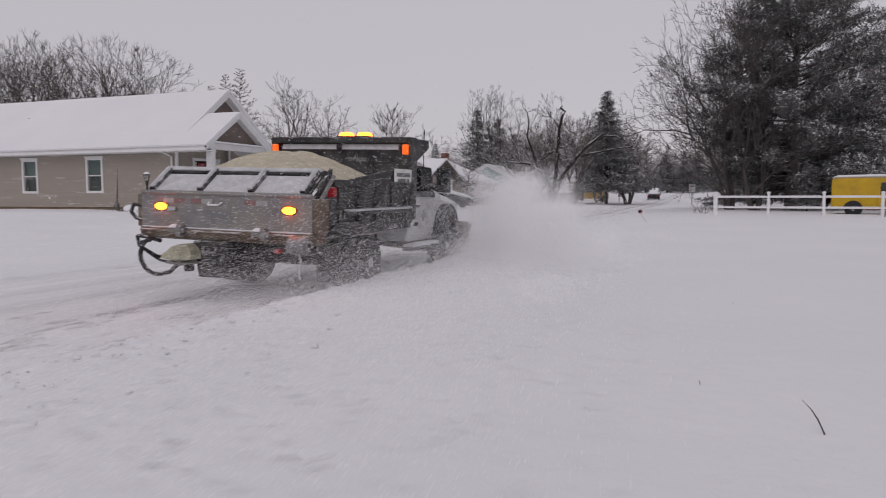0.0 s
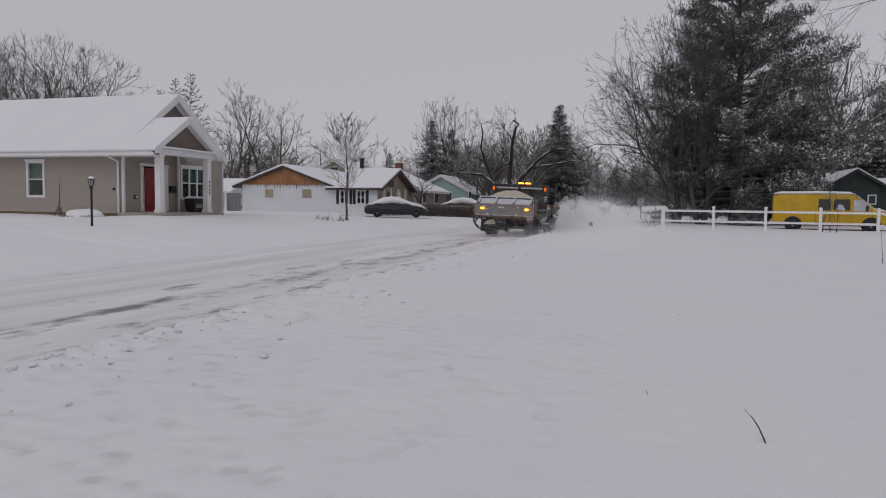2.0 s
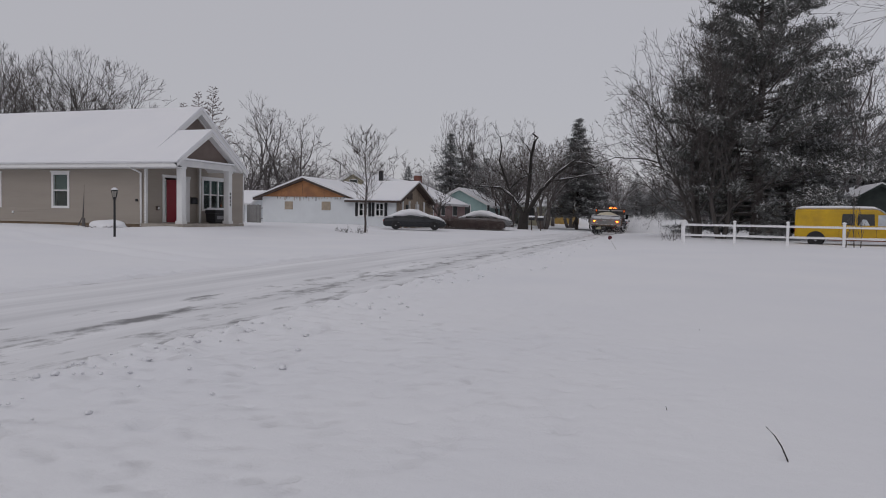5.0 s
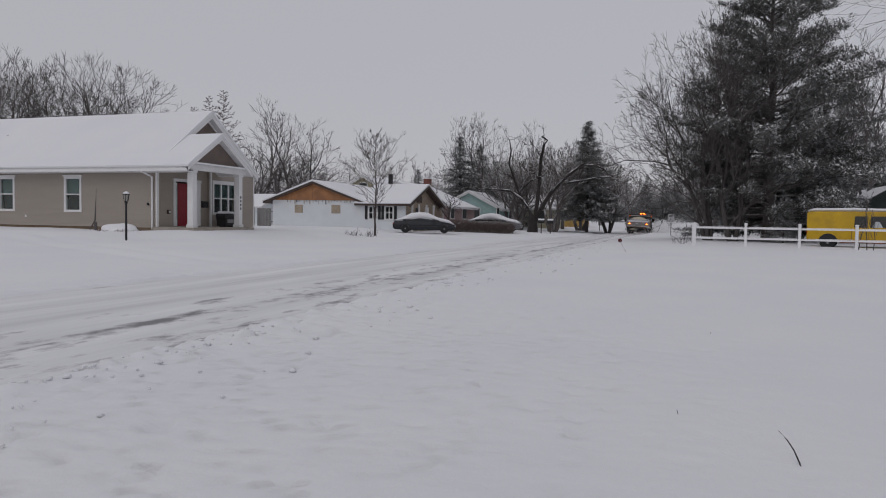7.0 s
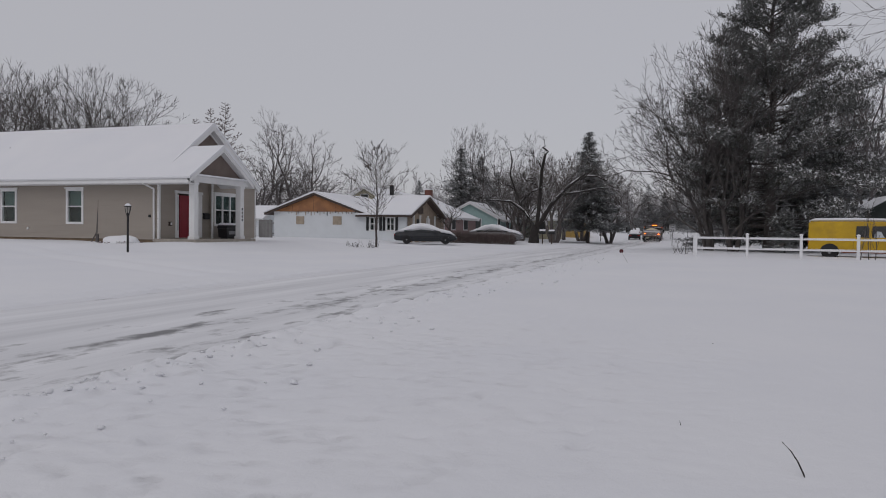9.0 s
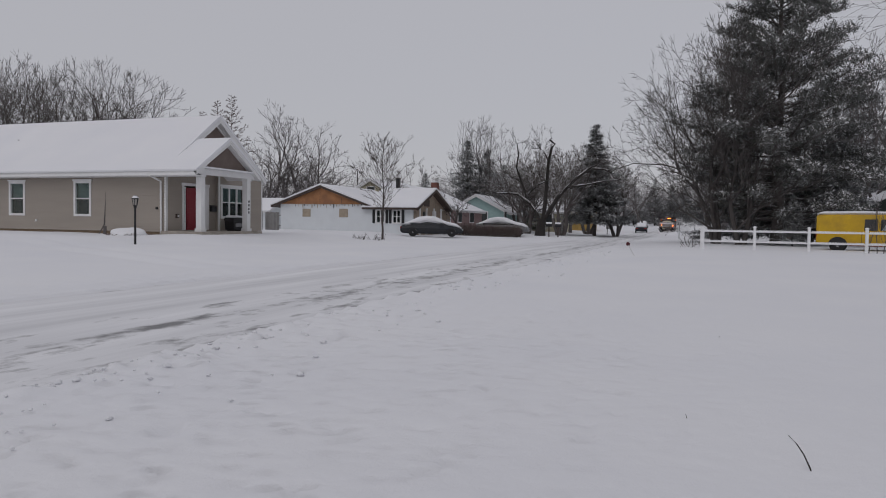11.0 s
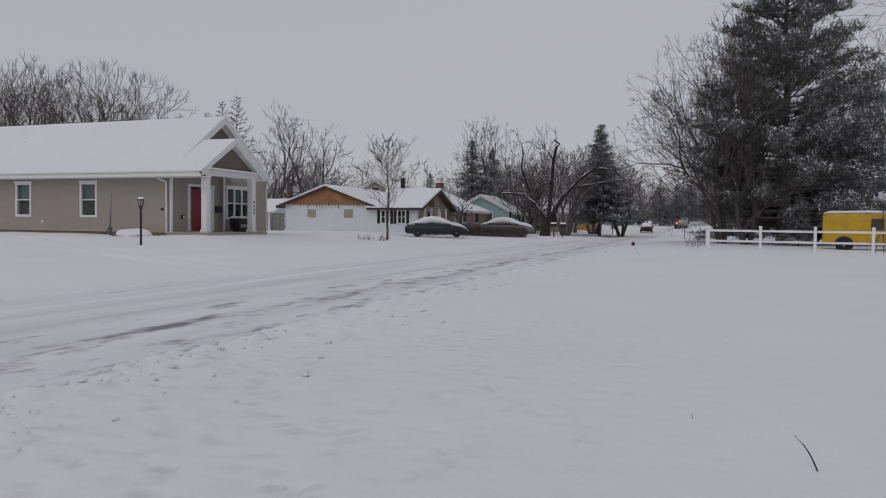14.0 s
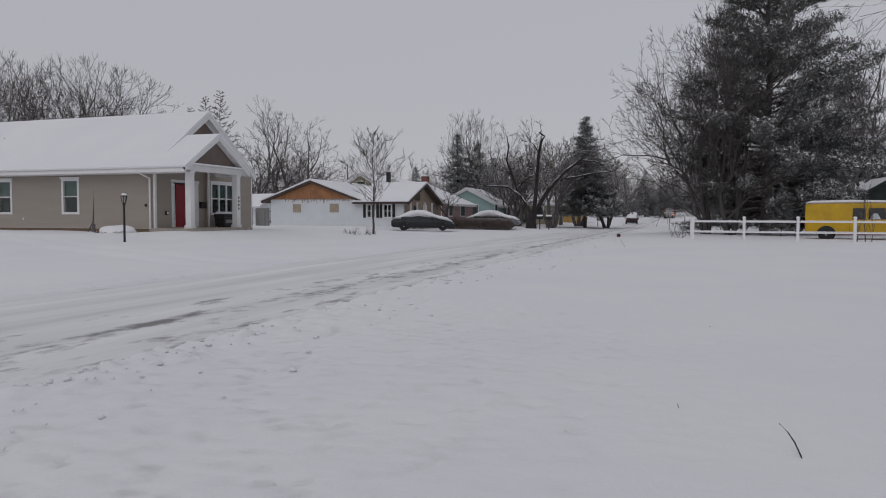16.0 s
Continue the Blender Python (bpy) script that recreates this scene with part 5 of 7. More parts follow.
def big_snag():
    """Old pruned street tree: a bent dead leader, a heavy leaning limb and low spreading arms."""
    t = thing("old_street_tree", at_ground(-14.3, 70.6), "old pruned tree with a bent broken leader and snowy limbs", "tree")
    w, ws = Wood(77), Wood(78)
    w.thin = 0.016
    V3 = lambda *a: [Vector((p[0], p[1] if len(p) > 2 else 0.0, p[-1])) for p in a]
    tr = V3((0, -0.1), (0.05, 0.9), (0.2, 1.7))
    w.limb(tr, [0.58, 0.44, 0.42], 10)
    paths = [(V3((0.3, 1.6), (0.45, 3.0), (0.5, 5.2), (0.62, 7.3), (1.12, 8.8), (1.2, 9.2), (0.9, 9.6), (0.85, 9.75)), 0.22),
             (V3((0.3, 1.6), (1.0, 2.7), (1.9, 3.9), (3.5, 5.6), (4.8, 6.7), (5.0, 6.9)), 0.26),
             (V3((4.5, 6.3), (5.2, 6.65), (6.2, 6.6), (6.8, 6.3), (7.2, 6.2)), 0.12),
             (V3((2.9, 4.8), (3.4, 4.9), (5.0, 5.2), (6.4, 5.5), (7.8, 5.55)), 0.13),
             (V3((0.0, 1.5), (-0.5, 2.3), (-1.15, 3.3), (-2.3, 4.15), (-3.3, 4.25), (-4.6, 4.3)), 0.19),
             (V3((-1.15, 3.3), (-1.9, 5.0), (-2.6, 6.9), (-2.35, 8.2), (-2.55, 9.3)), 0.14),
             (V3((-1.7, 3.8), (-0.4, 5.1), (0.95, 5.7), (1.3, 5.75)), 0.08),
             (V3((0.5, 5.4), (0.1, 5.9), (-0.75, 6.2)), 0.08),
             (V3((0.65, 7.6), (0.3, 8.3), (-0.15, 8.7)), 0.07),
             (V3((-2.1, 5.4), (-2.6, 5.8), (-3.3, 5.85)), 0.07)]
    for pts, r in paths:
        n = len(pts)
        pts = [p + Vector((w.rnd.gauss(0, 0.06), w.rnd.gauss(0, 0.25), 0)) if 0 < i else p for i, p in enumerate(pts)]
        rr = [r * (1 - 0.72 * i / (n - 1)) for i in range(n)]
        w.limb(pts, rr, 7)
        for i in range(n - 1):
            d = pts[i + 1] - pts[i]
            if abs(d.normalized().z) < 0.82 and i > 0:
                a, b = pts[i] + Vector((0, 0, rr[i] * 0.82)), pts[i + 1] + Vector((0, 0, rr[i + 1] * 0.82))
                ws.limb([a, a.lerp(b, 0.3) + Vector((0, 0, 0.02)), a.lerp(b, 0.7), b], [rr[i] * 0.20, rr[i] * 0.36, rr[i] * 0.32, rr[i + 1] * 0.22], 6)
        for _ in range(5):
            i = w.rnd.randrange(1, n)
            d = Vector((w.rnd.gauss(0, 1), w.rnd.gauss(0, 1), w.rnd.uniform(-0.2, 1.2))).normalized()
            w.grow(pts[i] if i == n - 1 else pts[i].lerp(pts[i - 1], w.rnd.random()), d, w.rnd.uniform(0.5, 1.7), 0.035, 2, (0, 3, 4), 0.7, 0, 0.1, 0.2)
    raw("trunk", w.v, w.f, SNAGBARK, t)
    raw("limb_snow", ws.v, ws.f, ROOFSNOW, t, "snow lying along the limbs", smooth=True)["kind"] = "stuff"


big_snag()


def backdrop_trees():
    """Rows of leafless trees behind the houses; a few are grown, the rest are copies."""
    grown = [bare_tree("bare_tree", at_ground(-13.2, 76), 10.4, 41, "dark leafless street tree behind an old snag", 0.17, 6, 0.54, (0.03, 0), 4, 0.02, 0.22, BARK, 0.12, 0.012, 0.32),
             bare_tree("bare_tree", at_ground(-24.6, 93), 15.6, 43, "tall leafless tree with snow-dusted twigs", 0.26, 6, 0.42, (0, 0), 2, 0.03, 0.30, FARBARK, 0.14, 0.014, 0.14),
             bare_tree("bare_tree", at_ground(-40.6, 66), 12.6, 46, "wide leafless tree behind the bungalow", 0.24, 6, 0.56, (0, 0), 2, 0.012, 0.22, FARBARK, 0.11, 0.013, 0.25),
             bare_tree("bare_tree", at_ground(-61.1, 60), 18.2, 47, "tall leafless tree over the bungalow roof", 0.27, 6, 0.46, (0, 0), 2, 0.022, 0.27, DARKBARK, 0.10, 0.016, 0.13),
             bare_tree("bare_tree", at_ground(-60, 150), 14.0, 48, "distant leafless tree with haze-paled bark", 0.3, 5, 0.52, (0, 0), 2, 0.02, 0.24, HAZEBARK, 0.12, 0.035, 0.3)]
    a, b, c, d, e = grown
    spots = [(b, -27.6, 94, 40, 0.97), (b, -21.5, 93.5, 200, 0.93), (b, -26.0, 97, 110, 0.9), (b, -18.0, 99, 300, 0.80), (b, -7.5, 122, 20, 0.7), (b, -31, 108, 250, 0.8), (b, -15.5, 97, 75, 0.72),
             (c, -37.2, 67, 130, 0.86), (c, -46, 80, 220, 0.85), (c, -50, 76, 20, 0.8), (b, -43.4, 66, 150, 0.87),
             (d, -70.0, 56, 90, 1.0), (d, -66.7, 58, 200, 1.03), (d, -64.4, 60.5, 310, 1.0), (d, -60.0, 63, 20, 0.97), (d, -58.4, 62.5, 150, 0.86), (d, -57.2, 62, 260, 0.66), (d, -74.5, 58, 60, 1.0), (d, -79, 60, 170, 1.0), (d, -84, 60, 20, 1.02),
             (a, -17.5, 79, 100, 0.86), (a, -12.4, 92, 200, 1.05), (a, -8.4, 86, 60, 0.9), (a, -19.5, 84, 250, 0.9),
             (b, 13.5, 64, 70, 0.95), (b, 18.5, 60, 170, 0.92), (b, 22, 66, 270, 0.95), (b, 17, 74, 330, 1.0), (b, 23, 70, 10, 1.0), (b, 9, 70, 140, 0.85), (c, 4.5, 70, 40, 0.9), (c, 3.6, 86, 80, 0.85),
             (c, 6, 100, 10, 0.9), (c, 12, 84, 160, 1.0), (c, 5.0, 118, 250, 0.9), (b, 8, 130, 30, 0.8), (b, 26, 90, 200, 1.0), (b, 11.2, 60, 95, 1.0), (a, 7.6, 55, 310, 0.95),
             (e, 4.5, 132, 130, 0.75), (e, -14.5, 134, 230, 0.7), (e, -16, 150, 330, 0.8), (e, 5.5, 145, 60, 0.8), (e, -17, 172, 160, 0.9), (e, 6, 168, 20, 0.9),
             (e, -9, 215, 20, 0.9), (e, 4, 208, 90, 0.9), (e, -3, 232, 200, 1.0), (e, 0, 240, 300, 1.0), (e, -6, 236, 120, 1.0), (e, 8, 182, 40, 0.9), (e, 10, 150, 280, 0.85), (e, -19, 190, 70, 0.9)]
    for src, x, y, r, k in spots:
        copy_thing(src, Matrix.Translation(at_ground(x, y)) @ pose(0, 0, 0, 0, 0, r) @ Matrix.Scale(k, 4))
    larch = leader_tree("larch", at_ground(-44.8, 62), 13.6, 49, "bare reddish larch behind the bungalow gable", 0.15, 0.12, 110, 3.2, 0.20, 0.16, HEDGEM, 9, 0.020)
    copy_thing(larch, Matrix.Translation(at_ground(-46.9, 62.5)) @ pose(0, 0, 0, 0, 0, 100) @ Matrix.Scale(0.97, 4))
    copy_thing(larch, Matrix.Translation(at_ground(-49.2, 63)) @ pose(0, 0, 0, 0, 0, 200) @ Matrix.Scale(0.9, 4))
    rnd = random.Random(12)
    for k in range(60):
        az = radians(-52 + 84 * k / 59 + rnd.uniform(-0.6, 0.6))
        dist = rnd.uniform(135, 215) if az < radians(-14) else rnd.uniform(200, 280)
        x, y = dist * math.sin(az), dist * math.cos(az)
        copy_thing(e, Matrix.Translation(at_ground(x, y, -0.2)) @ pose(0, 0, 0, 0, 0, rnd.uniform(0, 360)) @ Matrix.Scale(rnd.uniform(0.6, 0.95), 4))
    # needle colour has the distance haze mixed in, on every copy
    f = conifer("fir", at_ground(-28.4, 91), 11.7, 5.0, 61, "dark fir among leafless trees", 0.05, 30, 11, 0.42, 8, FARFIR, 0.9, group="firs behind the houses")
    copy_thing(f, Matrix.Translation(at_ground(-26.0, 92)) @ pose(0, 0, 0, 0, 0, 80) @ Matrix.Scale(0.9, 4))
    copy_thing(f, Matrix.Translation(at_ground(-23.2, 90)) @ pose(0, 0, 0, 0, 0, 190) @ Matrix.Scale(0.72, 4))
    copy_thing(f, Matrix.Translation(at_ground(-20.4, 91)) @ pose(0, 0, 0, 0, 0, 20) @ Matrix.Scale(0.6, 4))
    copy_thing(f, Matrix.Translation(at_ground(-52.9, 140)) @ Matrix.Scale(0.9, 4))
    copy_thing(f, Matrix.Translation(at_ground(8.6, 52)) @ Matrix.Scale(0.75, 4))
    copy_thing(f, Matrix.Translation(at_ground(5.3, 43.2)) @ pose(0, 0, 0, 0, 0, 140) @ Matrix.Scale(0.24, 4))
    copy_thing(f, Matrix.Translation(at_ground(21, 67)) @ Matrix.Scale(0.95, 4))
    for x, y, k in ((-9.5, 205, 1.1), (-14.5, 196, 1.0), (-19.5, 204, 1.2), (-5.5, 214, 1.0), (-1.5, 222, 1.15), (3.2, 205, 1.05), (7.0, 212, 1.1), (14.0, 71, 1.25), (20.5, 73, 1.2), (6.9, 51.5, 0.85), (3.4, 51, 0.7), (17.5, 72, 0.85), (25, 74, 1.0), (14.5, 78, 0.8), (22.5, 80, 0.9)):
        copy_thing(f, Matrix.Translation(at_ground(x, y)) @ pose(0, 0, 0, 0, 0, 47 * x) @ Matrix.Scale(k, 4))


backdrop_trees()


def far_woods():
    """The dim belt of woods that closes the distance: thousands of thin upright stems, too many to count."""
    rnd = random.Random(90)
    w = Wood(90)
    for k in range(4600):
        az = radians(rnd.uniform(-75, 60))
        dist = rnd.uniform(230, 330)
        x, y = dist * math.sin(az), dist * math.cos(az)
        h = rnd.uniform(6, 14) * (1 + 0.25 * noise.noise((az * 6, 0, 0)))
        p = Vector((x, y, gz(x, y) - 0.3))
        q = p + Vector((rnd.gauss(0, 0.9), rnd.gauss(0, 0.9), h))
        w.limb([p, p.lerp(q, 0.5), q], [0.22, 0.14, 0.05], 3)
        for _ in range(4):
            s = p.lerp(q, rnd.uniform(0.3, 0.9))
            w.limb([s, s + Vector((rnd.gauss(0, 1.4), rnd.gauss(0, 1.4), rnd.uniform(0.5, 2.5)))], [0.09, 0.03], 3)
    # the haze over the belt is only the pale bark colour
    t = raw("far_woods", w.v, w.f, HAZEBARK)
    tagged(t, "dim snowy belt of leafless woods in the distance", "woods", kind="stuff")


far_woods()


def reflector_stake():
    x, y = -2.38, 29.6
    z = gz(x, y)
    t = thing("driveway_marker", (x, y, z), "thin leaning marker rod with a round red reflector", "marker")
    part("rod", tube(bm_new(), (0.9, -6.0, -0.25), (0.0, 0.0, 0.30), 0.012, n=6), mat("pale_rod", (0.5, 0.5, 0.5)), t)
    part("reflector", lathe(bm_new(), (0, -0.02, 0.34), [(0.02, -0.02), (0.075, -0.015), (0.082, 0.0), (0.075, 0.015), (0.02, 0.02)], "y", 16), mat("dark_red_reflector", (0.075, 0.006, 0.010), 0.4), t)


reflector_stake()


def twig(name, pts, r, label):
    t = thing(name, (0, 0, 0), label, "twig")
    w = Wood(5)
    w.limb([Vector(p) for p in pts], [r * (1 - 0.5 * k / (len(pts) - 1)) for k in range(len(pts))], 5)
    raw("stem", w.v, w.f, mat("dark_stem", (0.035, 0.03, 0.028), 0.9), t)


def weeds():
    twig("bent_grass_stem", [(0.562, 3.57, 0.24), (0.55, 3.62, 0.29), (0.53, 3.67, 0.335), (0.505, 3.71, 0.37), (0.47, 3.74, 0.402)], 0.0045, "bent dark grass stem poking out of the snow")
    twig("grass_stem", [(0.012, 4.34, 0.24), (0.008, 4.34, 0.28), (0.0, 4.35, 0.305)], 0.003, "short dry grass stem in the snow")
    twig("grass_stem", [(0.27, 7.72, 0.24), (0.31, 7.72, 0.285)], 0.005, "short dry grass stem in the snow")
    twig("thin_stake", [(4.56, 16.38, 0.2), (4.53, 16.38, 0.6), (4.51, 16.39, 0.95)], 0.007, "thin dark stake standing in the snowy lawn")
    for i, (x, y) in enumerate(((-18.55, 38.2), (-17.6, 38.6))):
        t = thing("weed_clump", at_ground(x, y), "dry weed clump poking through the snow", "weeds", kind="stuff")
        w = Wood(30 + i)
        for _ in range(16):
            d = Vector((w.rnd.gauss(0, 0.6), w.rnd.gauss(0, 0.5), 1)).normalized()
            w.grow(Vector((w.rnd.gauss(0, 0.2), w.rnd.gauss(0, 0.1), -0.05)), d, w.rnd.uniform(0.25, 0.55), 0.014, 1, (0, 3), 0.7)
        raw("stems", w.v, w.f, FARBARK, t)
    t = thing("fence_sapling", at_ground(8.2, 33.2), "thin leafless saplings growing against the fence", "shrub")
    w = Wood(44)
    for a in ((0, 0, 0.02), (0.25, 0.1, -0.03), (-0.3, 0.1, 0.03)):
        w.grow(Vector((a[0] - 0.9, a[1] + 0.3, -0.1)), Vector((a[2], 0, 1)), 1.9 - abs(a[0]) * 3, 0.028, 2, (0, 4, 7), 0.35, 0, 0.3, 0.06)
    raw("stems", w.v, w.f, BARK, t)
    t = thing("thorn_bush", at_ground(0.0, 36.5), "reddish leafless bush at the fence end", "shrub", kind="stuff")
    w = Wood(45)
    for _ in range(13):
        d = Vector((w.rnd.gauss(0, 0.6), w.rnd.gauss(0, 0.5), 1)).normalized()
        w.grow(Vector((w.rnd.gauss(0, 0.25), w.rnd.gauss(0, 0.2), -0.05)), d, w.rnd.uniform(0.3, 0.65), 0.007, 1, (0, 5), 0.5)
    raw("stems", w.v, w.f, YOUNGBARK, t)
    t = thing("garden_stake", at_ground(-26.65, 26.9), "old stump with thin upright stems by the wall", "stump")
    w = Wood(46)
    w.limb([Vector((-0.02, 0, -0.1)), Vector((0, 0, 0.38))], [0.09, 0.07], 7)
    w.limb([Vector((-0.35, 0, 0)), Vector((-0.05, 0, 0.45)), Vector((0.03, 0, 1.6))], [0.03, 0.03, 0.01], 5)
    w.limb([Vector((0.0, 0, 0.4)), Vector((0.05, 0, 2.0))], [0.015, 0.006], 5)
    raw("stems", w.v, w.f, FARBARK, t)


weeds()


def street_sign():
    x, y = -0.9, 62.0
    t = thing("speed_sign", at_ground(x, y), "white speed limit sign on a steel post", "sign")
    part("post", box(bm_new(), -0.03, 0.03, -0.02, 0.02, -0.2, 1.74), mat("galvanised_post", (0.22, 0.23, 0.23), 0.5, 0.6), t)
    p = part("plate", box(bm_new(), -0.24, 0.24, -0.035, -0.022, 1.12, 1.75), mat("sign_white", (0.5, 0.5, 0.51), 0.5), t, bevel=0.004)
    cu = bpy.data.curves.new("sign_text", "FONT")
    cu.body, cu.size, cu.align_x, cu.extrude = "25", 0.34, "CENTER", 0.002
    tx = new("number", cu)
    cu.materials.append(BLACK)
    tx.parent = p
    tx.matrix_basis = pose(0, -0.04, 1.16, 90, 0, 0)
    for z in (1.64, 1.52):
        part("bar", box(bm_new(), -0.17, 0.17, -0.042, -0.036, z, z + 0.06), BLACK, p)


street_sign()


def mailbox_post(x, y, label):
    t = thing("kerb_mailbox", at_ground(x, y), label, "mailbox")
    part("post", box(bm_new(), -0.05, 0.05, -0.05, 0.05, -0.1, 0.95), DARKWOOD, t, bevel=0.01)
    prof = [(0.2 * math.cos(k * math.pi / 8), 1.12 + 0.2 * math.sin(k * math.pi / 8)) for k in range(9)] + [(-0.2, 0.96), (0.2, 0.96)]
    part("box", prism(bm_new(), prof, "x", -0.3, 0.3), BLACK, t)
    part("snow_cap", prism(bm_new(), [(0.17, 1.25), (0.1, 1.40), (-0.1, 1.41), (-0.17, 1.25)], "x", -0.28, 0.28), ROOFSNOW, t, bevel=0.02)


mailbox_post(-12.87, 67.79, "dark rounded mailbox on a post capped with snow")
mailbox_post(-12.02, 67.95, "dark rounded mailbox on a post beside another")
bare_tree("small_tree", at_ground(-20.04, 60.78), 4.2, 71, "small spreading leafless tree in front of the pink house", 0.13, 6, 0.62, (0, 0), 1, 0.02, 0.24, wob=0.1, tip=0.010)
twig("marker_post", [(-9.51, 87.48, 0.3), (-9.51, 87.48, 1.6)], 0.05, "thin dark post by the snowy street edge")
twig("utility_pole", [(-35.5, 72, 0.3), (-35.35, 72, 7.1)], 0.09, "thin dark utility pole behind the houses")


def overhanging_twigs():
    """Branch ends that reach in overhead from a tree beside the lawn."""
    t = thing("overhanging_tree", at_ground(7.6, 12.7), "leafless lawn tree with drooping budded twigs overhead", "tree")
    w = Wood(52)
    w.thin = 0.004
    w.limb([Vector((0, 0, -0.1)), Vector((0.1, 0, 2.5)), Vector((0.0, 0.2, 4.5)), Vector((0.2, 0, 7.0))], [0.2, 0.17, 0.13, 0.06], 8)
    for p, d, l in (((0, 0.2, 4.4), (-1, 0.05, 0.10), 4.9), ((0.05, 0.1, 5.0), (-1, 0.2, 0.12), 4.7), ((0, 0.15, 3.8), (-1.0, 0.15, 0.05), 3.9)):
        w.grow(Vector(p), Vector(d).normalized(), l, 0.016, 3, (0, 2, 3, 4), 0.6, 0.16, 0.0, 0.10)
    raw("trunk", w.v, w.f, BARK, t)


overhanging_twigs()


# ---------- plough truck ----------
TBLACK = mat("black_truck_steel", (0.022, 0.022, 0.024), 0.55, snow=0.45, sscale=9, dirt=(0.12, 0.115, 0.11), damount=0.5, dscale=3)
TSILVER = mat("salt_dulled_silver_steel", (0.21, 0.21, 0.215), 0.5, 0.35, var=0.2, scale=4, dirt=(0.30, 0.27, 0.23), damount=0.6, dscale=2.5)
TRUSTY = mat("rusty_salted_beam", (0.20, 0.165, 0.13), 0.8, 0.1, var=0.3, scale=5, snow=0.5, dirt=(0.12, 0.07, 0.045), damount=0.7, dscale=3)
TWHITE = mat("dirty_white_truck_paint", (0.60, 0.60, 0.60), 0.45, var=0.08, dirt=(0.36, 0.35, 0.34), damount=0.7, dscale=1.6)
GRIT = mat("sand_and_salt_load", (0.50, 0.455, 0.35), 0.95, var=0.2, scale=9, bump=0.8, bscale=40)
SPINNER = mat("pale_green_spinner", (0.46, 0.45, 0.32), 0.7, dirt=(0.2, 0.19, 0.15), damount=0.6, dscale=4)
HOSE = mat("rubber_hose", (0.03, 0.03, 0.032), 0.6, snow=0.35)
AMBER = glow("amber_strobe", (1.0, 0.085, 0.005), 24.0)
AMBERDIM = glow("amber_marker", (0.8, 0.12, 0.006), 0.8)
REDGLOW = glow("red_marker", (0.22, 0.008, 0.012), 0.35)
TAPE_R = mat("red_reflective_tape", (0.24, 0.13, 0.13), 0.5)
TAPE_W = mat("white_reflective_tape", (0.34, 0.34, 0.34), 0.5)
THINSNOW = mat("thin_dirty_snow", (0.52, 0.52, 0.54), 0.85, var=0.2, scale=7, bump=0.4)
WHEELS = []


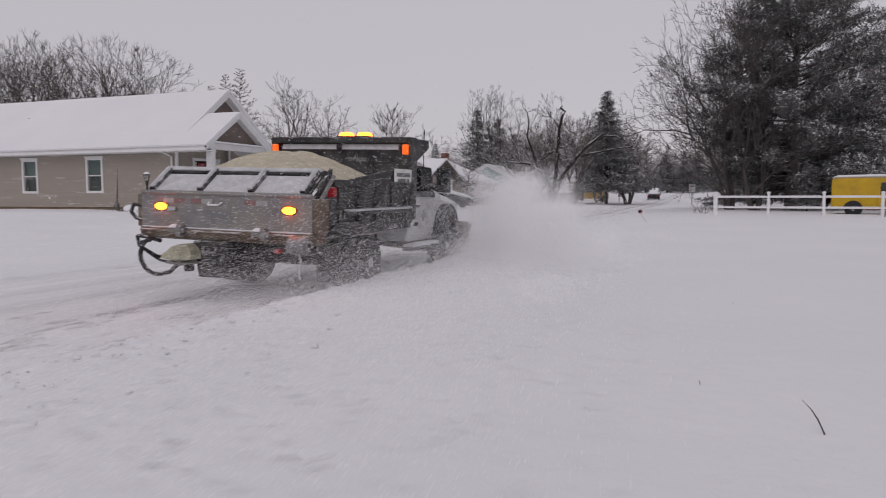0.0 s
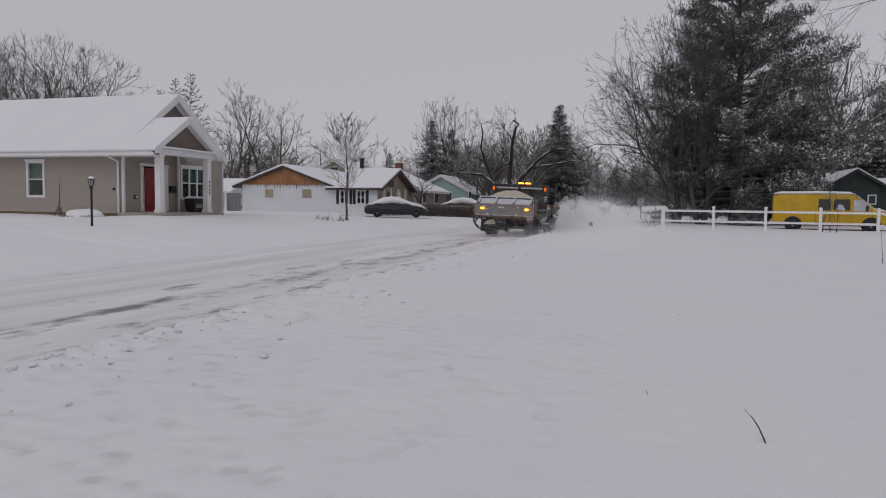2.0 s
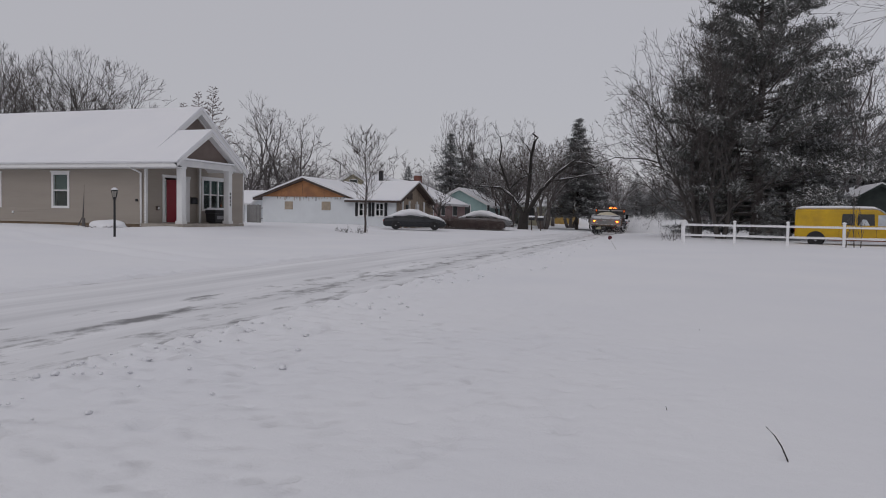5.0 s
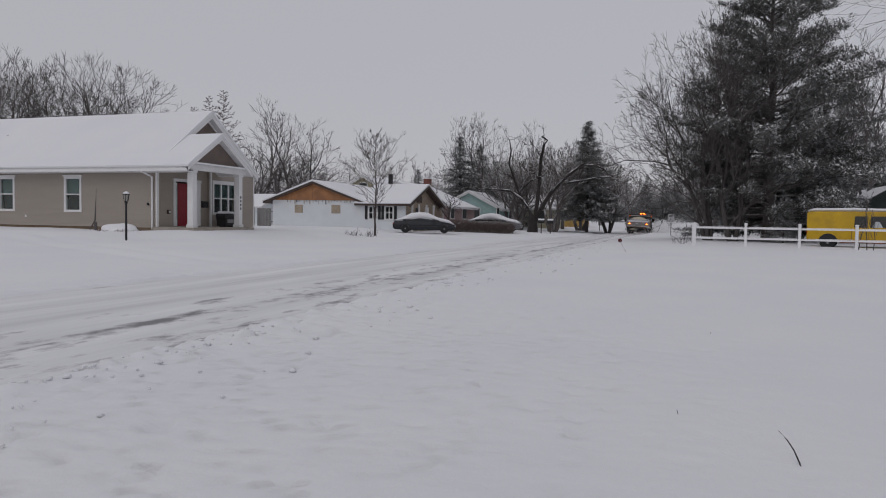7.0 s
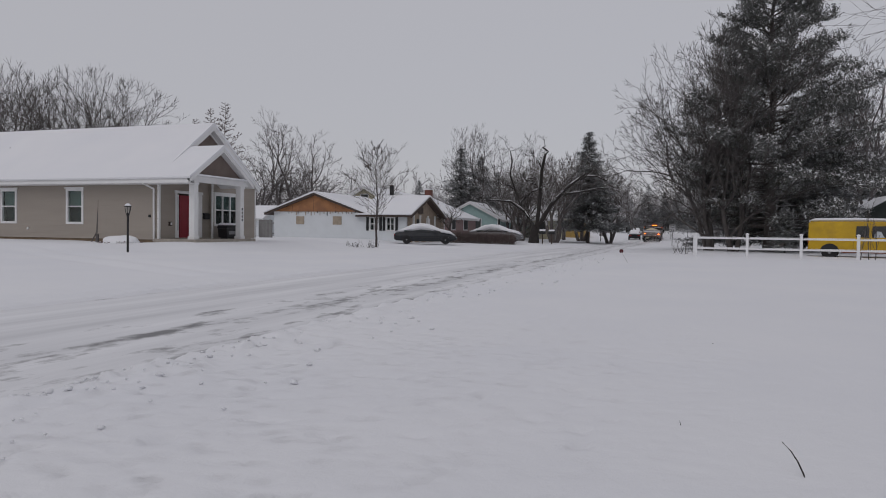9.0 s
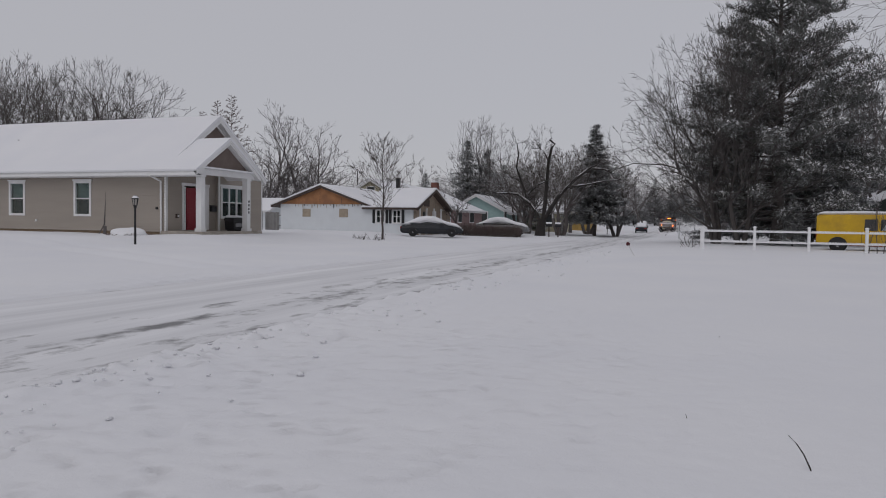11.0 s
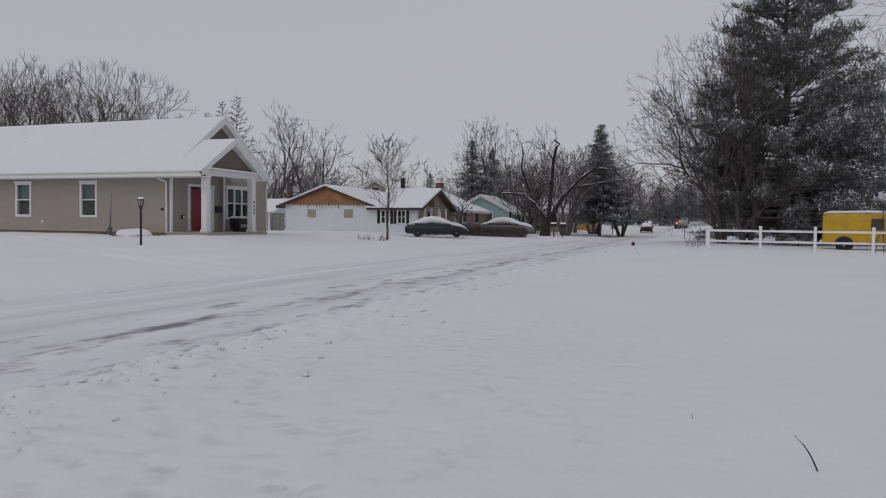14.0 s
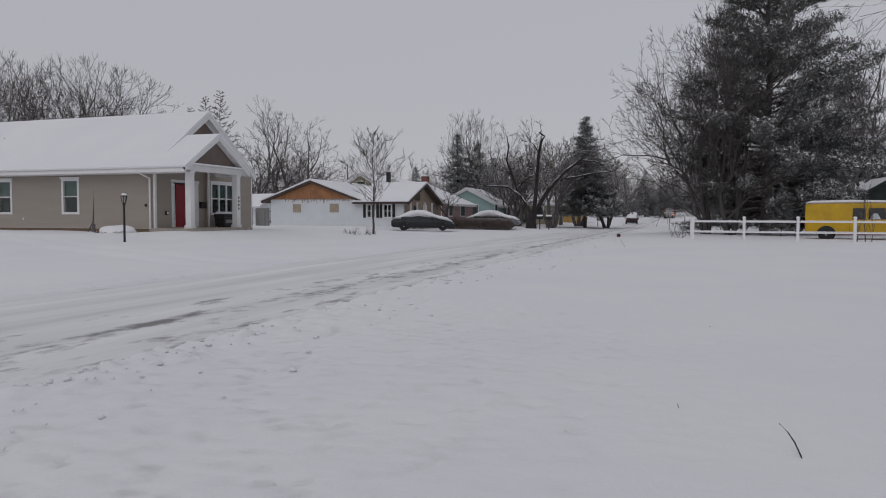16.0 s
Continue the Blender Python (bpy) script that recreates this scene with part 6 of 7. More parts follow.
def build_truck():
    t = thing("plough_truck", (-5.4, 7.1, 0), "snow plough dump truck with sand load and amber lights", "truck")
    body = part("dump_bed", bm_new_bed(), TBLACK, t, "dark dump bed sides with snow")
    # tail
    tg = part("tailgate", box(bm_new(), -1.2, 1.2, -0.04, 0.03, 0.93, 1.37), TSILVER, t, "dulled silver tailgate", bevel=0.012)
    part("top_lip", tube(bm_new(), (-1.19, -0.03, 1.365), (1.19, -0.03, 1.365), 0.03, n=8), TSILVER, tg)
    for x, m in ((-0.86, TAPE_W), (-0.70, TAPE_R), (-0.46, TAPE_R), (-0.30, TAPE_W), (0.30, TAPE_R), (0.46, TAPE_W)):
        part("reflective_tape", box(bm_new(), x, x + 0.15, -0.046, -0.0405, 1.24, 1.30), m, tg)
    part("handle", pipe(bm_new(), [(-0.20, -0.04, 1.26), (-0.18, -0.09, 1.23), (-0.04, -0.09, 1.23), (-0.02, -0.04, 1.26)], 0.012), VINYL, tg)
    part("logo_plate", box(bm_new(), -0.26, 0.1, -0.045, -0.0405, 1.04, 1.16), mat("faded_decal", (0.2, 0.2, 0.205)), tg)
    for x in (-0.90, 0.90):
        l = part("amber_lamp", lathe(bm_new(), (x, -0.045, 1.19), [(0.02, -0.03), (0.075, -0.022), (0.092, -0.004), (0.095, 0.012)], "y", 18), AMBER, tg, "glowing oval amber lamp")
        l.data.transform(Matrix.Translation((x, 0, 1.19)) @ Matrix.Diagonal((1.0, 1, 0.52, 1)) @ Matrix.Translation((-x, 0, -1.19)))
        part("bezel", lathe(bm_new(), (x, -0.04, 1.19), [(0.12, -0.006), (0.12, 0.004), (0.06, 0.005)], "y", 18), BLACK, l).data.transform(Matrix.Translation((x, 0, 1.19)) @ Matrix.Diagonal((0.92, 1, 0.5, 1)) @ Matrix.Translation((-x, 0, -1.19)))
    part("latch", box(bm_new(), -0.78, -0.66, -0.08, -0.04, 1.14, 1.19), CHROME, tg, bevel=0.01)
    # sloped apron above the tailgate
    ap = part("apron", prism(bm_new(), [(0.0, 1.37), (0.34, 1.62), (0.34, 1.58), (0.04, 1.34)], "x", -1.12, 1.12), TBLACK, t, "sloping apron panel")
    part("apron_snow", prism(bm_new(), [(0.0, 1.374), (0.29, 1.59), (0.28, 1.61), (0.0, 1.40)], "x", -1.08, 1.08), THINSNOW, ap, "thin snow on the apron")
    part("top_rail", tube(bm_new(), (-1.14, 0.37, 1.64), (1.14, 0.37, 1.64), 0.05, n=10), TBLACK, ap)
    part("rail_snow", tube(bm_new(), (-1.1, 0.36, 1.672), (1.1, 0.36, 1.672), 0.04, n=8), THINSNOW, ap)
    for x in (-1.06, -0.36, 0.36, 1.06):
        part("rib", tube(bm_new(), (x, 0.0, 1.40), (x, 0.35, 1.665), 0.045, n=8), TBLACK, ap)
        part("rib_snow", tube(bm_new(), (x - 0.012, -0.01, 1.428), (x - 0.012, 0.33, 1.69), 0.034, n=8), THINSNOW, ap)
    for s in (1, -1):
        part("end_plate", prism(bm_new(), [(0.0, 1.34), (0.5, 1.72), (0.5, 0.95), (0.06, 0.95)], "x", s * 1.13, s * 1.17), TBLACK, ap)
    # lower beam, latches, tail hardware
    bmn = prism(bm_new(), [(-0.06, 0.92), (0.3, 0.92), (0.3, 0.77), (0.02, 0.77), (-0.06, 0.82)], "x", -1.2, 1.2)
    beam = part("rear_beam", bmn, TRUSTY, t, "salt-stained rear beam", bevel=0.008)
    part("pivot_rod", tube(bm_new(), (-1.18, -0.08, 0.885), (1.18, -0.08, 0.885), 0.016, n=8), TRUSTY, beam)
    part("beam_snow", box(bm_new(), -1.18, 1.18, -0.055, 0.0, 0.922, 0.934), ROOFSNOW, beam)
    for x in (-0.62, 0.56):
        part("latch_block", box(bm_new(), x - 0.12, x + 0.12, -0.13, -0.05, 0.86, 0.93), TSILVER, beam, bevel=0.015)
        part("latch_block", box(bm_new(), x + 0.02, x + 0.08, -0.15, -0.06, 0.82, 0.97), TSILVER, beam, bevel=0.015)
        part("latch_snow", lathe(bm_new(), (x - 0.04, -0.1, 0.93), [(0.07, 0), (0.05, 0.03), (0.01, 0.045)], n=8), ROOFSNOW, beam)
    for s in (1, -1):
        part("corner_hinge", box(bm_new(), s * 1.22 - 0.06, s * 1.22 + 0.06, -0.02, 0.22, 0.92, 1.34), TRUSTY, t, "rusty corner hinge", bevel=0.02)
        part("brace", tube(bm_new(), (s * 1.2, 0.05, 1.22), (s * 1.2, 0.48, 1.62), 0.028, n=6), TSILVER, t)
        part("tail_lamp", box(bm_new(), s * 1.2 - 0.05, s * 1.2 + 0.05, 0.38, 0.46, 1.36, 1.48), REDGLOW, t, "small red lamp")
        part("hydraulic_hose", pipe(bm_new(), [(s * 1.1, -0.05, 0.78), (s * 1.2, -0.12, 0.80), (s * 1.26, -0.02, 0.66), (s * 1.28, 0.3, 0.5), (s * 1.2, 0.6, 0.42)], 0.022), HOSE, t)
        part("hydraulic_hose", pipe(bm_new(), [(s * 1.05, -0.06, 0.74), (s * 1.2, -0.08, 0.72), (s * 1.24, 0.05, 0.60), (s * 1.22, 0.3, 0.44), (s * 1.1, 0.6, 0.36)], 0.018), HOSE, t)
    part("motor", lathe(bm_new(), (1.06, -0.1, 0.78), [(0.05, -0.12), (0.11, -0.1), (0.11, 0.12), (0.06, 0.14)], "x", 14), TSILVER, t, "round spreader motor with frost")
    part("chain", pipe(bm_new(), [(1.08, -0.12, 0.7), (1.1, -0.12, 0.58), (1.07, -0.12, 0.46), (1.1, -0.11, 0.38)], 0.011), THINSNOW, t, "icicled hanging chain")
    # spreader
    sp = part("spreader_chute", prism(bm_new(), [(-0.08, 0.77), (0.40, 0.77), (0.34, 0.34), (0.02, 0.30)], "x", -0.40, 0.08), TBLACK, t, "grimy spreader chute", bevel=0.01)
    part("chute_hinge", pipe(bm_new(), [(-0.24, -0.09, 0.70), (-0.24, -0.12, 0.64), (-0.06, -0.12, 0.64), (-0.06, -0.09, 0.70)], 0.014), TSILVER, sp)
    hood = part("spinner_hood", prism(bm_new(), [(-0.76, 0.54), (-0.74, 0.60), (-0.58, 0.68), (-0.52, 0.73), (-0.38, 0.73), (-0.32, 0.66), (-0.32, 0.54), (-0.55, 0.52)], "y", -0.24, 0.10), SPINNER, t, "pale spinner hood", bevel=0.02)
    part("spinner_disc", lathe(bm_new(), (-0.53, -0.07, 0.50), [(0.05, -0.04), (0.23, -0.015), (0.23, 0.0), (0.04, 0.02)], n=18), TSILVER, hood)
    part("spinner_motor", lathe(bm_new(), (-0.47, -0.07, 0.40), [(0.05, -0.02), (0.06, 0.0), (0.06, 0.08)], n=12), BLACK, hood)
    loop = [(-0.95 + 0.02, -0.02, 0.74)] + [(-0.88 + 0.26 * math.cos(a), -0.14, 0.56 + 0.24 * math.sin(a)) for a in [math.pi * (0.62 + 0.09 * k) for k in range(11)]] + [(-0.70, -0.14, 0.36), (-0.60, -0.12, 0.46), (-0.45, -0.1, 0.50)]
    part("hose_loop", pipe(bm_new(), loop, 0.026, 8), HOSE, t, "looped black hydraulic hose")
    part("tow_hook", pipe(bm_new(), [(-1.2, 0.0, 1.18), (-1.34, -0.02, 1.20), (-1.38, -0.02, 1.10), (-1.30, -0.02, 1.02), (-1.2, 0.0, 1.0)], 0.022), HOSE, t)
    # load
    V, F = [], []
    nx, ny = 36, 44
    for j in range(ny):
        for i in range(nx):
            u, v = i / (nx - 1), j / (ny - 1)
            x, y = -1.12 + 2.24 * u, 0.42 + 2.60 * v
            dome = max(0, 1 - abs((u - 0.47) * 2) ** 1.9) * max(0, 1 - abs((v - 0.45) * 1.9) ** 2.2)
            V.append((x, y, 1.52 + 0.47 * dome + 0.035 * noise.noise((x * 3, y * 3, 0)) + 0.02 * noise.noise((x * 9, y * 9, 0))))
    F = [(j * nx + i, j * nx + i + 1, (j + 1) * nx + i + 1, (j + 1) * nx + i) for j in range(ny - 1) for i in range(nx - 1)]
    raw("sand_load", V, F, GRIT, t, "heaped pale sand and salt", smooth=True)
    # cab guard
    gd = part("cab_guard", prism(bm_new(), [(3.02, 1.30), (3.08, 1.30), (3.08, 2.22), (3.75, 2.24), (3.75, 2.30), (3.02, 2.28)], "x", -1.14, 1.14), TBLACK, t, "black cab guard above the bed")
    part("guard_lip", box(bm_new(), -1.16, 1.16, 2.94, 3.02, 2.20, 2.30), TBLACK, gd, bevel=0.02)
    part("guard_snow", prism(bm_new(), [(2.97, 2.10), (3.019, 2.10), (3.019, 2.185), (3.0, 2.185)], "x", -1.04, 1.0), THINSNOW, gd, "snow caught on the guard")
    part("guard_ring", lathe(bm_new(), (0.0, 2.96, 2.14), [(0.03, -0.02), (0.05, -0.01), (0.05, 0.01), (0.03, 0.02)], "y", 12), BLACK, gd)
    for s in (1, -1):
        part("guard_post", box(bm_new(), s * 1.18 - 0.05, s * 1.18 + 0.05, 2.96, 3.2, 0.98, 2.30), TBLACK, gd, bevel=0.015)
        part("guard_bracket", prism(bm_new(), [(3.0, 2.28), (3.8, 2.30), (3.8, 2.16), (3.2, 1.9), (3.0, 1.9)], "x", s * 1.14, s * 1.2), TBLACK, gd)
        part("side_strobe", box(bm_new(), s * 1.14 - 0.045, s * 1.14 + 0.045, 2.90, 2.965, 2.02, 2.18), AMBERDIM, gd, "amber side strobe", bevel=0.015)
    bar = part("light_bar_base", box(bm_new(), -0.12, 0.46, 3.1, 3.35, 2.29, 2.33), BLACK, gd)
    for x in (0.0, 0.32):
        part("beacon", lathe(bm_new(), (x, 3.22, 2.33), [(0.12, 0), (0.12, 0.03), (0.09, 0.06), (0.02, 0.07)], n=16), AMBER, bar, "glowing amber beacon")
    sg = part("notice_plate", box(bm_new(), 1.225, 1.235, 2.30, 2.96, 1.50, 1.78), mat("notice_white", (0.68, 0.68, 0.65)), t, "white notice plate with dark lettering bars")
    for z, a, b in ((1.69, 2.36, 2.90), (1.60, 2.40, 2.86)):
        part("text_bar", box(bm_new(), 1.236, 1.239, a, b, z - 0.03, z + 0.03), mat("grey_bar", (0.16, 0.16, 0.16)), sg)
    part("antenna", tube(bm_new(), (1.08, 3.9, 1.5), (1.08, 3.9, 2.5), 0.008, n=5), BLACK, t)
    # cab and bonnet
    rows = [section(3.42, 0.62, 1.28, 1.96, 0.95, 1.0, 0.80), section(3.55, 0.58, 1.28, 2.0, 0.97, 1.01, 0.82), section(4.45, 0.58, 1.28, 2.0, 0.97, 1.01, 0.82), section(4.72, 0.58, 1.28, 1.92, 0.97, 1.01, 0.82),
            section(5.15, 0.6, 1.25, 1.40, 0.96, 1.0, 0.88), section(6.1, 0.62, 1.20, 1.34, 0.92, 0.97, 0.80), section(6.32, 0.66, 1.1, 1.2, 0.86, 0.9, 0.74)]
    cab = part("cab", loft(bm_new(), rows), TWHITE, t, "dirty white cab and bonnet")
    for s in (1, -1):
        part("side_window", prism(bm_new(), [(3.62, 1.34), (4.75, 1.32), (4.50, 1.86), (3.68, 1.88)], "x", s * 0.86, s * 1.0), CARGLASS, cab, "dark cab window")
        d = part("door", prism(bm_new(), [(3.6, 0.68), (4.72, 0.68), (4.78, 1.30), (3.6, 1.30)], "x", s * 1.0, s * 1.016), TWHITE, cab, "white cab door", bevel=0.006)
        part("door_handle", box(bm_new(), min(s * 1.016, s * 1.05), max(s * 1.016, s * 1.05), 3.68, 3.84, 1.16, 1.2), BLACK, d)
        for y0, z0, y1, z1 in ((4.06, 0.92, 4.16, 1.12), (3.98, 0.98, 4.24, 1.06)):
            part("emblem_shape", box(bm_new(), min(s * 1.0165, s * 1.020), max(s * 1.0165, s * 1.020), y0, y1, z0, z1), mat("faded_emblem", (0.33, 0.34, 0.36)), d)
        part("unit_bar", box(bm_new(), min(s * 1.0165, s * 1.02), max(s * 1.0165, s * 1.02), 3.66, 3.86, 0.84, 0.90), BLACK, d)
        part("running_board", box(bm_new(), s * 1.06 - 0.1, s * 1.06 + 0.1, 3.3, 4.6, 0.44, 0.50), TBLACK, t, bevel=0.015)
        part("board_snow", box(bm_new(), s * 1.06 - 0.09, s * 1.06 + 0.09, 3.32, 4.56, 0.502, 0.55), ROOFSNOW, t, bevel=0.015)
        a = [(5.2 + 0.60 * math.cos(k * math.pi / 14), 0.62 + 0.58 * math.sin(k * math.pi / 14)) for k in range(15)]
        b = [(5.2 + 0.46 * math.cos(k * math.pi / 14), 0.60 + 0.45 * math.sin(k * math.pi / 14)) for k in range(15)]
        fl = bm_new()
        for k in range(14):
            prism(fl, [a[k], a[k + 1], b[k + 1], b[k]], "x", s * 0.92, s * 1.13)
        part("wheel_flare", fl, BLACK, cab, "black wheel-arch flare")
        part("arch_well", prism(bm_new(), [*b], "x", s * 0.9, s * 1.008), BLACK, cab)
        mi = part("mirror", box(bm_new(), s * 1.27 - 0.12, s * 1.27 + 0.12, 4.34, 4.46, 1.42, 1.86), BLACK, t, "large black towing mirror", bevel=0.03)
        part("mirror_arm", box(bm_new(), min(s * 0.92, s * 1.2), max(s * 0.92, s * 1.2), 4.36, 4.44, 1.44, 1.52), BLACK, mi)
        part("mirror_glass", box(bm_new(), s * 1.27 - 0.09, s * 1.27 + 0.09, 4.332, 4.34, 1.46, 1.82), CARGLASS, mi)
        part("mud_flap", box(bm_new(), s * 0.92 - 0.3, s * 0.92 + 0.3, 1.12, 1.14, 0.16, 0.72), HOSE, t)
        WHEELS.append((wheel(t, s * 1.0, 1.75, 0.40, 0.24, TWHITE), s * 1.0, 1.75))
        WHEELS.append((wheel(t, s * 0.72, 1.75, 0.40, 0.22, TWHITE), s * 0.72, 1.75))
        WHEELS.append((wheel(t, s * 0.96, 5.2, 0.40, 0.26, TWHITE), s * 0.96, 5.2))
        lg = part("side_ledge", box(bm_new(), s * 1.25 - 0.05, s * 1.25 + 0.05, 0.7, 2.95, 1.12, 1.17), TBLACK, t, bevel=0.008)
        part("ledge_snow", box(bm_new(), s * 1.25 - 0.045, s * 1.25 + 0.045, 0.75, 2.9, 1.172, 1.20), THINSNOW, lg, bevel=0.015)
        part("fender_step", box(bm_new(), s * 1.1 - 0.12, s * 1.1 + 0.12, 0.6, 3.0, 0.86, 0.93), TBLACK, t, bevel=0.01)
    part("rear_window", prism(bm_new(), [(3.40, 1.36), (3.42, 1.86), (3.425, 1.86), (3.41, 1.36)], "x", -0.6, 0.6), CARGLASS, cab)
    part("windscreen", prism(bm_new(), [(4.76, 1.90), (5.12, 1.43), (5.15, 1.45), (4.79, 1.92)], "x", -0.76, 0.76), CARGLASS, cab)
    fr = bm_new()
    for s in (1, -1):
        box(fr, s * 0.42 - 0.05, s * 0.42 + 0.05, 0.2, 6.2, 0.50, 0.70)
    part("chassis", fr, TBLACK, t)
    part("axle", tube(bm_new(), (-0.9, 1.75, 0.4), (0.9, 1.75, 0.4), 0.09, n=10), TBLACK, t)
    part("axle", tube(bm_new(), (-0.9, 5.2, 0.4), (0.9, 5.2, 0.4), 0.06, n=10), TBLACK, t)
    part("fuel_tank", box(bm_new(), -0.9, -0.5, 2.3, 3.3, 0.42, 0.72), TBLACK, t, bevel=0.03)
    for x in (-0.33, 0.72):
        part("marker_lamp", box(bm_new(), x - 0.04, x + 0.04, 0.0, 0.03, 0.66, 0.71), REDGLOW, t, "small red marker lamp")
    # plough blade
    bl = bm_new()
    prof = [(6.95 + 0.2 * math.cos(a), 0.46 + 0.38 * math.sin(a)) for a in [math.pi * (0.62 + 0.076 * k) for k in range(11)]]
    prof = prof + [(y + 0.025, z) for y, z in prof[::-1]]
    prism(bl, prof, "x", -1.4, 1.4)
    blade = part("plough_blade", bl, TRUSTY, t, "curved angled plough blade")
    blade.data.transform(Matrix.Translation((0, 6.9, 0)) @ Matrix.Rotation(radians(-25), 4, "Z") @ Matrix.Translation((0, -6.9, 0)))
    for x in (-0.6, 0.6):
        part("push_arm", tube(bm_new(), (x * 0.6, 6.1, 0.55), (x, 6.75, 0.4), 0.05, n=8), TBLACK, t)
    part("plough_frame", box(bm_new(), -0.5, 0.5, 6.2, 6.32, 0.45, 1.15), TBLACK, t, bevel=0.02)
    t.scale = (1, 1, 0.96)
    return t


def bm_new_bed():
    bm = bm_new()
    for s in (1, -1):
        box(bm, min(s * 1.13, s * 1.18), max(s * 1.13, s * 1.18), 0.45, 3.02, 0.93, 1.58)
        prism(bm, [(0.9, 1.58), (3.02, 1.58), (3.02, 1.78), (2.2, 1.74)], "x", s * 1.14, s * 1.17)
        for k in range(5):
            y = 0.6 + 0.55 * k
            box(bm, min(s * 1.18, s * 1.22), max(s * 1.18, s * 1.22), y, y + 0.09, 0.93, 1.5)
        box(bm, min(s * 1.16, s * 1.235), max(s * 1.16, s * 1.235), 0.45, 3.02, 1.50, 1.58)
        box(bm, min(s * 1.16, s * 1.235), max(s * 1.16, s * 1.235), 0.45, 3.02, 0.93, 1.02)
    box(bm, -1.13, 1.13, 0.3, 3.02, 0.84, 0.95)
    box(bm, -1.18, 1.18, 2.98, 3.02, 0.93, 1.9)
    return bm


def spray(name, label, seed, count, size, fn, material):
    """A cloud of tiny snow flakes thrown up by the plough."""
    rnd = np.random.RandomState(seed)
    C = fn(rnd, count)
    n = len(C)
    A = rnd.normal(size=(n, 3))
    A /= np.linalg.norm(A, axis=1)[:, None]
    B = np.cross(A, rnd.normal(size=(n, 3)))
    B /= np.linalg.norm(B, axis=1)[:, None]
    s = (size * rnd.uniform(0.5, 1.5, n))[:, None]
    V = np.stack([C - A * s * 0.6 - B * s * 0.5, C - A * s * 0.6 + B * s * 0.5, C + A * s * 0.7], 1).reshape(-1, 3)
    me = bpy.data.meshes.new(name)
    me.vertices.add(3 * n)
    me.vertices.foreach_set("co", V.astype(np.float32).ravel())
    me.loops.add(3 * n)
    me.loops.foreach_set("vertex_index", np.arange(3 * n, dtype=np.int32))
    me.polygons.add(n)
    me.polygons.foreach_set("loop_start", np.arange(0, 3 * n, 3, dtype=np.int32))
    me.update()
    me.validate()
    me.materials.append(material)
    ob = new(name, me)
    return tagged(ob, label, "snow spray", kind="stuff")


POWDER = bpy.data.materials.new("airborne_powder")
POWDER.use_nodes = True
pn, pl = POWDER.node_tree.nodes, POWDER.node_tree.links
pd = pn.new("ShaderNodeBsdfDiffuse")
pt_ = pn.new("ShaderNodeBsdfTranslucent")
px = pn.new("ShaderNodeMixShader")
pd.inputs[0].default_value = pt_.inputs[0].default_value = (0.985, 0.985, 0.99, 1)
px.inputs[0].default_value = 0.5
pl.new(pd.outputs[0], px.inputs[1])
pl.new(pt_.outputs[0], px.inputs[2])
pl.new(px.outputs[0], pn["Material Output"].inputs[0])


LOBES = []
lob = random.Random(6)
for k in range(270):
    f = lob.random() ** 1.1
    crest = 1.58 * math.sin(math.pi * min(1.0, 0.27 + 0.64 * f)) ** 0.9 + 0.05
    lz = crest * lob.random() ** 0.8
    lx = 1.30 + 2.45 * f + lob.gauss(0, 0.18) + 0.15 * lz
    ly = 6.6 - 3.0 * f + lob.gauss(0, 0.75) - 0.6 * lz
    LOBES.append((lx, ly, lz, lob.uniform(0.15, 0.40) * (1.0 - 0.35 * lz / 1.6)))
for k in range(110):
    f = lob.random()
    LOBES.append((1.3 + 3.1 * f + lob.gauss(0, 0.2), 5.5 - 5.5 * f * lob.random() + lob.gauss(0, 0.8), 0.15 + abs(lob.gauss(0, 0.22)) * (1.2 - f), lob.uniform(0.15, 0.36)))


def billow_shape(rnd, n):
    """The dense heart of the thrown snow."""
    L = np.array(LOBES)
    i = rnd.randint(0, len(L), n)
    d = rnd.normal(size=(n, 3))
    d /= np.linalg.norm(d, axis=1)[:, None]
    p = L[i, :3] + d * (L[i, 3] * 0.95 * rnd.uniform(0, 1, n) ** 0.45)[:, None] * np.array([1.0, 1.3, 1.0])
    return p[p[:, 2] > -0.05]


def plume_shape(rnd, n):
    """Powder that surrounds the billows and frays their edges."""
    L = np.array(LOBES)
    i = rnd.randint(0, len(L), n)
    d = rnd.normal(size=(n, 3))
    d /= np.linalg.norm(d, axis=1)[:, None]
    far = L[i, 3] * 0.85 + rnd.exponential(0.13, n)
    p = L[i, :3] + d * far[:, None] * np.array([1.0, 1.3, 0.95])
    return p[p[:, 2] > -0.05]


def wake_shape(rnd, n):
    """Low powder that hangs round the wheels and trails behind."""
    y = np.where(rnd.uniform(size=n) < 0.45, rnd.normal(0.3, 1.3, n), 6.0 - 11.0 * rnd.beta(1.4, 1.6, n))
    x = rnd.normal(0.45, 0.85, n) + 0.06 * (6 - y)
    hgt = 0.10 + 0.42 * np.exp(-((y - 0.8) / np.where(y < 0.8, 1.5, 3.0)) ** 2)
    z = hgt * rnd.exponential(0.7, n)
    keep = z < 0.85
    return np.stack([x, y, z], 1)[keep]


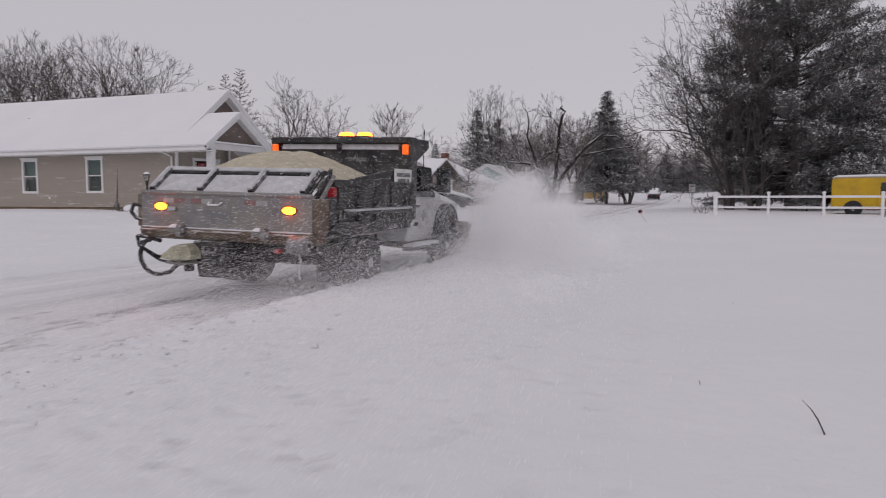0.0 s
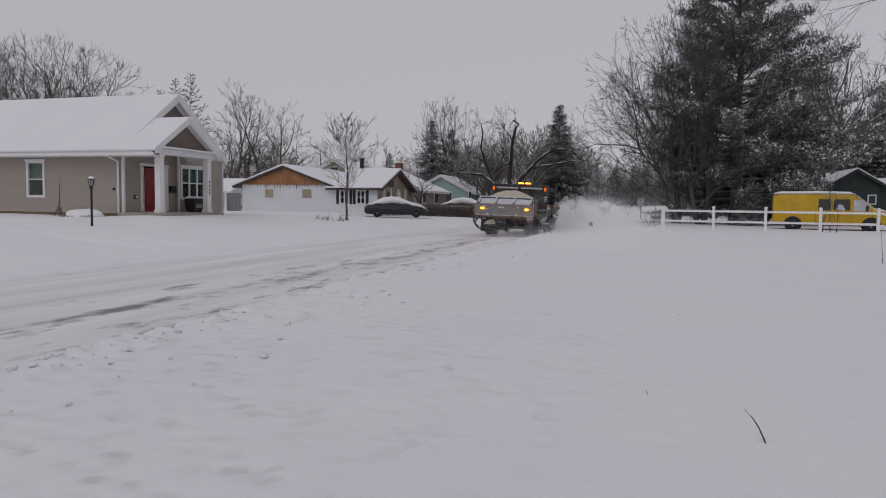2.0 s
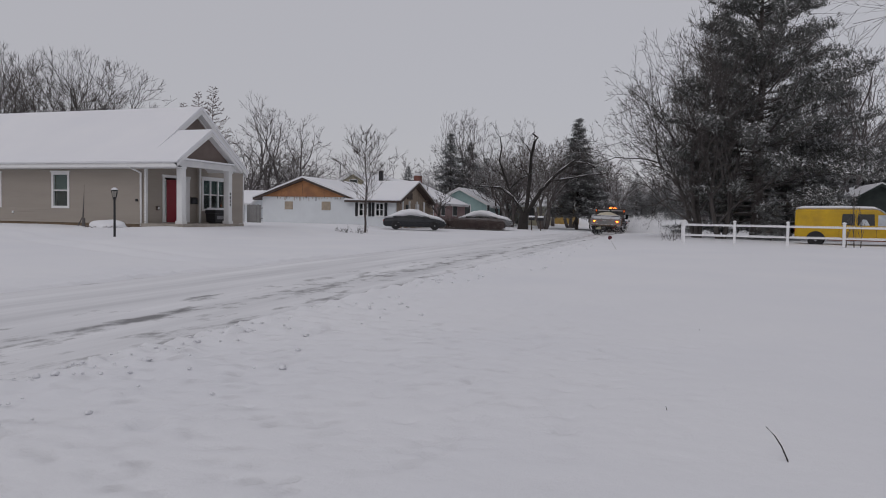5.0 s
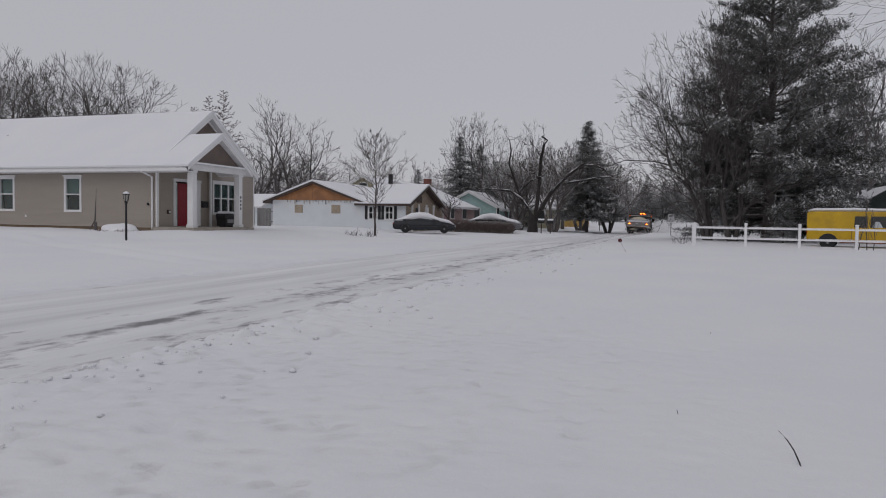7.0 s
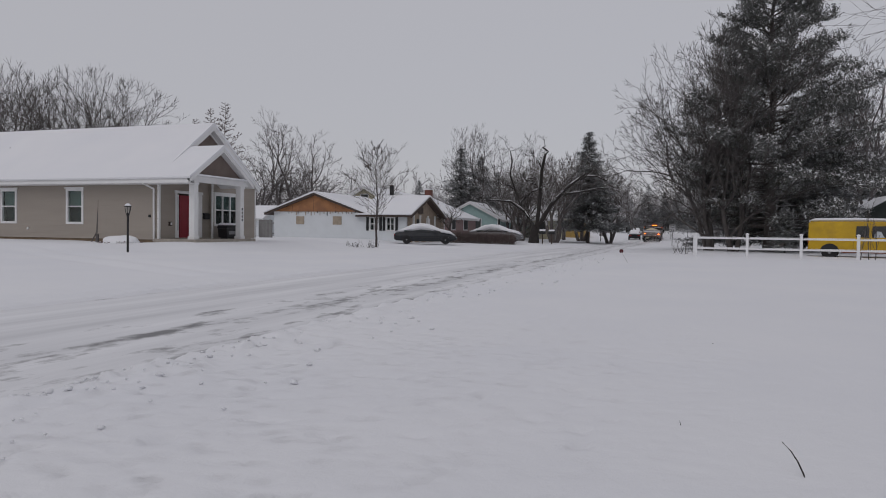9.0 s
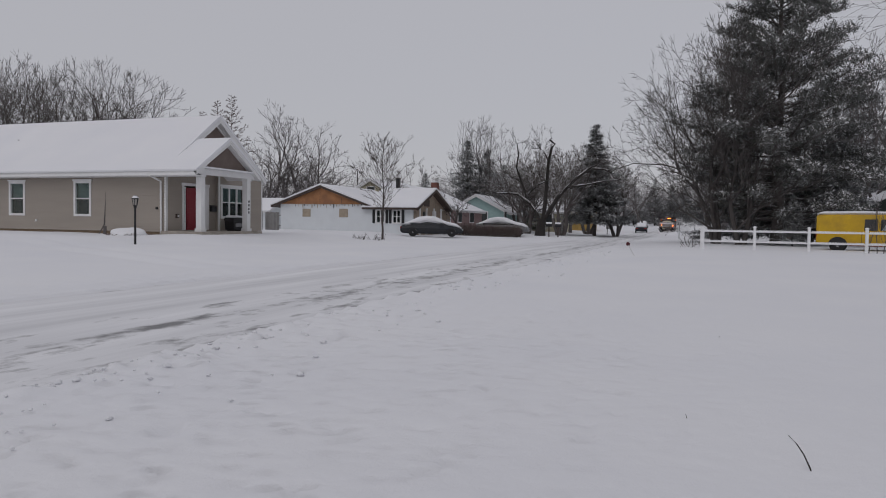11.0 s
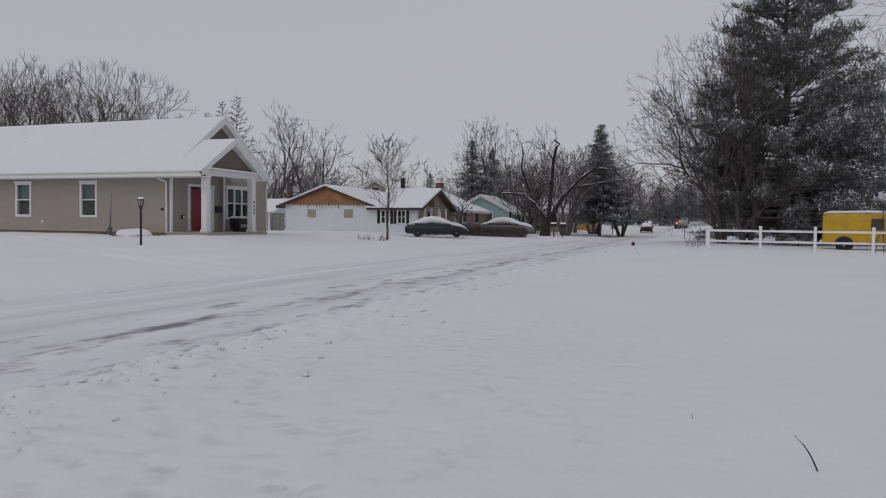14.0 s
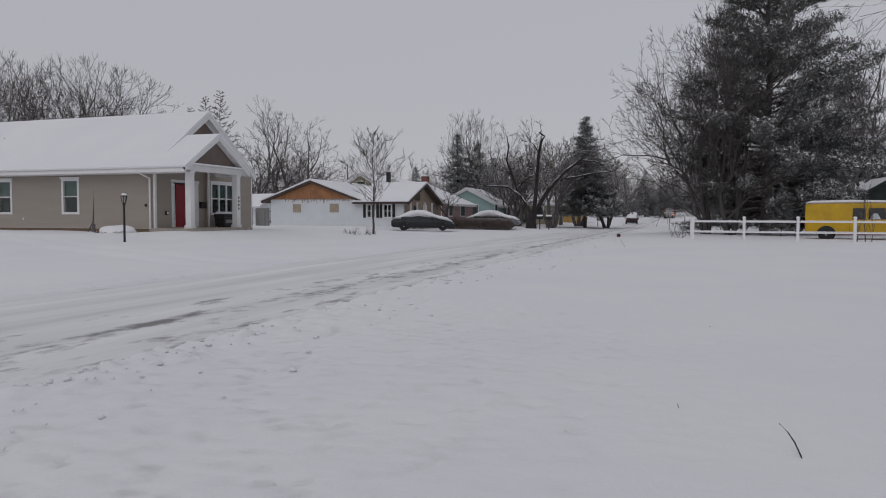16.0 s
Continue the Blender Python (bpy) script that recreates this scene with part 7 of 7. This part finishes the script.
def drift_shape(rnd, n):
    """Thin veil over the verge behind the plume."""
    y = 5.0 - 14.0 * rnd.beta(1.2, 1.5, n)
    x = 1.3 + 3.4 * rnd.beta(1.2, 1.8, n) + rnd.normal(0, 0.5, n)
    z = 0.15 + 1.15 * rnd.exponential(0.55, n) * np.exp(-np.abs(y - 3) / 8)
    keep = z < 2.0
    return np.stack([x, y, z], 1)[keep]


TRUCK = build_truck()
CLOUDS = [spray("snow_billow", "dense billowing snow thrown aside by the plough", 4, 140000, 0.012, billow_shape, POWDER),
          spray("snow_plume", "powder snow fan thrown up by the plough blade", 1, 330000, 0.0070, plume_shape, POWDER),
          spray("wheel_powder", "powder snow swirling round the truck's wheels", 2, 420000, 0.0030, wake_shape, POWDER),
          spray("drifting_powder", "thin veil of powder snow drifting behind the truck", 3, 220000, 0.0055, drift_shape, POWDER)]


# ---------- what moves ----------
TRUCK_ROWS = [(0.0, -5.42, 7.1), (0.5, -5.54, 12.1), (1.0, -5.62, 17.4), (1.5, -5.74, 22.8), (2.0, -5.70, 28.0), (2.5, -5.62, 33.0), (3.0, -5.49, 38.0), (3.5, -5.42, 43.0),
              (4.5, -5.22, 53.2), (7.0, -4.56, 79.0), (9.0, -4.13, 99.5), (11.5, -3.50, 125.0), (13.0, -3.05, 141.0), (14.5, -2.85, 157.0), (16.0, -2.62, 174.0)]


def truck_at(t):
    ts = [r[0] for r in TRUCK_ROWS]
    return (float(np.interp(t, ts, [r[1] for r in TRUCK_ROWS])), float(np.interp(t, ts, [r[2] for r in TRUCK_ROWS])))


def motions():
    rows = []
    for t, x, y in TRUCK_ROWS:
        x0, y0 = truck_at(max(0, t - 0.5))
        x1, y1 = truck_at(min(16, t + 0.5))
        yaw = -math.degrees(math.atan2(x1 - x0, y1 - y0))
        rows.append((t, pose(x, y, gz(-7.2 + bend(y), y) + 0.01, 0, 1.6, yaw)))
    walk(TRUCK, rows)
    for c in CLOUDS:
        blown = {"snow_plume": 1.5, "drifting_powder": 2.8}.get(c.name, 0.0)
        walk(c, [(t, pose(m.translation.x + blown * smooth01((t - 0.6) / 2.2), m.translation.y - blown * smooth01((t - 0.6) / 2.2), m.translation.z, 0, 0, 0)) for t, m in rows])
    for w, x, y in WHEELS:
        turn = []
        for k in range(481):
            t = k / 30
            turn.append((t, pose(x, y, 0.40, -math.degrees((truck_at(t)[1] - 7.1) / 0.40), 0, 0)))
        walk(w, turn)


motions()
